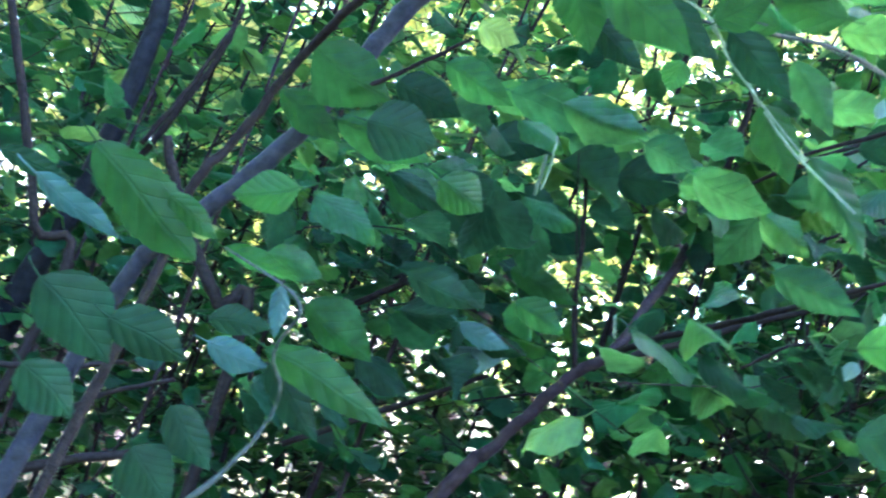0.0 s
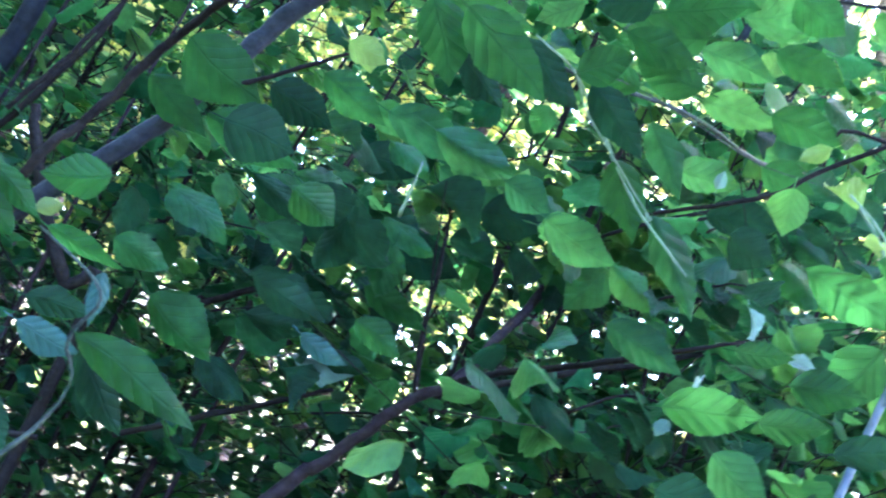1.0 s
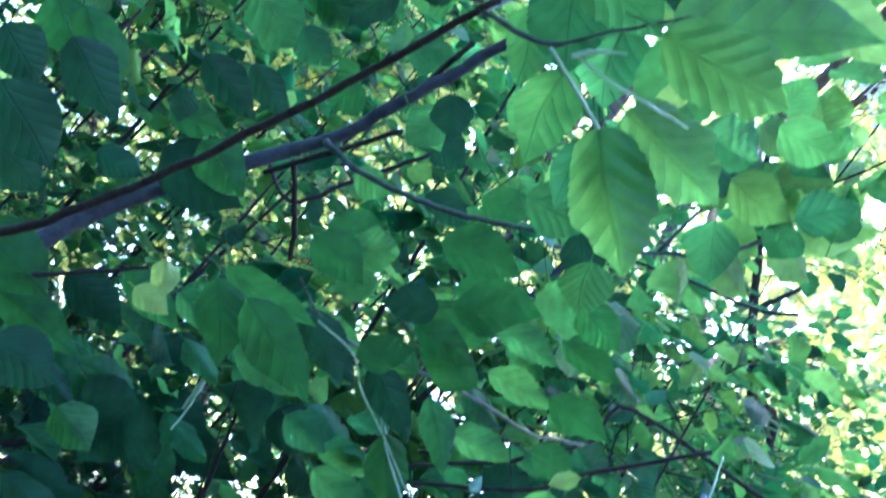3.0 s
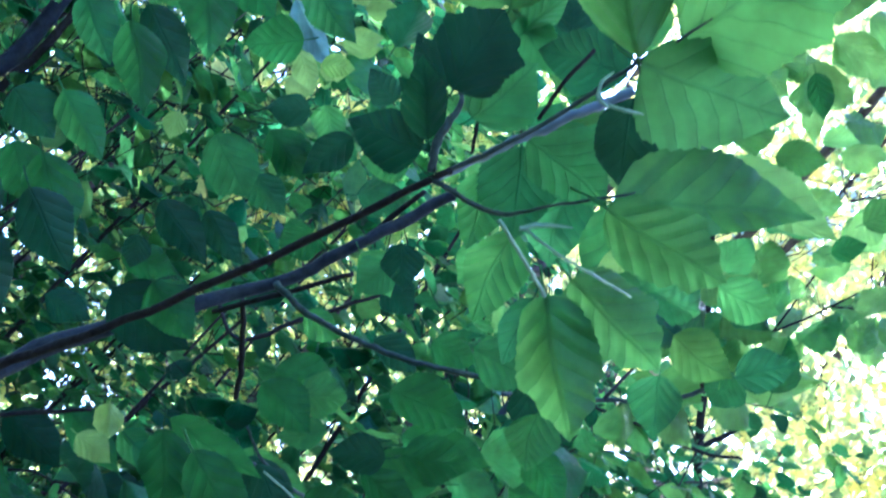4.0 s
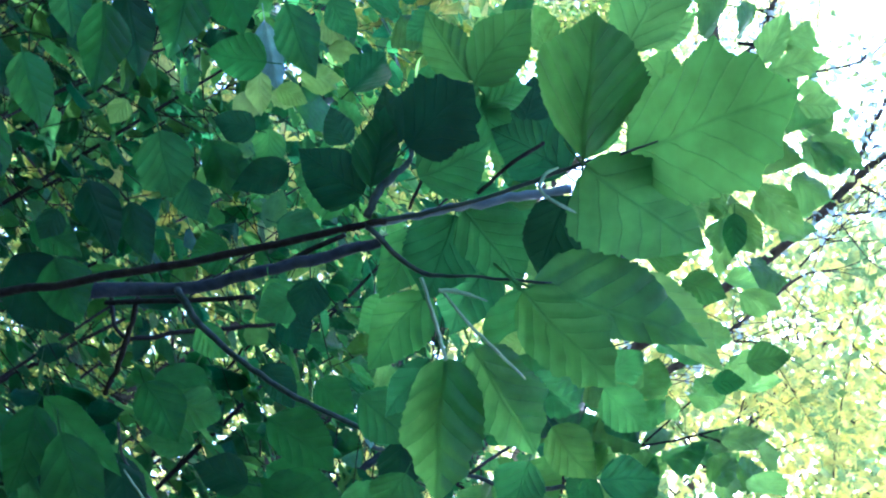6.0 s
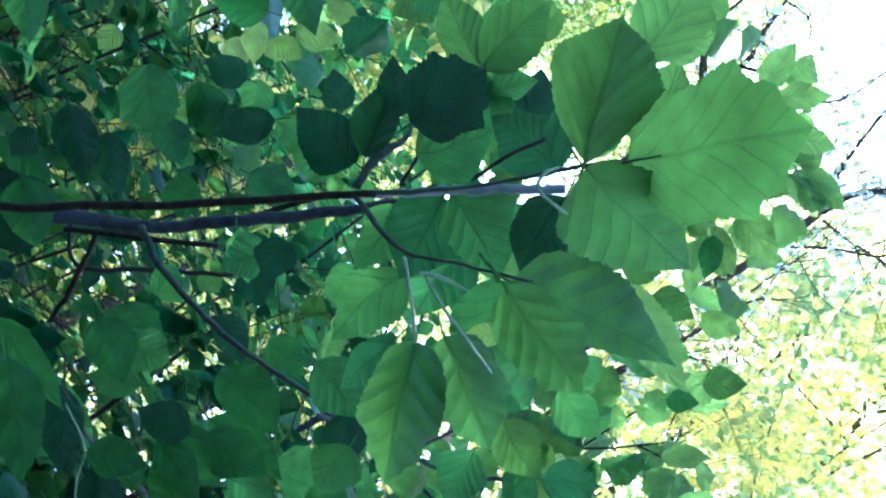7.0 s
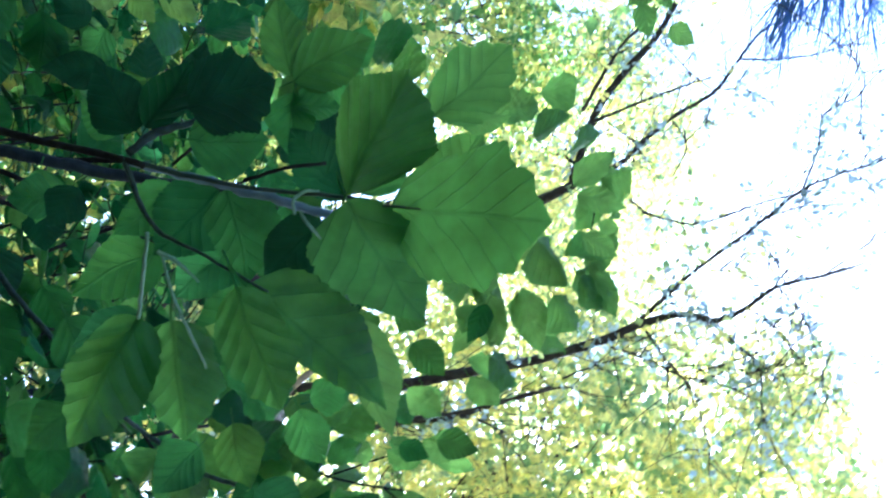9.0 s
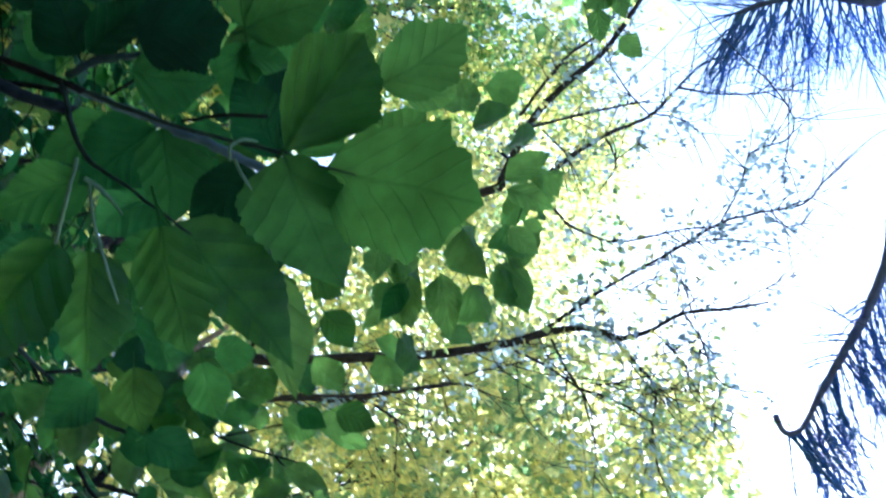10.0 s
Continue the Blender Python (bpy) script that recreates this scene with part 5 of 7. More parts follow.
leaf(sprig, (0.199, 0.595, 2.55), (0.199, 0.542, 2.556), 0.051, (0.54, -0.43, -0.72), "thin_narrow")
leaf(sprig, (0.395, 0.733, 2.483), (0.409, 0.777, 2.446), 0.040, (-0.71, -0.45, -0.54), "thin_lobed")
leaf(sprig, (0.38, 0.781, 2.422), (0.419, 0.783, 2.433), 0.027, (-0.32, -0.64, -0.7), "thin_lobed")
leaf(sprig, (0.295, 0.633, 2.558), (0.255, 0.642, 2.563), 0.034, (-0.27, -0.81, -0.53), "thin_ovate")
leaf(sprig, (0.392, 0.962, 2.347), (0.39, 0.941, 2.401), 0.049, (-0.21, -0.81, -0.55), "maple")
leaf(sprig, (0.441, 0.95, 2.35), (0.454, 0.987, 2.315), 0.058, (-0.6, -0.65, -0.47), "narrow")
leaf(sprig, (0.427, 0.907, 2.411), (0.417, 0.877, 2.45), 0.039, (0.13, -0.83, -0.55), "lobed")
leaf(sprig, (0.474, 0.877, 2.438), (0.527, 0.892, 2.458), 0.035, (-0.38, -0.68, -0.63))
leaf(sprig, (0.488, 0.856, 2.463), (0.539, 0.825, 2.511), 0.036, (-0.22, -0.62, -0.75), "thin_ovate")
leaf(sprig, (0.489, 0.938, 2.353), (0.465, 0.917, 2.421), 0.051, (-0.56, -0.61, -0.56))
leaf(sprig, (0.34, 1.106, 2.17), (0.407, 1.102, 2.214), 0.084, (-0.58, -0.78, 0.23), "narrow")
leaf(sprig, (0.261, 1.046, 2.103), (0.319, 0.993, 2.107), 0.080, (0.04, -0.44, -0.9), "maple")
leaf(sprig, (0.36, 0.798, 2.574), (0.388, 0.75, 2.563), 0.041, (-0.49, -0.79, -0.37), "thin_narrow")
leaf(sprig, (0.258, 0.704, 2.558), (0.219, 0.699, 2.53), 0.057, (-0.43, -0.9, 0.01), "thin_lobed")
leaf(sprig, (0.196, 0.742, 2.524), (0.23, 0.687, 2.518), 0.044, (-0.22, -0.68, -0.7), "thin_maple")
leaf(sprig, (0.391, 0.94, 2.713), (0.418, 0.884, 2.705), 0.045, (0.05, -0.39, -0.92), "thin_ovate")
leaf(sprig, (0.381, 0.881, 2.795), (0.422, 0.856, 2.82), 0.057, (0.26, -0.12, -0.96), "thin_ovate")
leaf(sprig, (0.357, 0.866, 2.484), (0.417, 0.871, 2.523), 0.056, (0.06, -0.22, -0.97))
leaf(sprig, (0.389, 0.902, 2.427), (0.371, 0.882, 2.482), 0.080, (-0.84, -0.19, -0.51), "light_ovate")
leaf(sprig, (0.385, 0.929, 2.393), (0.421, 0.879, 2.375), 0.064, (-0.43, -0.89, 0.13), "light_lobed")
leaf(sprig, (0.473, 0.9, 2.408), (0.491, 0.881, 2.467), 0.045, (-0.65, -0.62, -0.44))
leaf(sprig, (0.524, 0.874, 2.428), (0.528, 0.86, 2.49), 0.042, (-0.36, -0.72, -0.6), "light_ovate")
leaf(sprig, (0.408, 1.09, 2.342), (0.479, 1.068, 2.348), 0.086, (-0.08, -0.26, -0.96), "light_ovate")
leaf(sprig, (0.404, 1.119, 2.305), (0.478, 1.129, 2.324), 0.064, (-0.17, -0.46, -0.87), "light_lobed")
leaf(sprig, (0.191, 0.67, 2.621), (0.207, 0.69, 2.581), 0.032, (-0.19, -0.61, -0.77), "thin_ovate")
leaf(sprig, (0.194, 0.592, 2.64), (0.208, 0.596, 2.59), 0.035, (-0.38, -0.42, -0.82), "thin_ovate")
leaf(sprig, (0.048, 0.78, 2.682), (0.041, 0.736, 2.713), 0.050, (0.19, -0.64, -0.74), "thin_maple")
leaf(sprig, (0.029, 0.746, 2.733), (0.019, 0.695, 2.742), 0.054, (-0.48, -0.45, -0.76), "thin_narrow")
leaf(sprig, (0.108, 0.72, 2.746), (0.099, 0.713, 2.808), 0.044, (0.48, -0.65, -0.59), "thin_narrow")
leaf(sprig, (-0.011, 0.867, 2.414), (-0.021, 0.839, 2.469), 0.055, (0.33, -0.76, -0.57), "light_ovate")
leaf(sprig, (-0.073, 0.826, 2.486), (-0.035, 0.804, 2.501), 0.072, (0.35, -0.24, -0.9))
leaf(sprig, (-0.117, 1.006, 2.428), (-0.118, 0.941, 2.456), 0.065, (0.37, -0.76, -0.54))
leaf(sprig, (-0.153, 1.135, 2.434), (-0.112, 1.139, 2.493), 0.074, (-0.34, -0.93, -0.16))
leaf(sprig, (-0.082, 1.07, 2.333), (-0.02, 1.039, 2.362), 0.067, (0.21, -0.65, -0.73), "light_lobed")
leaf(sprig, (-0.041, 1.28, 2.38), (0.013, 1.244, 2.412), 0.072, (-0.28, -0.95, -0.14))
leaf(sprig, (-0.153, 1.238, 2.297), (-0.162, 1.178, 2.343), 0.078, (-0.56, -0.68, -0.47), "light_lobed")
leaf(sprig, (0.17, 0.591, 2.503), (0.226, 0.575, 2.53), 0.054, (-0.42, -0.85, -0.32), "thin_ovate")
leaf(sprig, (0.198, 0.597, 2.58), (0.208, 0.574, 2.61), 0.049, (-0.8, -0.45, -0.39), "thin_narrow")
leaf(sprig, (0.22, 0.594, 2.582), (0.273, 0.561, 2.58), 0.036, (-0.24, -0.6, -0.76), "thin_ovate")
leaf(sprig, (0.237, 0.603, 2.53), (0.282, 0.583, 2.543), 0.053, (-0.5, -0.86, -0.04), "thin_ovate")
leaf(sprig, (0.223, 0.623, 2.503), (0.284, 0.597, 2.482), 0.041, (-0.23, -0.58, -0.78), "thin_ovate")
leaf(sprig, (0.222, 0.642, 2.475), (0.276, 0.628, 2.46), 0.030, (-0.24, -0.65, -0.72), "thin_narrow")
leaf(sprig, (0.185, 0.641, 2.427), (0.226, 0.65, 2.43), 0.032, (-0.18, -0.78, -0.6), "thin_ovate")
leaf(sprig, (0.223, 0.629, 2.439), (0.257, 0.652, 2.428), 0.028, (-0.03, -0.85, -0.52), "thin_ovate")
leaf(sprig, (0.138, 0.646, 2.696), (0.131, 0.606, 2.713), 0.056, (-0.8, -0.26, -0.54), "thin_maple")
leaf(sprig, (0.474, 0.92, 2.601), (0.488, 0.893, 2.656), 0.044, (-0.64, -0.58, -0.5), "thin_ovate")
leaf(sprig, (0.498, 0.922, 2.595), (0.507, 0.862, 2.608), 0.030, (-0.25, -0.67, -0.7), "thin_lobed")
leaf(sprig, (0.468, 0.956, 2.547), (0.482, 0.907, 2.559), 0.036, (-0.6, -0.7, -0.38), "thin_narrow")
leaf(sprig, (0.348, 0.913, 2.449), (0.387, 0.897, 2.436), 0.033, (-0.28, -0.53, -0.8), "thin_narrow")
leaf(sprig, (0.435, 0.955, 2.464), (0.45, 0.903, 2.478), 0.044, (0.21, -0.54, -0.81), "thin_lobed")
leaf(sprig, (0.593, 0.931, 2.568), (0.614, 0.927, 2.601), 0.046, (-0.58, -0.66, -0.48), "thin_ovate")
leaf(sprig, (0.605, 0.942, 2.55), (0.659, 0.937, 2.552), 0.062, (-0.26, -0.08, -0.96), "thin_ovate")
leaf(sprig, (0.56, 0.961, 2.527), (0.593, 0.932, 2.482), 0.037, (-0.44, -0.59, -0.68), "thin_lobed")
leaf(sprig, (0.474, 0.954, 2.37), (0.492, 0.906, 2.41), 0.064, (0.13, -0.69, -0.71), "thin_ovate")
leaf(sprig, (0.439, 0.973, 2.346), (0.406, 0.975, 2.403), 0.065, (-0.66, -0.34, -0.67), "thin_ovate")
leaf(sprig, (0.423, 0.999, 2.671), (0.463, 0.966, 2.654), 0.041, (-0.11, -0.15, -0.98), "thin_ovate")
leaf(sprig, (0.386, 0.933, 2.413), (0.373, 0.897, 2.441), 0.051, (0.29, -0.83, -0.48), "thin_ovate")
leaf(sprig, (0.242, 0.802, 2.251), (0.316, 0.806, 2.281), 0.059, (-0.08, -0.51, -0.86), "maple")
leaf(sprig, (0.308, 0.871, 2.341), (0.381, 0.895, 2.339), 0.070, (-0.01, -0.99, 0.1), "narrow")
leaf(sprig, (0.288, 0.888, 2.295), (0.347, 0.878, 2.294), 0.058, (-0.24, -0.97, -0.03))
leaf(sprig, (0.359, 0.856, 2.373), (0.417, 0.862, 2.371), 0.052, (-0.22, -0.94, -0.26))
leaf(sprig, (0.362, 0.939, 2.443), (0.365, 0.972, 2.409), 0.047, (-0.43, -0.7, -0.57), "maple")
leaf(sprig, (0.268, 0.984, 2.331), (0.328, 0.973, 2.316), 0.063, (-0.21, -0.17, -0.96))
leaf(sprig, (0.362, 0.968, 2.351), (0.345, 0.995, 2.313), 0.039, (-0.35, -0.79, -0.5), "light_lobed")
leaf(sprig, (-0.065, 0.945, 2.638), (-0.059, 0.915, 2.697), 0.089, (0.67, -0.48, -0.56), "lobed")
leaf(sprig, (-0.014, 0.922, 2.666), (-0.076, 0.93, 2.703), 0.056, (-0.09, -0.44, -0.89), "light_lobed")
leaf(sprig, (-0.057, 0.898, 2.527), (0, 0.857, 2.51), 0.057, (0.07, -0.58, -0.81), "narrow")
leaf(sprig, (-0.164, 1.003, 2.565), (-0.106, 0.994, 2.57), 0.071, (-0.02, -0.99, -0.14), "light_ovate")
leaf(sprig, (-0.218, 1.099, 2.61), (-0.195, 1.044, 2.624), 0.057, (-0.06, -0.82, -0.57), "lobed")
leaf(sprig, (0.049, 0.803, 2.474), (0.036, 0.769, 2.502), 0.040, (0.21, -0.76, -0.61), "light_ovate")
leaf(sprig, (0.031, 0.78, 2.374), (0.088, 0.75, 2.357), 0.055, (-0, -0.33, -0.95), "light_ovate")
leaf(sprig, (0.083, 0.712, 2.286), (0.145, 0.711, 2.29), 0.049, (-0.1, -0.53, -0.84), "maple")
leaf(sprig, (0.143, 0.807, 2.316), (0.16, 0.8, 2.39), 0.053, (0.27, -0.72, -0.64))
leaf(sprig, (0.053, 0.883, 2.395), (0.105, 0.889, 2.402), 0.053, (-0.05, -0.39, -0.92), "lobed")
leaf(sprig, (0.094, 0.758, 2.403), (0.049, 0.757, 2.41), 0.041, (-0.07, -0.77, -0.64), "thin_ovate")
leaf(sprig, (0.162, 0.698, 2.301), (0.207, 0.685, 2.307), 0.044, (-0.26, -0.88, -0.4), "thin_maple")
leaf(sprig, (0.137, 0.649, 2.385), (0.174, 0.631, 2.43), 0.038, (-0.2, -0.71, -0.68), "thin_maple")
leaf(sprig, (0.205, 0.785, 2.345), (0.152, 0.759, 2.326), 0.042, (-0.17, -0.91, -0.38), "thin_lobed")
leaf(sprig, (0.321, 0.879, 2.369), (0.365, 0.87, 2.37), 0.046, (-0.31, -0.87, -0.38), "thin_ovate")
leaf(sprig, (0.352, 0.846, 2.421), (0.352, 0.876, 2.388), 0.039, (-0.41, -0.73, -0.56), "thin_maple")
leaf(sprig, (0.042, 0.817, 2.505), (0.039, 0.834, 2.449), 0.064, (0.68, -0.52, -0.51), "light_ovate")
leaf(sprig, (0.143, 0.768, 2.381), (0.157, 0.767, 2.429), 0.036, (-0.28, -0.75, -0.6), "thin_maple")
leaf(sprig, (0.194, 0.666, 2.289), (0.241, 0.647, 2.309), 0.049, (-0.2, -0.7, -0.69), "light_lobed")
leaf(sprig, (0.181, 0.636, 2.332), (0.215, 0.596, 2.318), 0.061, (0.12, -0.07, -0.99), "light_ovate")
leaf(sprig, (0.103, 0.668, 2.311), (0.138, 0.634, 2.298), 0.040, (-0.29, -0.95, -0.08), "light_lobed")
leaf(sprig, (0.279, 0.733, 2.345), (0.281, 0.736, 2.404), 0.061, (-0.87, -0.26, -0.43), "narrow")
leaf(sprig, (0.268, 0.682, 2.247), (0.26, 0.659, 2.277), 0.052, (-0.76, -0.44, -0.48))
leaf(sprig, (0.082, 0.7, 2.274), (0.08, 0.662, 2.295), 0.032, (-0.15, -0.76, -0.63), "light_lobed")
leaf(sprig, (0.122, 0.661, 2.231), (0.108, 0.631, 2.265), 0.043, (-0.46, -0.62, -0.64), "maple")
leaf(sprig, (0.06, 0.669, 2.321), (0.066, 0.687, 2.286), 0.038, (-0.04, -0.77, -0.64), "maple")
leaf(sprig, (0.342, 0.782, 2.6), (0.395, 0.782, 2.643), 0.056, (-0.58, -0.81, -0.11), "thin_lobed")
leaf(sprig, (0.329, 0.772, 2.448), (0.356, 0.728, 2.442), 0.038, (-0.25, -0.64, -0.73), "thin_lobed")
grown(sprig, (-0.057, 0.338, 2.396), (-0.04, 0.357, 2.384), 0.021, (0.05, -0.55, -0.83), "ovate", "thin", 0.3, 1, 0.005, 0.1)
grown(sprig, (-0.058, 0.334, 2.398), (-0.031, 0.33, 2.402), 0.018, (0.04, -0.54, -0.84), "ovate", "thin", 0.3, 1, 0.005, 0.1)
grown(sprig, (-0.04, 0.348, 2.39), (-0.013, 0.346, 2.392), 0.019, (0.02, -0.55, -0.83), "acute", "thin", 0.3, 1, 0.005, 0.1)
grown(sprig, (-0.088, 0.344, 2.389), (-0.059, 0.366, 2.376), 0.040, (0.08, -0.56, -0.82), "acute", "even", 0.3, 1, 0.005, 0.1)
grown(sprig, (-0.089, 0.316, 2.406), (-0.056, 0.332, 2.399), 0.040, (0.08, -0.53, -0.85), "acute", "light", 0.3, 1, 0.005, 0.1)
grown(sprig, (-0.083, 0.306, 2.413), (-0.043, 0.294, 2.423), 0.048, (0.07, -0.50, -0.86), "acute", "light", 0.3, 1, 0.005, 0.1)
grown(sprig, (-0.02, 0.386, 2.485), (-0.001, 0.37, 2.495), 0.021, (0.00, -0.53, -0.85), "acute", "thin", 0.3, 1, 0.005, 0.1)
grown(sprig, (0.164, 0.522, 2.494), (0.19, 0.494, 2.509), 0.026, (-0.18, -0.60, -0.78), "ovate", "thin", 0.3, 1, 0.006, 0.1)
grown(sprig, (0.125, 0.525, 2.498), (0.145, 0.486, 2.524), 0.027, (-0.14, -0.60, -0.79), "ovate", "thin", 0.3, 1, 0.006, 0.1)
grown(sprig, (0.229, 0.608, 2.323), (0.264, 0.584, 2.335), 0.034, (-0.25, -0.72, -0.65), "ovate", "light", 0.3, 1, 0.006, 0.1)
grown(sprig, (0.335, 0.619, 2.342), (0.352, 0.589, 2.366), 0.032, (-0.33, -0.69, -0.64), "ovate", "light", 0.3, 1, 0.006, 0.1)
grown(sprig, (0.333, 0.644, 2.314), (0.349, 0.622, 2.331), 0.024, (-0.33, -0.72, -0.61), "ovate", "even", 0.3, 1, 0.006, 0.1)
grown(sprig, (0.216, 0.593, 2.417), (0.251, 0.606, 2.393), 0.024, (-0.23, -0.69, -0.69), "ovate", "even", 0.3, 1, 0.006, 0.1)
leafy_twig(sprig, (0.099, 0.692, 2.700), (0.209, 0.667, 2.699), 3, 0.05, ("thin_ovate", "thin_lobed", "thin_narrow"), 22)
leaning = plant("shrub", "leaning brown-stemmed shrub with round dark leaves", "shrub", (-0.25, 1.72, 0))
branch(leaning, "stem", [(-0.250, 1.720, 0.000, 0.0170), (-0.200, 1.700, 0.800, 0.0160), (0.052, 1.654, 1.372, 0.0112), (0.092, 1.638, 1.442, 0.0103), (0.130, 1.622, 1.516, 0.0095), (0.176, 1.604, 1.603, 0.0095), (0.217, 1.604, 1.646, 0.0086), (0.265, 1.723, 1.756, 0.0085), (0.336, 1.890, 1.934, 0.0084), (0.387, 2.010, 2.092, 0.0079), (0.422, 2.078, 2.260, 0.0059)], BARK_BROWN)
branch(leaning, "branch", [(0.219, 1.605, 1.639, 0.0061), (0.297, 1.613, 1.687, 0.0053), (0.373, 1.628, 1.745, 0.0054), (0.488, 1.650, 1.819, 0.0050), (0.585, 1.662, 1.893, 0.0046), (0.676, 1.666, 1.957, 0.0038)], BARK_DARK)
branch(leaning, "branch", [(0.176, 1.604, 1.603, 0.0043), (0.143, 1.590, 1.685, 0.0039), (0.120, 1.581, 1.789, 0.0035), (0.098, 1.577, 1.866, 0.0030), (0.076, 1.578, 1.920, 0.0026)], BARK_DARK)
branch(leaning, "branch", [(0.282, 1.530, 1.959, 0.0052), (0.278, 1.494, 2.042, 0.0042), (0.276, 1.465, 2.092, 0.0025)], BARK_DARK)
branch(leaning, "branch", [(-0.237, 1.228, 1.803, 0.0027), (-0.192, 1.220, 1.833, 0.0030), (-0.108, 1.173, 1.898, 0.0023)], BARK_DARK)
branch(leaning, "branch", [(-0.251, 1.984, 1.316, 0.0061), (-0.113, 1.957, 1.424, 0.0061), (-0.032, 1.941, 1.488, 0.0051), (0.065, 1.922, 1.565, 0.0041)], BARK_DARK)
branch(leaning, "branch", [(-0.303, 2.046, 1.536, 0.0064), (-0.180, 2.020, 1.646, 0.0064), (-0.066, 1.994, 1.750, 0.0054)], BARK_DARK)
branch(leaning, "branch", [(-0.712, 1.938, 1.671, 0.0061), (-0.659, 1.913, 1.788, 0.0071), (-0.601, 1.877, 1.959, 0.0061), (-0.591, 1.859, 2.049, 0.0051)], BARK_DARK)
branch(leaning, "petiole", [(0.019, 1.579, 1.927, 0.0031), (0.025, 1.587, 1.884, 0.0031), (0.027, 1.596, 1.837, 0.0022)], PALE_STALK)
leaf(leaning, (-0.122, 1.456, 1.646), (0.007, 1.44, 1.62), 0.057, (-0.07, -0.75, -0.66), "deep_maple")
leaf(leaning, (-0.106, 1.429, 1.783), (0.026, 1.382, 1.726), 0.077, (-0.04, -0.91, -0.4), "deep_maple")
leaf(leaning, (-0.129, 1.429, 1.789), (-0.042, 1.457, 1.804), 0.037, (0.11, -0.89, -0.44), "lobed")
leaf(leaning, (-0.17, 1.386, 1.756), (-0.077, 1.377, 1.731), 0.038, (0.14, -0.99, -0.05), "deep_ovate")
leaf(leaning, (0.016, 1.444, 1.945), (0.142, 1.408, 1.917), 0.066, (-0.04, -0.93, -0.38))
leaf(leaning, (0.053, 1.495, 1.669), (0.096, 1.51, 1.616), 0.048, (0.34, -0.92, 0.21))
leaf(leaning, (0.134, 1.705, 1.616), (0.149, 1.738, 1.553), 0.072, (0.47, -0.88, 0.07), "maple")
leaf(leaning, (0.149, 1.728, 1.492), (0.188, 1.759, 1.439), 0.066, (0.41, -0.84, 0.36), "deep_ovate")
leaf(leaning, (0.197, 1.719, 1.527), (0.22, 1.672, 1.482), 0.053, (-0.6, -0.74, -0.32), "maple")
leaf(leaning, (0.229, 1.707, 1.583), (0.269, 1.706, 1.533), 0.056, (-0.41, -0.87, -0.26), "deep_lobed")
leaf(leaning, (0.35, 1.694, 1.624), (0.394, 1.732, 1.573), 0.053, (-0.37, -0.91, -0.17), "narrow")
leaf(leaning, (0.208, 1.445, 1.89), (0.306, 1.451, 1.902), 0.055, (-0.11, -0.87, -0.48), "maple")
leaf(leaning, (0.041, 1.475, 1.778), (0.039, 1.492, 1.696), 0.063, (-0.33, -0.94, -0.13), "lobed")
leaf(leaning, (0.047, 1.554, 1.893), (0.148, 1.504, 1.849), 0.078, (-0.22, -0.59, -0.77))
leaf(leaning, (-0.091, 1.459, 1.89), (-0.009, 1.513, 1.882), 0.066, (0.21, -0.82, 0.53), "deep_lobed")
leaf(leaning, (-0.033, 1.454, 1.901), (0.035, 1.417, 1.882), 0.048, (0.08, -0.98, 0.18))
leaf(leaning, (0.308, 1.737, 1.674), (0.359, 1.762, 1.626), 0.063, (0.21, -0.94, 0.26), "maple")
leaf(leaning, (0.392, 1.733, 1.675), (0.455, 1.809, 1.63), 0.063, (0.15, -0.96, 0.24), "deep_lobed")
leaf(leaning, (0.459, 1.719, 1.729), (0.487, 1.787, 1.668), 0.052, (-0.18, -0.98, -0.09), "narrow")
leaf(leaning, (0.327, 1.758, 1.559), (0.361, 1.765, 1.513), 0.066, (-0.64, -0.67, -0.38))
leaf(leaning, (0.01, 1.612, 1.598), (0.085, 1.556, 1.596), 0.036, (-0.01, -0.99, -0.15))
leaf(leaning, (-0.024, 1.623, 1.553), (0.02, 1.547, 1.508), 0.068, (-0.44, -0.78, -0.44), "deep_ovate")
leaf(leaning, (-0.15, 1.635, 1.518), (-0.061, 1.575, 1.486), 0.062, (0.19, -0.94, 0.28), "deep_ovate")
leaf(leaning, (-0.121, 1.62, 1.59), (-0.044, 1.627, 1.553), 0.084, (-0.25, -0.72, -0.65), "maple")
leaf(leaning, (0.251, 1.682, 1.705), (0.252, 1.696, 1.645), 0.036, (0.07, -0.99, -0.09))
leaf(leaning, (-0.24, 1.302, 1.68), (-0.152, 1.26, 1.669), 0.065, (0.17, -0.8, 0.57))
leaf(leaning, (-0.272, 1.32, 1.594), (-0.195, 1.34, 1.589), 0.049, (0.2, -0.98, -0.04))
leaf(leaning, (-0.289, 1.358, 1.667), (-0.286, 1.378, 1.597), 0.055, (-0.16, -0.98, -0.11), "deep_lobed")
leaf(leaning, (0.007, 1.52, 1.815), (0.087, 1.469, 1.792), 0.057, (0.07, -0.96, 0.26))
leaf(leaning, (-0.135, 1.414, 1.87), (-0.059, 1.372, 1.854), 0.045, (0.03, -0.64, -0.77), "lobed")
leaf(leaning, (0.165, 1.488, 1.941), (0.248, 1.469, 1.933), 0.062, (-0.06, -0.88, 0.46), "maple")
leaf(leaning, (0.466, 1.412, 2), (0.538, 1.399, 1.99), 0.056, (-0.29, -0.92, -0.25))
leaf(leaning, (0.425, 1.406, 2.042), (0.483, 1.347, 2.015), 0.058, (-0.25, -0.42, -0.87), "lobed")
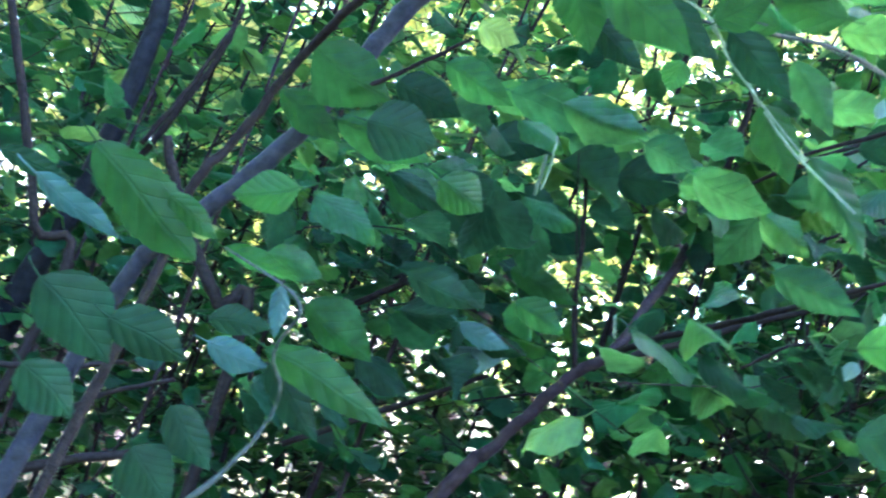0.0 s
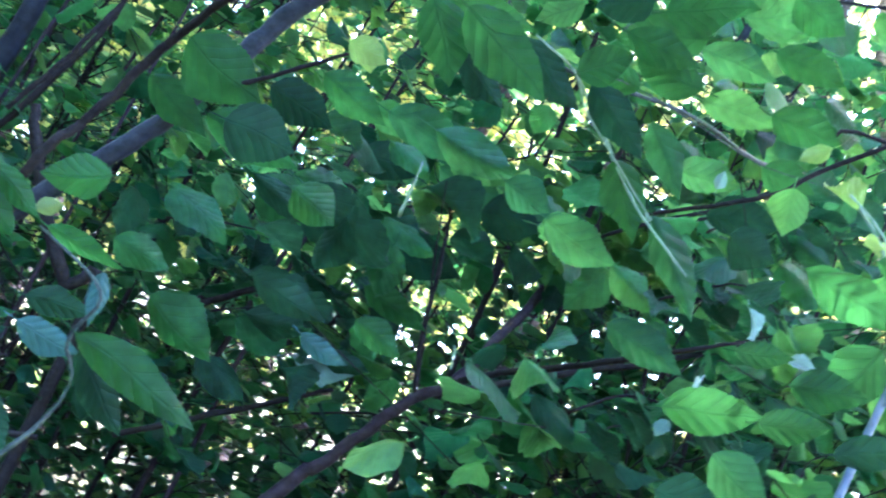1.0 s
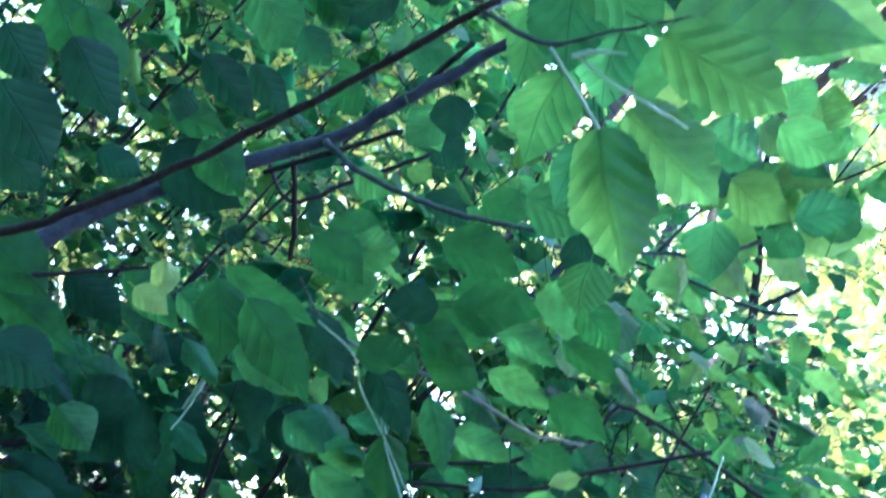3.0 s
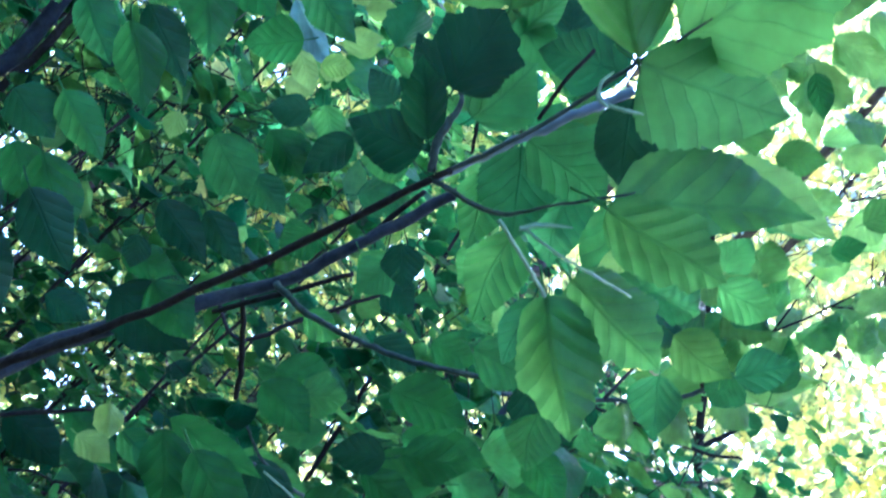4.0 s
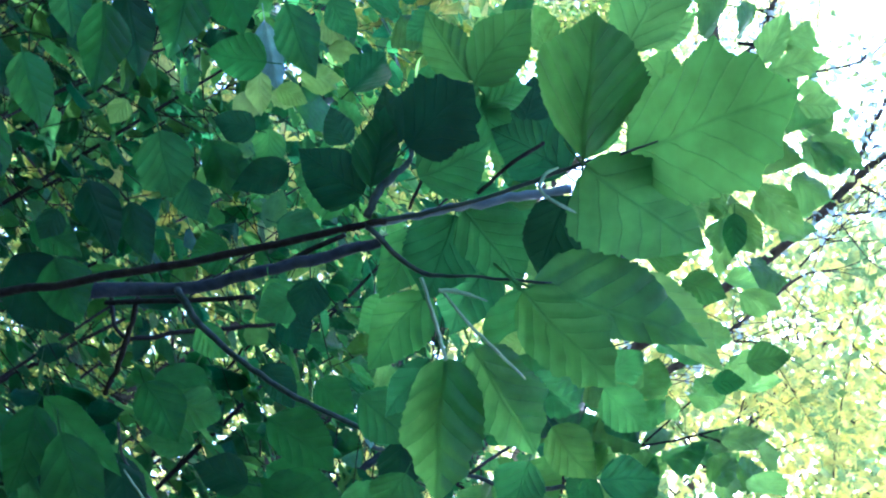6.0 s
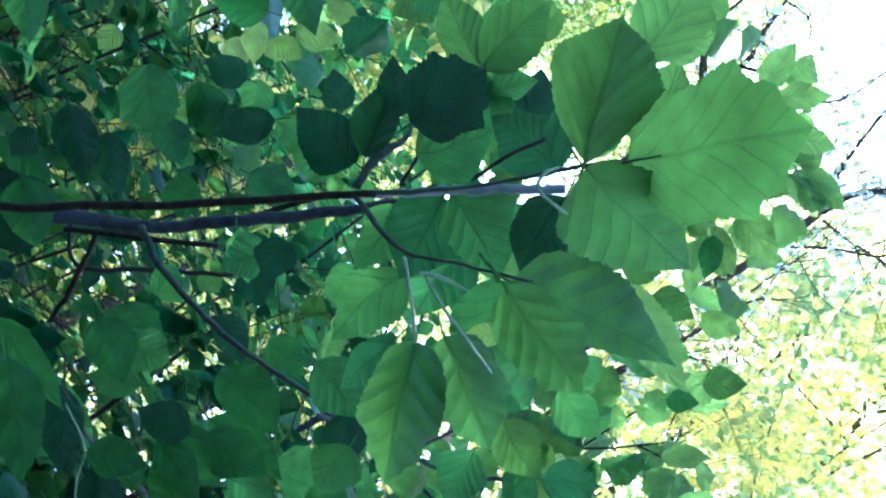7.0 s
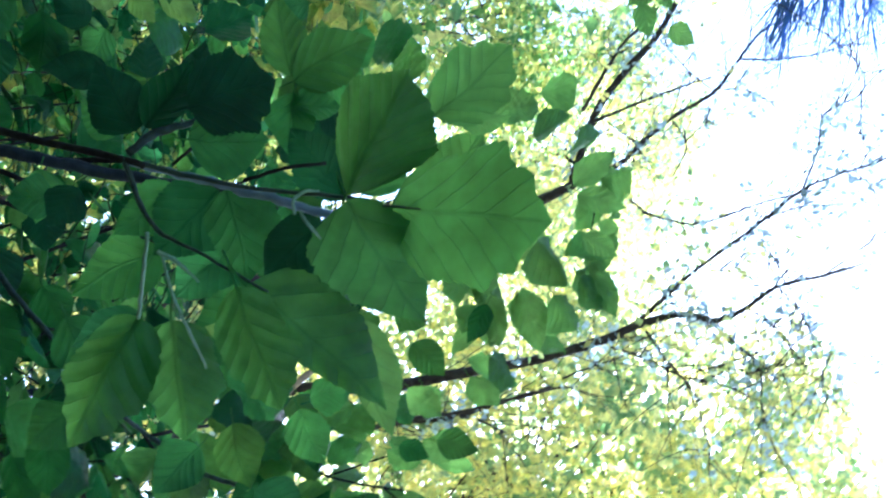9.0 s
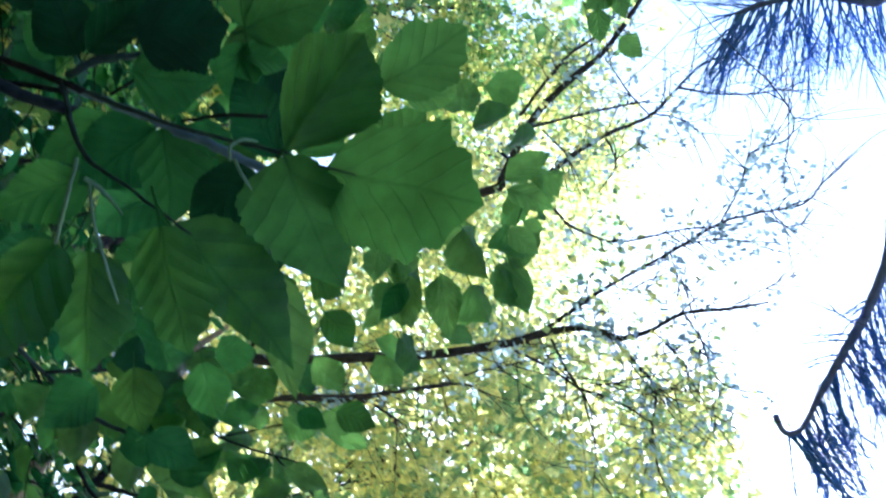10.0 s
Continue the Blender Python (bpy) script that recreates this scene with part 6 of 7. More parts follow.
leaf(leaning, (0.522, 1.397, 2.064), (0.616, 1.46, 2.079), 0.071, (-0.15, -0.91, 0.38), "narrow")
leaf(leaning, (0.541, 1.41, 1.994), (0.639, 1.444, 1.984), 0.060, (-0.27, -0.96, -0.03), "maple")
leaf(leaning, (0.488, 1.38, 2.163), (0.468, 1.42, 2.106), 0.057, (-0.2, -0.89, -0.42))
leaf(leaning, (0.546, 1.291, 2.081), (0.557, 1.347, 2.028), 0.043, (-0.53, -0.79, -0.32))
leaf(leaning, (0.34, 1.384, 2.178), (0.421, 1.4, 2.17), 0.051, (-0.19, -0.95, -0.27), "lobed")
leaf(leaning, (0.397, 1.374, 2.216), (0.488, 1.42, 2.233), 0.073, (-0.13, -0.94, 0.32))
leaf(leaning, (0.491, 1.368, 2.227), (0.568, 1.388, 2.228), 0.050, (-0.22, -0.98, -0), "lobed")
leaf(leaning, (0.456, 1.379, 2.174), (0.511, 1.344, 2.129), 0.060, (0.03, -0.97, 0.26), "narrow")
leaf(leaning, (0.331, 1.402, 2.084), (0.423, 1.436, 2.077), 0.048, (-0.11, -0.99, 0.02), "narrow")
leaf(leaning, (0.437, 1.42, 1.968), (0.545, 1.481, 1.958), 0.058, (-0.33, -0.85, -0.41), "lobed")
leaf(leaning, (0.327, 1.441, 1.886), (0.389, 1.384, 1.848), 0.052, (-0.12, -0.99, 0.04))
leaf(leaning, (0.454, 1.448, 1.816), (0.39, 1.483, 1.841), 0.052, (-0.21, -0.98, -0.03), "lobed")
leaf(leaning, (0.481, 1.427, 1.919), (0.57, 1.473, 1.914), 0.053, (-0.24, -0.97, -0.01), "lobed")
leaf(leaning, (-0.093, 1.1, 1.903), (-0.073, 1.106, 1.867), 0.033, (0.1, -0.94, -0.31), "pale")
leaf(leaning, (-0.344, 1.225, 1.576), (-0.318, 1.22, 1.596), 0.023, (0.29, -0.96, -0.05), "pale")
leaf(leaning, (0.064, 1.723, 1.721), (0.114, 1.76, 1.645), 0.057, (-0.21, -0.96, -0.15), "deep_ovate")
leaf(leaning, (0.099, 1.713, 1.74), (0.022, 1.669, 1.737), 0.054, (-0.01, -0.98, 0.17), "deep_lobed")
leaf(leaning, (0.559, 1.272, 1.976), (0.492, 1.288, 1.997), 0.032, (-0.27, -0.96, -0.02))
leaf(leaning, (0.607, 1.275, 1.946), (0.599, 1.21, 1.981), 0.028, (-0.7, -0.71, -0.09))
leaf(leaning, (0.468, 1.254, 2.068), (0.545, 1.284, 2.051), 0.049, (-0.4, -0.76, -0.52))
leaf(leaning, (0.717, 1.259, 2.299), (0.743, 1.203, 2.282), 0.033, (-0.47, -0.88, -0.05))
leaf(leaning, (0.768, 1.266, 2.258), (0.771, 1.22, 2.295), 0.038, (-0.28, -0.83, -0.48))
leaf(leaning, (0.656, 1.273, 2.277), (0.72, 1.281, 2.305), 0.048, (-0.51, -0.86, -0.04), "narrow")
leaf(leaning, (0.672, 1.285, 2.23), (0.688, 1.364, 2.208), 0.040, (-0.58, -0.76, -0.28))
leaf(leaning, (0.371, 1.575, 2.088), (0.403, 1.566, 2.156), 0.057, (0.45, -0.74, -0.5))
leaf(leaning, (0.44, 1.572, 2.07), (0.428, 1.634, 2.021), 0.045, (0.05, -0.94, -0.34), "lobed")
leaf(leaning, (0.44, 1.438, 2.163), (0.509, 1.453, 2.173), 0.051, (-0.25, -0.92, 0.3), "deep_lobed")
leaf(leaning, (0.566, 1.497, 2.267), (0.659, 1.56, 2.299), 0.045, (-0.32, -0.93, -0.18), "lobed")
leaf(leaning, (0.393, 1.608, 1.972), (0.468, 1.577, 1.98), 0.063, (-0.13, -0.79, -0.61), "lobed")
leaf(leaning, (0.505, 1.578, 2.028), (0.58, 1.542, 2.014), 0.057, (-0.28, -0.94, -0.17))
leaf(leaning, (0.218, 1.423, 1.953), (0.292, 1.46, 1.951), 0.063, (-0.19, -0.64, -0.74))
leaf(leaning, (0.114, 1.571, 1.854), (0.2, 1.619, 1.835), 0.064, (-0.14, -0.91, -0.39), "deep_ovate")
leaf(leaning, (0.202, 1.555, 1.874), (0.285, 1.626, 1.874), 0.065, (-0.02, -0.92, 0.39), "deep_narrow")
leaf(leaning, (-0.032, 1.404, 1.766), (-0.045, 1.45, 1.687), 0.066, (-0.39, -0.92, -0.01), "deep_ovate")
leaf(leaning, (-0.112, 1.229, 1.682), (-0.054, 1.278, 1.664), 0.062, (-0.12, -0.74, -0.66), "deep_ovate")
leaf(leaning, (-0.1, 1.466, 1.593), (-0.021, 1.38, 1.592), 0.055, (0.06, -0.94, -0.33), "deep_ovate")
leaf(leaning, (-0.027, 1.881, 1.585), (0.089, 1.855, 1.626), 0.048, (0.2, -0.82, -0.53), "young")
branch(leaning, "branch", [(-0.119, 1.585, 2.235, 0.0032), (-0.042, 1.539, 2.185, 0.0035), (0.018, 1.506, 2.269, 0.0040), (0.087, 1.467, 2.369, 0.0031)], BARK_DARK)
branch(leaning, "branch", [(0.378, 1.649, 2.015, 0.0033), (0.462, 1.622, 2.069, 0.0033), (0.539, 1.596, 2.126, 0.0028)], BARK_DARK)
branch(leaning, "branch", [(0.507, 1.632, 2.531, 0.0031), (0.619, 1.610, 2.563, 0.0036), (0.741, 1.587, 2.590, 0.0036), (0.806, 1.569, 2.626, 0.0031)], BARK_DARK)
branch(leaning, "branch", [(-0.271, 2.121, 1.582, 0.0075), (-0.221, 2.098, 1.636, 0.0075), (-0.163, 2.073, 1.696, 0.0054)], BARK_DARK)
branch(leaning, "branch", [(-0.084, 2.101, 1.576, 0.0054), (-0.015, 2.068, 1.657, 0.0064), (0.020, 2.047, 1.713, 0.0054)], BARK_DARK)
branch(leaning, "branch", [(0.459, 1.971, 2.475, 0.0071), (0.471, 1.946, 2.553, 0.0083), (0.481, 1.919, 2.634, 0.0071)], BARK_GREY)
leafy_twig(leaning, (-0.441, 1.867, 1.842), (-0.059, 1.730, 1.774), 8, 0.088, ("ovate", "narrow", "light_ovate", "light_narrow", "deep_ovate"), 1)
leafy_twig(leaning, (-0.236, 1.804, 1.839), (0.119, 1.727, 1.789), 8, 0.088, ("ovate", "narrow", "light_ovate", "light_narrow", "deep_ovate"), 2)
leafy_twig(leaning, (-0.166, 1.874, 2.026), (0.173, 1.784, 1.984), 8, 0.085, ("ovate", "narrow", "light_ovate", "light_narrow", "deep_ovate"), 3)
leafy_twig(leaning, (-0.347, 1.957, 1.708), (0.048, 1.893, 1.691), 8, 0.085, ("deep_ovate", "deep_lobed", "deep_narrow", "ovate"), 4)
leafy_twig(leaning, (0.124, 1.913, 1.886), (0.478, 1.759, 1.867), 8, 0.085, ("ovate", "narrow", "light_ovate", "light_narrow", "deep_ovate"), 5)
leafy_twig(leaning, (0.148, 1.862, 2.082), (0.466, 1.728, 2.006), 8, 0.085, ("ovate", "narrow", "light_ovate", "light_narrow", "deep_ovate"), 6)
leafy_twig(leaning, (0.287, 1.772, 1.701), (0.591, 1.595, 1.677), 7, 0.085, ("deep_ovate", "deep_lobed", "deep_narrow", "ovate"), 7)
leafy_twig(leaning, (0.054, 1.801, 1.519), (0.355, 1.719, 1.511), 7, 0.085, ("deep_ovate", "deep_lobed", "deep_narrow", "ovate"), 8)
leafy_twig(leaning, (-0.326, 1.612, 1.429), (-0.118, 1.639, 1.372), 5, 0.085, ("deep_ovate", "deep_lobed", "deep_narrow", "ovate"), 9)
leafy_twig(leaning, (-0.204, 1.987, 1.589), (0.128, 1.945, 1.617), 6, 0.085, ("ovate", "narrow", "light_ovate", "light_narrow", "deep_ovate"), 12)
leafy_twig(leaning, (0.313, 1.801, 2.050), (0.577, 1.637, 2.019), 6, 0.085, ("ovate", "narrow", "light_ovate", "light_narrow", "deep_ovate"), 13)
branch(leaning, "twig", [(0.173, 1.611, 1.619, 0.0018), (0.141, 1.585, 1.705, 0.0016), (0.102, 1.552, 1.805, 0.0014), (0.066, 1.511, 1.903, 0.0009)], BARK_DARK)
branch(leaning, "branch", [(0.227, 1.602, 1.655, 0.0055), (0.257, 1.473, 1.680, 0.0050), (0.331, 1.246, 1.724, 0.0040), (0.375, 1.143, 1.755, 0.0030), (0.428, 1.095, 1.792, 0.0018)], BARK_DARK)
branch(leaning, "branch", [(0.265, 1.121, 1.870, 0.0010), (0.283, 1.094, 1.877, 0.0022), (0.366, 1.024, 1.927, 0.0026), (0.396, 0.999, 1.967, 0.0026), (0.479, 0.925, 2.053, 0.0022)], BARK_DARK)
hanging = plant("sapling", "sapling with drooping compound leaves on pale stalks", "sapling", (1.9, 1.1, 0))
branch(hanging, "stem", [(1.900, 1.100, -0.050, 0.0120), (1.800, 1.120, 1.200, 0.0100), (1.200, 1.200, 2.050, 0.0050), (0.578, 1.310, 2.187, 0.0031), (0.509, 1.339, 2.108, 0.0031), (0.437, 1.377, 2.029, 0.0032), (0.364, 1.402, 1.972, 0.0032), (0.318, 1.431, 1.937, 0.0028), (0.300, 1.536, 1.925, 0.0026)], BARK_DARK)
branch(hanging, "shoot", [(0.509, 1.339, 2.106, 0.0027), (0.390, 1.206, 2.031, 0.0024), (0.274, 1.068, 1.982, 0.0022), (0.194, 1.025, 1.957, 0.0021), (0.122, 0.983, 1.927, 0.0020), (0.074, 0.938, 1.911, 0.0019), (0.025, 0.911, 1.901, 0.0018), (-0.025, 0.895, 1.891, 0.0015)], GREEN_TWIG)
branch(hanging, "rachis", [(0.122, 0.983, 1.927, 0.0020), (0.165, 1.015, 1.909, 0.0017), (0.206, 1.039, 1.883, 0.0018), (0.265, 1.043, 1.847, 0.0015)], PALE_STALK)
grown(hanging, (0.003, 0.786, 1.853), (0.095, 0.799, 1.817), 0.048, (-0.01, -0.93, -0.36), "acute", "even", 0.28, 0.85, 0.0054, 0.1)
grown(hanging, (-0.026, 0.804, 1.856), (0.02, 0.827, 1.8), 0.044, (0.05, -0.94, -0.34), "ovate", "even", 0.3, 1, 0.0054, 0.1)
grown(hanging, (-0.028, 0.84, 1.873), (0.064, 0.821, 1.875), 0.034, (-0.14, -0.71, -0.69), "acute", "even", 0.4, 1, 0.0045, 0.1)
grown(hanging, (0.06, 0.916, 1.907), (0.123, 0.926, 1.871), 0.035, (-0.05, -0.93, -0.36), "acute", "deep", 0.4, 1, 0.0045, 0.1)
grown(hanging, (0.013, 0.929, 1.871), (0.072, 0.939, 1.844), 0.033, (-0.00, -0.94, -0.33), "acute", "deep", 0.4, 1, 0.0045, 0.1)
grown(hanging, (0.117, 0.916, 1.9), (0.157, 0.896, 1.936), 0.039, (-0.09, -0.92, -0.39), "acute", "even", 0.3, 1, 0.0045, 0.1)
grown(hanging, (0.138, 0.962, 1.916), (0.219, 0.976, 1.876), 0.042, (-0.03, -0.92, -0.40), "acute", "deep", 0.45, 1, 0.0054, 0.1)
grown(hanging, (0.2, 1.021, 1.88), (0.256, 1.031, 1.815), 0.047, (-0.17, -0.94, -0.29), "acute", "even", 0.35, 1, 0.0054, 0.1)
grown(hanging, (0.261, 1.021, 1.845), (0.344, 1.021, 1.765), 0.039, (-0.24, -0.94, -0.25), "acute", "green", 0.75, 1.2, 0.0099, 0.25)
grown(hanging, (0.223, 1.046, 1.946), (0.29, 1.065, 1.888), 0.038, (-0.10, -0.91, -0.41), "acute", "green", 0.4, 1, 0.0045, 0.1)
grown(hanging, (0.178, 1.145, 1.825), (0.272, 1.134, 1.81), 0.058, (-0.19, -0.81, -0.56), "ovate", "green", 0.4, 1, 0.0045, 0.1)
grown(hanging, (-0.107, 1.565, 1.77), (0.051, 1.574, 1.76), 0.089, (0.02, -0.92, -0.40), "ovate", "deep", 0.3, 1, 0.0045, 0.1)
grown(hanging, (-0.06, 1.528, 1.961), (0.101, 1.533, 1.949), 0.073, (-0.01, -0.81, -0.58), "acute", "green", 0.4, 1, 0.0045, 0.1)
grown(hanging, (0.048, 1.56, 1.931), (0.189, 1.564, 1.886), 0.076, (-0.15, -0.83, -0.54), "acute", "green", 0.4, 1, 0.0045, 0.1)
grown(hanging, (-0.084, 0.935, 1.831), (-0.044, 0.94, 1.83), 0.029, (0.11, -0.95, -0.30), "acute", "pale", 0.25, 1, 0.0045, 0.1)
grown(hanging, (0.281, 1.096, 1.739), (0.375, 1.074, 1.721), 0.046, (-0.27, -0.90, -0.34), "acute", "green", 0.55, 1, 0.009, 0.1)
grown(hanging, (0.144, 0.849, 1.968), (0.099, 0.865, 1.943), 0.040, (-0.08, -0.89, -0.44), "acute", "deep", 0.3, 1, 0.0036, 0.1)
grown(hanging, (0.145, 0.937, 1.971), (0.223, 0.927, 1.968), 0.037, (-0.13, -0.81, -0.57), "acute", "even", 0.35, 1, 0.0045, 0.1)
grown(hanging, (0.162, 0.961, 2.032), (0.253, 0.932, 2.056), 0.055, (-0.09, -0.79, -0.61), "acute", "even", 0.3, 1, 0.0045, 0.1)
grown(hanging, (0.256, 1.141, 2.095), (0.35, 1.121, 2.092), 0.044, (-0.19, -0.79, -0.59), "acute", "green", 0.4, 1, 0.0045, 0.1)
grown(hanging, (0.33, 1.112, 2.12), (0.417, 1.09, 2.111), 0.044, (-0.25, -0.76, -0.60), "acute", "even", 0.4, 1, 0.0045, 0.1)
grown(hanging, (0.286, 1.158, 2.046), (0.378, 1.134, 2.049), 0.044, (-0.20, -0.81, -0.55), "acute", "green", 0.4, 1, 0.0045, 0.1)
grown(hanging, (0.362, 1.133, 2.058), (0.449, 1.109, 2.052), 0.050, (-0.27, -0.79, -0.56), "acute", "even", 0.4, 1, 0.0045, 0.1)
grown(hanging, (0.298, 1.188, 1.965), (0.375, 1.165, 1.975), 0.044, (-0.19, -0.85, -0.50), "ovate", "green", 0.4, 1, 0.0045, 0.1)
grown(hanging, (-0.094, 1.28, 1.626), (0.01, 1.287, 1.616), 0.044, (0.05, -0.97, -0.24), "acute", "deep", 0.4, 1, 0.0045, 0.1)
grown(hanging, (0.03, 1.58, 1.716), (0.144, 1.579, 1.696), 0.047, (-0.06, -0.96, -0.28), "acute", "even", 0.45, 1, 0.0045, 0.1)
grown(hanging, (0.04, 1.187, 1.629), (0.106, 1.186, 1.61), 0.037, (-0.07, -0.97, -0.24), "acute", "even", 0.35, 1, 0.0045, 0.1)
grown(hanging, (-0.011, 1.288, 1.592), (0.058, 1.29, 1.582), 0.028, (-0.01, -0.98, -0.22), "ovate", "sheen", 0.3, 1, 0.0045, 0.1)
grown(hanging, (0.024, 1.617, 1.806), (0.159, 1.614, 1.799), 0.076, (-0.04, -0.94, -0.34), "acute", "deep", 0.35, 1, 0.0045, 0.1)
grown(hanging, (0.048, 1.113, 1.951), (0.156, 1.107, 1.952), 0.043, (-0.04, -0.76, -0.65), "acute", "green", 0.4, 1, 0.0045, 0.1)
grown(hanging, (0.126, 1.163, 1.952), (0.125, 1.176, 1.916), 0.035, (-0.07, -0.94, -0.33), "acute", "even", 0.35, 1, 0.0045, 0.1)
grown(hanging, (-0.088, 1.575, 1.969), (-0.002, 1.583, 1.959), 0.054, (0.03, -0.90, -0.43), "acute", "green", 0.4, 1, 0.0045, 0.1)
grown(hanging, (0.126, 1.242, 1.869), (0.194, 1.239, 1.859), 0.050, (-0.11, -0.90, -0.42), "acute", "green", 0.4, 1, 0.0045, 0.1)
grown(hanging, (0.367, 1.232, 1.947), (0.451, 1.201, 1.964), 0.052, (-0.22, -0.85, -0.47), "ovate", "deep", 0.35, 1, 0.0045, 0.1)
grown(hanging, (0.383, 1.152, 2.003), (0.447, 1.134, 1.996), 0.045, (-0.28, -0.81, -0.52), "acute", "even", 0.35, 1, 0.0045, 0.1)
grown(hanging, (0.048, 0.944, 1.911), (0.142, 0.97, 1.888), 0.044, (0.16, -0.92, -0.36), "acute", "deep", 0.45, 1, 0.0054, 0.1)
grown(hanging, (0.183, 0.961, 1.935), (0.117, 0.965, 1.939), 0.034, (-0.08, -0.94, -0.34), "acute", "even", 0.35, 1, 0.0045, 0.1)
grown(hanging, (0.169, 0.934, 2.006), (0.235, 0.909, 2.039), 0.052, (-0.13, -0.90, -0.42), "acute", "even", 0.3, 1, 0.0045, 0.1)
grown(hanging, (0.236, 0.944, 1.958), (0.156, 0.951, 1.97), 0.043, (-0.13, -0.92, -0.37), "ovate", "even", 0.3, 1, 0.0045, 0.1)
grown(hanging, (0.015, 0.901, 1.966), (0.081, 0.906, 1.957), 0.048, (0.02, -0.92, -0.38), "ovate", "even", 0.3, 1, 0.0045, 0.1)
grown(hanging, (0.113, 0.872, 2.029), (0.194, 0.856, 2.044), 0.054, (-0.09, -0.88, -0.46), "ovate", "even", 0.3, 1, 0.0045, 0.1)
grown(hanging, (0.095, 0.949, 1.984), (0.06, 0.963, 1.949), 0.034, (-0.01, -0.93, -0.37), "ovate", "green", 0.3, 1, 0.0045, 0.1)
grown(hanging, (0.29, 0.974, 2.113), (0.351, 0.968, 2.095), 0.049, (-0.22, -0.86, -0.46), "ovate", "even", 0.3, 1, 0.0045, 0.1)
grown(hanging, (0.345, 1.522, 1.9), (0.311, 1.543, 1.817), 0.069, (-0.17, -0.97, -0.17), "ovate", "green", 0.3, 1, 0.0045, 0.1)
grown(hanging, (0.135, 1.547, 1.894), (0.23, 1.538, 1.906), 0.077, (-0.07, -0.98, -0.20), "ovate", "deep", 0.3, 1, 0.0045, 0.1)
grown(hanging, (0.044, 1.533, 1.964), (0.158, 1.534, 1.95), 0.077, (-0.02, -0.97, -0.24), "acute", "green", 0.35, 1, 0.0045, 0.1)
grown(hanging, (-0.073, 1.545, 1.883), (0.04, 1.545, 1.911), 0.060, (0.05, -0.98, -0.20), "acute", "deep", 0.35, 1, 0.0045, 0.1)
grown(hanging, (0.224, 0.967, 2.02), (0.141, 0.993, 1.985), 0.053, (-0.16, -0.94, -0.31), "ovate", "even", 0.3, 1, 0.0045, 0.1)
grown(hanging, (0.101, 0.802, 2.179), (0.098, 0.825, 2.139), 0.048, (-0.09, -0.87, -0.49), "acute", "green", 0.3, 1, 0.0045, 0.1)
grown(hanging, (0.022, 1.088, 2.042), (0.098, 1.076, 2.067), 0.058, (-0.04, -0.95, -0.32), "ovate", "even", 0.3, 1, 0.0045, 0.1)
grown(hanging, (-0.046, 1.032, 2.18), (-0.06, 1.049, 2.14), 0.052, (0.05, -0.91, -0.41), "ovate", "even", 0.3, 1, 0.0045, 0.1)
grown(hanging, (0.043, 0.931, 2.159), (0.034, 0.951, 2.119), 0.047, (-0.03, -0.90, -0.43), "ovate", "green", 0.3, 1, 0.0045, 0.1)
branch(hanging, "rachis", [(0.065, 0.867, 1.894, 0.0007), (0.113, 0.915, 1.901, 0.0010), (0.143, 0.951, 1.887, 0.0009), (0.198, 1.002, 1.873, 0.0009), (0.251, 1.022, 1.848, 0.0008), (0.266, 1.021, 1.842, 0.0005)], PALE_STALK)
branch(hanging, "rachis", [(0.113, 0.915, 1.901, 0.0009), (0.154, 0.945, 1.926, 0.0008), (0.204, 0.994, 1.949, 0.0008), (0.275, 1.031, 1.960, 0.0007), (0.350, 1.064, 1.968, 0.0007), (0.412, 1.043, 1.970, 0.0005)], GREEN_TWIG)
branch(hanging, "petiole", [(0.027, 1.267, 1.777, 0.0012), (0.028, 1.261, 1.806, 0.0014), (0.024, 1.251, 1.844, 0.0010)], PALE_STALK)
branch(hanging, "petiole", [(0.172, 1.280, 1.636, 0.0010), (0.163, 1.278, 1.664, 0.0009)], PALE_STALK)
branch(hanging, "rachis", [(0.030, 0.897, 1.923, 0.0014), (0.063, 0.942, 1.919, 0.0014), (0.118, 0.971, 1.922, 0.0014), (0.155, 0.977, 1.927, 0.0012), (0.189, 0.981, 1.937, 0.0009)], GREEN_TWIG)
branch(hanging, "petiole", [(0.203, 1.011, 1.871, 0.0009), (0.241, 1.013, 1.843, 0.0013), (0.273, 0.992, 1.817, 0.0012), (0.307, 0.979, 1.794, 0.0008)], PALE_STALK)
lowright = plant("sapling", "young pale-stemmed sapling with bright green leaves", "sapling", (0.5, 0.98, 0))
branch(lowright, "stem", [(0.500, 0.980, 0.000, 0.0090), (0.480, 0.950, 0.900, 0.0080), (0.495, 0.897, 1.735, 0.0036), (0.489, 0.878, 1.775, 0.0036), (0.472, 0.853, 1.843, 0.0033), (0.460, 0.837, 1.917, 0.0031), (0.444, 0.824, 1.976, 0.0023)], BLUE_STALK)
branch(lowright, "stem", [(0.495, 0.894, 1.748, 0.0026), (0.507, 0.876, 1.775, 0.0026), (0.507, 0.858, 1.809, 0.0020)], BLUE_STALK)
branch(lowright, "stalk", [(0.480, 0.861, 1.806, 0.0020), (0.462, 0.852, 1.810, 0.0020), (0.422, 0.846, 1.856, 0.0018), (0.385, 0.852, 1.889, 0.0013)], PALE_STALK)
branch(lowright, "stalk", [(0.502, 0.847, 1.857, 0.0010), (0.526, 0.838, 1.879, 0.0013), (0.570, 0.834, 1.920, 0.0013)], PALE_STALK)
leaf(lowright, (0.423, 0.855, 1.859), (0.436, 0.853, 1.904), 0.026, (-0.72, -0.68, -0.16), "pale")
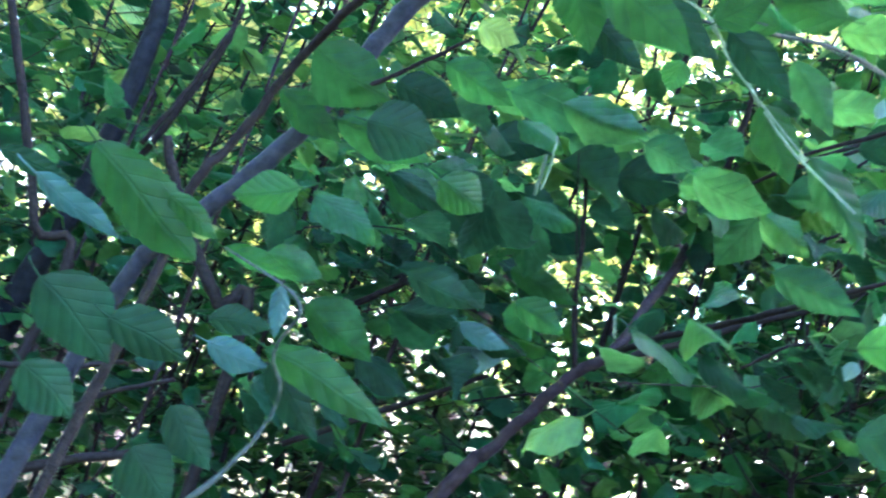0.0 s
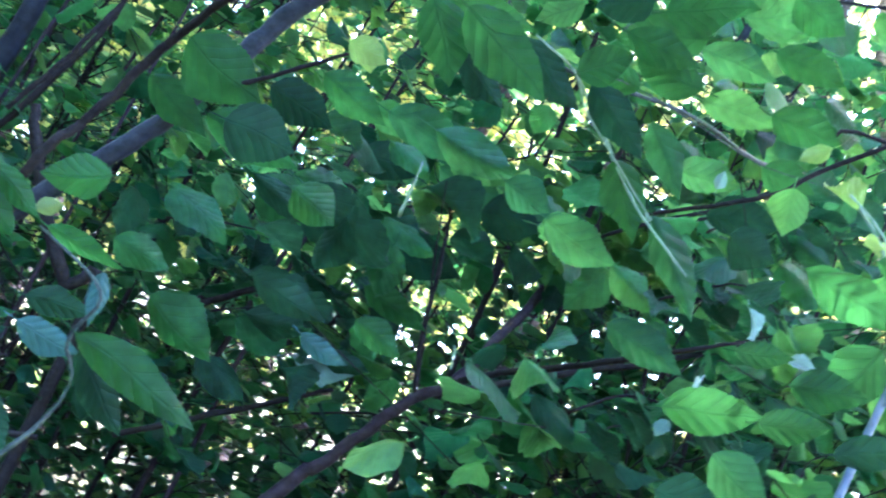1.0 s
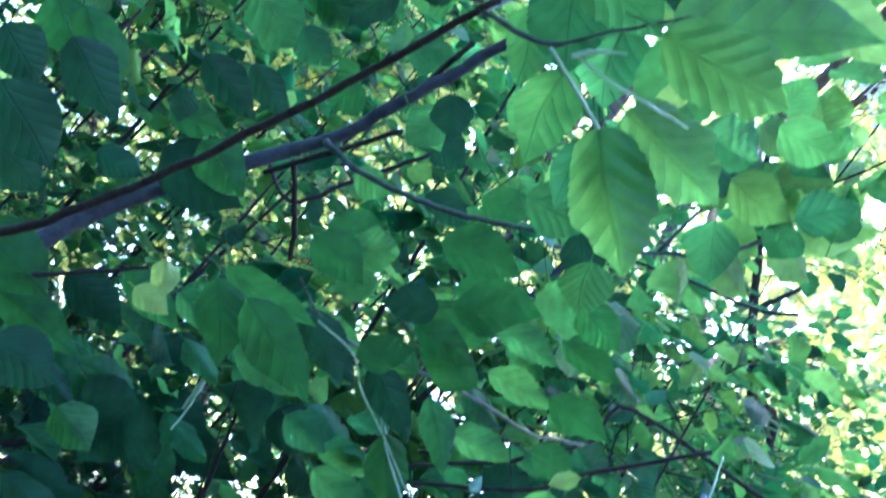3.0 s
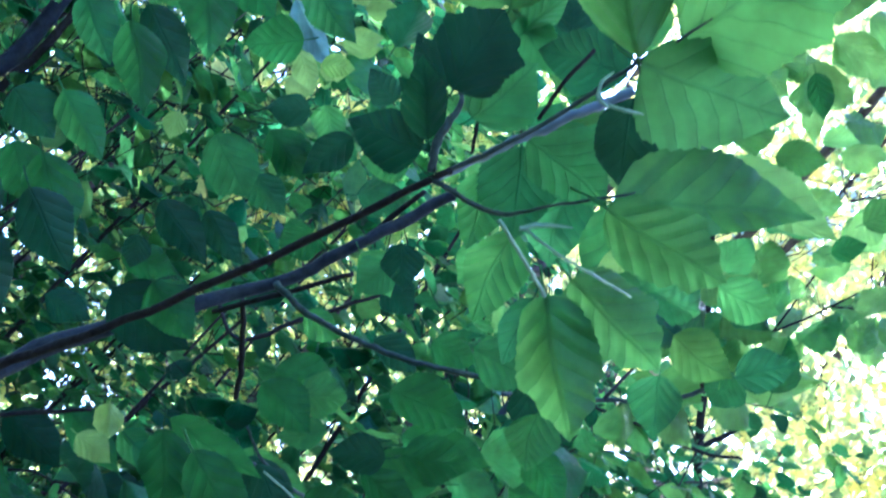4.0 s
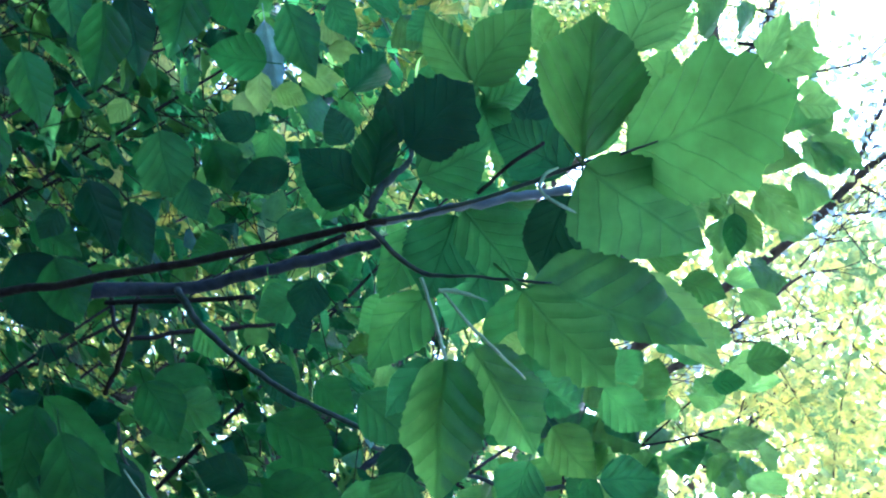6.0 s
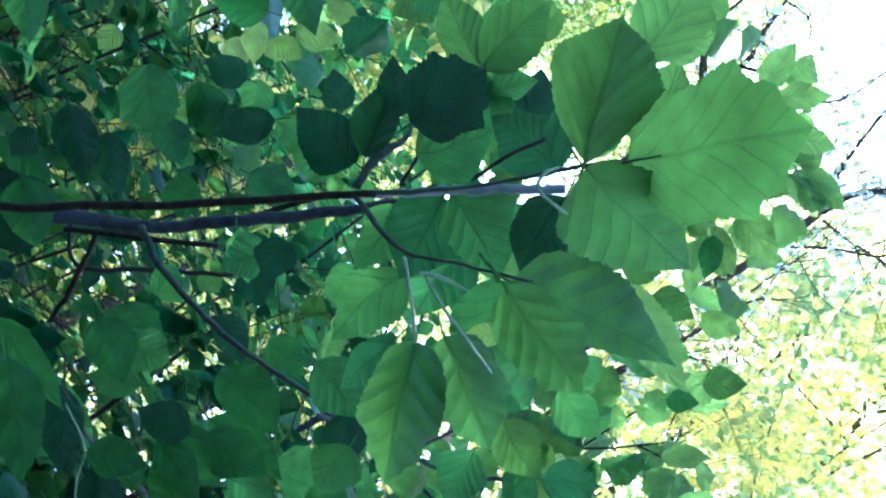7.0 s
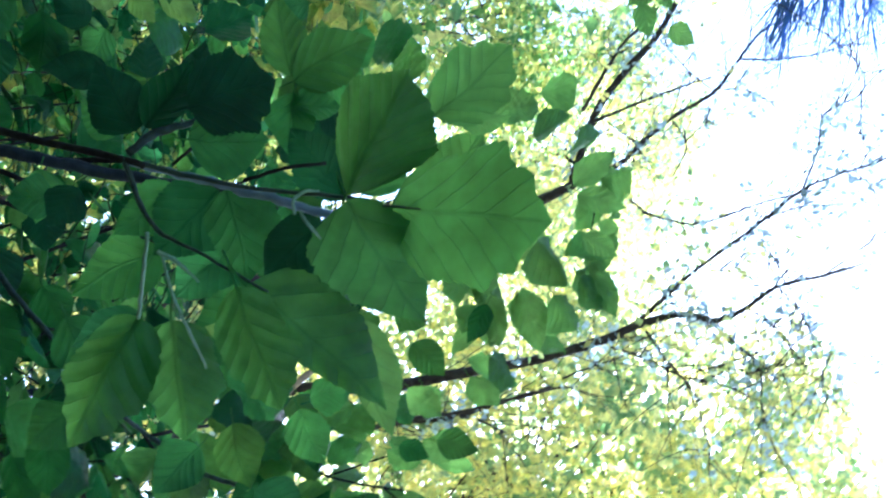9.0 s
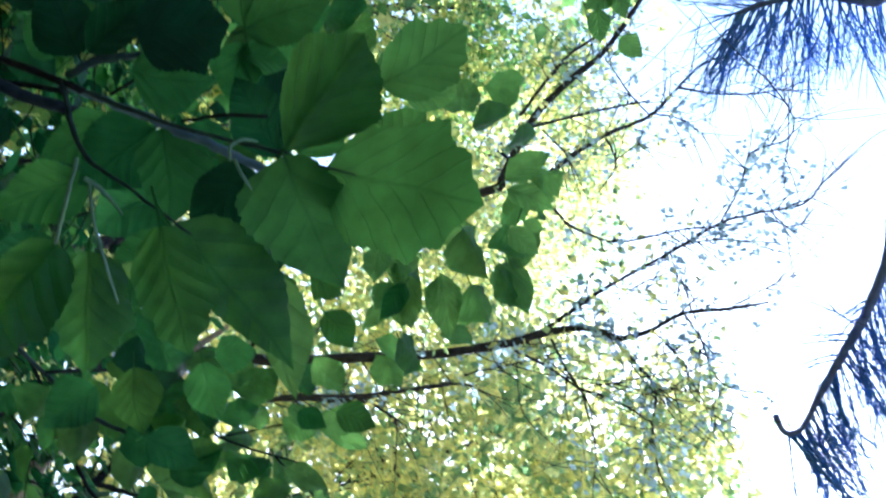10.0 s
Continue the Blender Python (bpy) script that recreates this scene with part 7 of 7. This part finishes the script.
leaf(lowright, (0.39, 0.852, 1.886), (0.342, 0.829, 1.88), 0.031, (-0.26, -0.43, -0.87), "pale")
leaf(lowright, (0.422, 0.856, 1.856), (0.395, 0.833, 1.853), 0.018, (-0.41, -0.4, -0.82), "pale")
leaf(lowright, (0.532, 0.838, 1.878), (0.561, 0.826, 1.879), 0.017, (-0.36, -0.62, -0.7), "pale")
leaf(lowright, (0.343, 0.849, 1.923), (0.322, 0.854, 1.899), 0.018, (-0.27, -0.9, -0.35), "pale")
leaf(lowright, (0.353, 0.953, 1.702), (0.344, 0.929, 1.667), 0.036, (0.2, -0.97, -0.12), "young")
leaf(lowright, (0.36, 0.933, 1.783), (0.393, 0.96, 1.762), 0.018, (0.09, -0.98, 0.17), "young")
leaf(lowright, (0.413, 0.934, 1.753), (0.439, 0.924, 1.758), 0.017, (-0.39, -0.91, 0.1), "young")
leaf(lowright, (0.527, 0.872, 1.956), (0.562, 0.885, 1.954), 0.020, (-0.33, -0.94, 0.01), "young")
leaf(lowright, (0.345, 0.964, 1.658), (0.336, 0.961, 1.64), 0.017, (-0.55, -0.83, 0.08), "young")
leaf(lowright, (0.283, 0.921, 1.866), (0.281, 0.91, 1.882), 0.013, (-0.21, -0.93, -0.29), "young")
grown(lowright, (0.378, 0.885, 1.823), (0.404, 0.724, 1.76), 0.042, (-0.98, -0.18, 0.05), "acute", "even", 0.35, 1, 0.0063, 0.12)
grown(lowright, (0.288, 0.817, 1.644), (0.35, 0.771, 1.665), 0.039, (-0.53, -0.82, -0.22), "acute", "even", 0.4, 1, 0.0072, 0.12)
grown(lowright, (0.348, 0.773, 1.66), (0.393, 0.75, 1.679), 0.028, (-0.39, -0.91, -0.17), "acute", "even", 0.4, 1, 0.0063, 0.12)
grown(lowright, (0.355, 0.763, 1.695), (0.404, 0.738, 1.709), 0.034, (-0.40, -0.89, -0.21), "acute", "even", 0.4, 1, 0.0063, 0.12)
grown(lowright, (0.4, 0.751, 1.66), (0.45, 0.719, 1.688), 0.026, (-0.45, -0.88, -0.17), "acute", "deep", 0.4, 1, 0.0063, 0.12)
grown(lowright, (0.414, 0.731, 1.811), (0.446, 0.676, 1.854), 0.046, (-0.56, -0.69, -0.46), "acute", "even", 0.3, 0.8, 0.0081, 0.1)
grown(lowright, (0.417, 0.738, 1.78), (0.477, 0.68, 1.793), 0.030, (-0.57, -0.69, -0.45), "acute", "even", 0.45, 1, 0.0072, 0.15)
grown(lowright, (0.406, 0.751, 1.75), (0.383, 0.771, 1.69), 0.044, (-0.38, -0.91, -0.16), "ovate", "even", 0.35, 1, 0.0063, 0.1)
grown(lowright, (0.345, 0.876, 1.726), (0.39, 0.858, 1.74), 0.024, (-0.32, -0.93, -0.16), "ovate", "even", 0.35, 1, 0.0054, 0.1)
grown(lowright, (0.39, 0.783, 1.824), (0.432, 0.764, 1.823), 0.024, (-0.39, -0.88, -0.27), "acute", "even", 0.45, 1, 0.0063, 0.1)
grown(lowright, (0.47, 0.719, 1.833), (0.5, 0.703, 1.827), 0.028, (-0.48, -0.83, -0.28), "ovate", "even", 0.35, 1, 0.0054, 0.1)
grown(lowright, (0.451, 0.755, 1.891), (0.496, 0.73, 1.892), 0.033, (-0.45, -0.83, -0.34), "acute", "even", 0.35, 1, 0.0054, 0.1)
grown(lowright, (0.458, 0.721, 1.769), (0.496, 0.699, 1.77), 0.032, (-0.48, -0.85, -0.22), "ovate", "even", 0.35, 1, 0.0054, 0.1)
grown(lowright, (0.5, 0.712, 1.801), (0.529, 0.693, 1.801), 0.033, (-0.51, -0.82, -0.25), "ovate", "deep", 0.35, 1, 0.0054, 0.1)
grown(lowright, (0.369, 0.978, 1.927), (0.382, 0.989, 1.88), 0.041, (-0.28, -0.91, -0.29), "ovate", "green", 0.35, 1, 0.0054, 0.1)
grown(lowright, (0.365, 1.099, 1.893), (0.42, 1.085, 1.884), 0.052, (-0.27, -0.93, -0.26), "ovate", "deep", 0.35, 1, 0.0054, 0.1)
grown(lowright, (0.464, 1.028, 2.007), (0.502, 1.02, 1.987), 0.032, (-0.35, -0.87, -0.35), "ovate", "deep", 0.35, 1, 0.0054, 0.1)
grown(lowright, (0.364, 0.879, 1.637), (0.42, 0.858, 1.612), 0.046, (-0.39, -0.91, -0.11), "acute", "green", 0.35, 1, 0.0063, 0.1)
grown(lowright, (0.336, 0.894, 1.588), (0.397, 0.87, 1.591), 0.046, (-0.36, -0.93, -0.08), "ovate", "deep", 0.35, 1, 0.0063, 0.1)
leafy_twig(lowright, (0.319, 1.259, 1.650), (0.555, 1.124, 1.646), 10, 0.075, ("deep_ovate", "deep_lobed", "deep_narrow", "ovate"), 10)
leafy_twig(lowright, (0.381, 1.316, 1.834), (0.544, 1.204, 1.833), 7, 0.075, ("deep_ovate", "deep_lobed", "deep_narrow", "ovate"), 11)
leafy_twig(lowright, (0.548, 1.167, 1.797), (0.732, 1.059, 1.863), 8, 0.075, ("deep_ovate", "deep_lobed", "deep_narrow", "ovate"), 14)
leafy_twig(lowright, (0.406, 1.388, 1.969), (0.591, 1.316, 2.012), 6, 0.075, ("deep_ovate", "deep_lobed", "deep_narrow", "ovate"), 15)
branch(lowright, "stalk", [(0.405, 0.722, 1.777, 0.0012), (0.385, 0.733, 1.808, 0.0011), (0.361, 0.746, 1.835, 0.0009), (0.338, 0.759, 1.853, 0.0007)], PALE_STALK)
branch(lowright, "stalk", [(0.432, 0.787, 1.921, 0.0012), (0.431, 0.789, 1.968, 0.0012), (0.432, 0.805, 2.009, 0.0009)], PALE_STALK)
oldstems = plant("shrub", "old shrub with thick bluish-grey leaning stems", "shrub", (-1.15, 2.0, 0))
branch(oldstems, "stem", [(-1.150, 2.000, -0.050, 0.0300), (-0.946, 2.218, 1.184, 0.0284), (-0.914, 2.195, 1.370, 0.0272), (-0.890, 2.182, 1.478, 0.0260), (-0.860, 2.167, 1.601, 0.0236), (-0.838, 2.144, 1.784, 0.0225), (-0.828, 2.116, 1.999, 0.0201), (-0.832, 2.096, 2.147, 0.0177), (-0.807, 2.095, 2.518, 0.0181), (-0.817, 2.052, 2.689, 0.0173), (-0.820, 1.969, 2.828, 0.0161), (-0.870, 1.945, 3.067, 0.0116)], BARK_SLATE)
branch(oldstems, "stem", [(-0.766, 2.077, 2.446, 0.0095), (-0.749, 2.004, 2.567, 0.0095), (-0.746, 1.941, 2.671, 0.0083)], BARK_DARK)
branch(oldstems, "stem", [(-0.950, 1.900, -0.050, 0.0120), (-0.729, 1.898, 1.388, 0.0102), (-0.797, 1.876, 1.535, 0.0092), (-0.883, 1.847, 1.719, 0.0092), (-0.985, 1.816, 1.919, 0.0082)], BARK_DARK)
branch(oldstems, "stem", [(-0.350, 2.000, -0.050, 0.0140), (-0.380, 1.910, 1.429, 0.0122), (-0.439, 1.896, 1.515, 0.0122), (-0.512, 1.881, 1.596, 0.0112), (-0.582, 1.866, 1.689, 0.0102), (-0.628, 1.853, 1.769, 0.0082)], BARK_DARK)
branch(oldstems, "branch", [(-0.667, 1.855, 1.739, 0.0051), (-0.623, 1.842, 1.857, 0.0051), (-0.583, 1.827, 1.985, 0.0041)], BARK_DARK)
branch(oldstems, "branch", [(-0.695, 1.836, 1.107, 0.0087), (-0.567, 1.833, 1.179, 0.0087), (-0.444, 1.831, 1.239, 0.0068), (-0.334, 1.831, 1.274, 0.0048)], BARK_DARK)
branch(oldstems, "branch", [(-0.751, 1.809, 1.290, 0.0058), (-0.639, 1.811, 1.321, 0.0058), (-0.533, 1.809, 1.370, 0.0039)], BARK_DARK)
branch(oldstems, "branch", [(-0.672, 1.827, 1.187, 0.0048), (-0.550, 1.817, 1.303, 0.0048), (-0.441, 1.814, 1.371, 0.0039)], BARK_DARK)
slimtree = plant("slim_tree", "slim tree with a sunlit tan trunk behind the thicket", "tree", (1.91, 4.5, 0))
branch(slimtree, "trunk", [(1.913, 4.504, -0.100, 0.0600), (2.126, 4.575, 3.550, 0.0475), (1.913, 4.504, 3.799, 0.0447), (1.682, 4.415, 4.102, 0.0363), (1.523, 4.323, 4.389, 0.0251), (1.295, 4.181, 4.828, 0.0140)], BARK_TAN)
branch(slimtree, "limb", [(1.889, 4.488, 3.849, 0.0223), (1.993, 4.443, 3.932, 0.0223), (2.085, 4.411, 3.987, 0.0168), (2.181, 4.348, 4.121, 0.0084)], BARK_TAN)
youngtree = plant("young_tree", "slim young tree with a dark upright stem", "tree", (1.75, 3.2, 0))
branch(youngtree, "trunk", [(1.750, 3.200, -0.050, 0.0300), (1.765, 3.176, 2.862, 0.0174), (1.553, 3.102, 3.178, 0.0174), (1.406, 3.058, 3.376, 0.0155), (1.273, 3.008, 3.586, 0.0135), (1.069, 2.932, 3.907, 0.0097), (0.899, 2.874, 4.160, 0.0058)], BARK_DARK)
branch(youngtree, "limb", [(1.383, 3.051, 3.407, 0.0097), (1.426, 3.026, 3.472, 0.0097), (1.493, 2.979, 3.599, 0.0058)], BARK_DARK)
leftplant = plant("sapling", "low sapling with large curled leaves beside the shrubs", "sapling", (-0.24, 0.62, 0))
branch(leftplant, "stem", [(-0.240, 0.620, 0.000, 0.0060), (-0.230, 0.620, 0.700, 0.0055), (-0.200, 0.600, 1.200, 0.0050), (-0.100, 0.650, 1.434, 0.0013), (-0.104, 0.629, 1.490, 0.0011), (-0.098, 0.612, 1.523, 0.0010), (-0.170, 0.694, 1.543, 0.0009)], GREEN_TWIG)
grown(leftplant, (-0.289, 0.72, 1.584), (-0.201, 0.753, 1.529), 0.047, (0.31, -0.95, -0.07), "tri", "even", 0.4, 1, 0.005, 0.15)
grown(leftplant, (-0.284, 0.638, 1.543), (-0.225, 0.662, 1.522), 0.020, (0.24, -0.90, -0.37), "acute", "sheen", 0.45, 1, 0.005, 0.15)
grown(leftplant, (-0.315, 0.646, 1.55), (-0.272, 0.665, 1.547), 0.016, (0.35, -0.85, -0.40), "acute", "deep", 0.45, 1, 0.005, 0.15)
grown(leftplant, (-0.234, 0.741, 1.569), (-0.191, 0.755, 1.549), 0.020, (0.27, -0.96, -0.08), "acute", "even", 0.5, 1, 0.005, 0.2)
grown(leftplant, (-0.113, 0.568, 1.58), (-0.143, 0.556, 1.563), 0.024, (0.39, -0.92, -0.04), "ovate", "even", 0.5, 1, 0.005, 0.25)
grown(leftplant, (-0.195, 0.795, 1.549), (-0.133, 0.808, 1.543), 0.021, (0.13, -0.87, -0.47), "acute", "even", 0.5, 1, 0.005, 0.2)
grown(leftplant, (-0.149, 0.826, 1.539), (-0.14, 0.828, 1.496), 0.016, (0.17, -0.98, -0.02), "acute", "sheen", 0.4, 1, 0.005, 0.2)
grown(leftplant, (-0.227, 1.482, 1.556), (-0.112, 1.496, 1.508), 0.072, (0.05, -0.98, -0.18), "ovate", "even", 0.5, 1.5, 0.006, 0.35)
grown(leftplant, (-0.211, 0.895, 1.495), (-0.157, 0.906, 1.505), 0.027, (0.20, -0.98, 0.00), "acute", "deep", 0.4, 1, 0.005, 0.1)
grown(leftplant, (-0.141, 0.808, 1.489), (-0.028, 0.819, 1.462), 0.034, (0.10, -0.99, 0.03), "acute", "even", 0.4, 1, 0.005, 0.1)
grown(leftplant, (-0.14, 0.848, 1.479), (-0.081, 0.853, 1.431), 0.033, (0.13, -0.99, 0.05), "acute", "deep", 0.4, 1, 0.005, 0.1)
grown(leftplant, (-0.191, 0.838, 1.477), (-0.138, 0.848, 1.474), 0.027, (0.18, -0.97, -0.15), "ovate", "sheen", 0.4, 1, 0.005, 0.1)
grown(leftplant, (-0.343, 0.853, 1.479), (-0.27, 0.877, 1.43), 0.064, (0.33, -0.94, 0.05), "ovate", "deep", 0.35, 1, 0.005, 0.1)
grown(leftplant, (-0.278, 0.855, 1.468), (-0.208, 0.875, 1.455), 0.043, (0.27, -0.96, 0.04), "ovate", "deep", 0.35, 1, 0.005, 0.1)
grown(leftplant, (-0.208, 0.872, 1.417), (-0.158, 0.877, 1.378), 0.037, (0.20, -0.97, 0.11), "ovate", "deep", 0.35, 1, 0.005, 0.1)
grown(leftplant, (-0.222, 0.864, 1.377), (-0.178, 0.869, 1.345), 0.053, (0.22, -0.96, 0.15), "ovate", "deep", 0.35, 1, 0.005, 0.1)
grown(leftplant, (-0.34, 0.882, 1.407), (-0.287, 0.897, 1.377), 0.046, (0.33, -0.94, 0.11), "ovate", "deep", 0.35, 1, 0.005, 0.1)
grown(leftplant, (-0.284, 1.203, 1.834), (-0.178, 1.229, 1.811), 0.087, (0.18, -0.95, -0.25), "ovate", "even", 0.3, 1, 0.005, 0.1)
grown(leftplant, (-0.195, 1.319, 1.857), (-0.1, 1.332, 1.847), 0.062, (0.11, -0.96, -0.26), "ovate", "deep", 0.3, 1, 0.005, 0.1)
grown(leftplant, (-0.317, 1.26, 1.784), (-0.226, 1.286, 1.752), 0.047, (0.20, -0.96, -0.20), "acute", "even", 0.35, 1, 0.005, 0.1)
grown(leftplant, (-0.259, 1.374, 1.798), (-0.12, 1.395, 1.789), 0.066, (0.13, -0.97, -0.21), "acute", "even", 0.35, 1, 0.005, 0.1)
grown(leftplant, (-0.144, 1.331, 1.91), (-0.041, 1.345, 1.887), 0.053, (0.07, -0.96, -0.28), "acute", "even", 0.35, 1, 0.005, 0.1)
grown(leftplant, (-0.027, 1.717, 1.839), (0.103, 1.72, 1.806), 0.105, (-0.06, -0.94, -0.35), "ovate", "green", 0.35, 1, 0.005, 0.1)
grown(leftplant, (-0.201, 1.661, 1.803), (-0.08, 1.678, 1.762), 0.082, (0.08, -0.98, -0.17), "acute", "even", 0.4, 1, 0.005, 0.1)


# ---- young saplings between the thicket and the near plants ----
def young_sapling(azim, dist, height, low, twigs, seed, kinds):
    """A slim stem from the ground with leafy twigs on its upper part, leaning a little."""
    rnd = random.Random(seed)
    x, y = dist * math.sin(radians(azim)), dist * math.cos(radians(azim))
    young = plant("sapling", "slim green-leaved sapling among the thicket shrubs", "sapling", (x, y, 0), "saplings of the thicket")
    sway = [Vector((x + 0.05 * math.sin(3 * q + seed) * q, y + 0.05 * math.cos(2 * q + seed) * q, -0.1 + (height + 0.1) * q)) for q in (0, 0.2, 0.4, 0.6, 0.8, 1)]
    branch(young, "stem", [(*p, 0.009 - 0.0075 * i / 5) for i, p in enumerate(sway)], BARK_BROWN)
    for k in range(twigs):
        h = low + (height - low) * (k + rnd.uniform(0.2, 0.8)) / twigs
        q = 5 * (h + 0.1) / (height + 0.1)
        i = min(4, int(q))
        foot = sway[i].lerp(sway[i + 1], q - i)
        a = seed + 2.4 * k + rnd.uniform(-0.4, 0.4)
        reach = rnd.uniform(0.28, 0.5)
        leafy_twig(young, foot, foot + Vector((reach * math.cos(a), 0.6 * reach * math.sin(a), rnd.uniform(-0.02, 0.16))), 5, rnd.uniform(0.07, 0.1), kinds, 1000 + 40 * seed + k)


MIXED = ("ovate", "narrow", "lobed", "light_ovate", "light_narrow", "deep_ovate", "thin_ovate")
for spec in ((11, 2.05, 2.55, 1.9, 9, 1), (17, 2.1, 2.7, 2.0, 9, 2), (-14, 2.3, 3.2, 2.7, 8, 3), (-3, 2.3, 3.35, 2.85, 8, 4), (-21, 2.3, 3.0, 2.4, 7, 5), (24, 2.2, 3.0, 2.3, 6, 6)):
    young_sapling(*spec, MIXED)
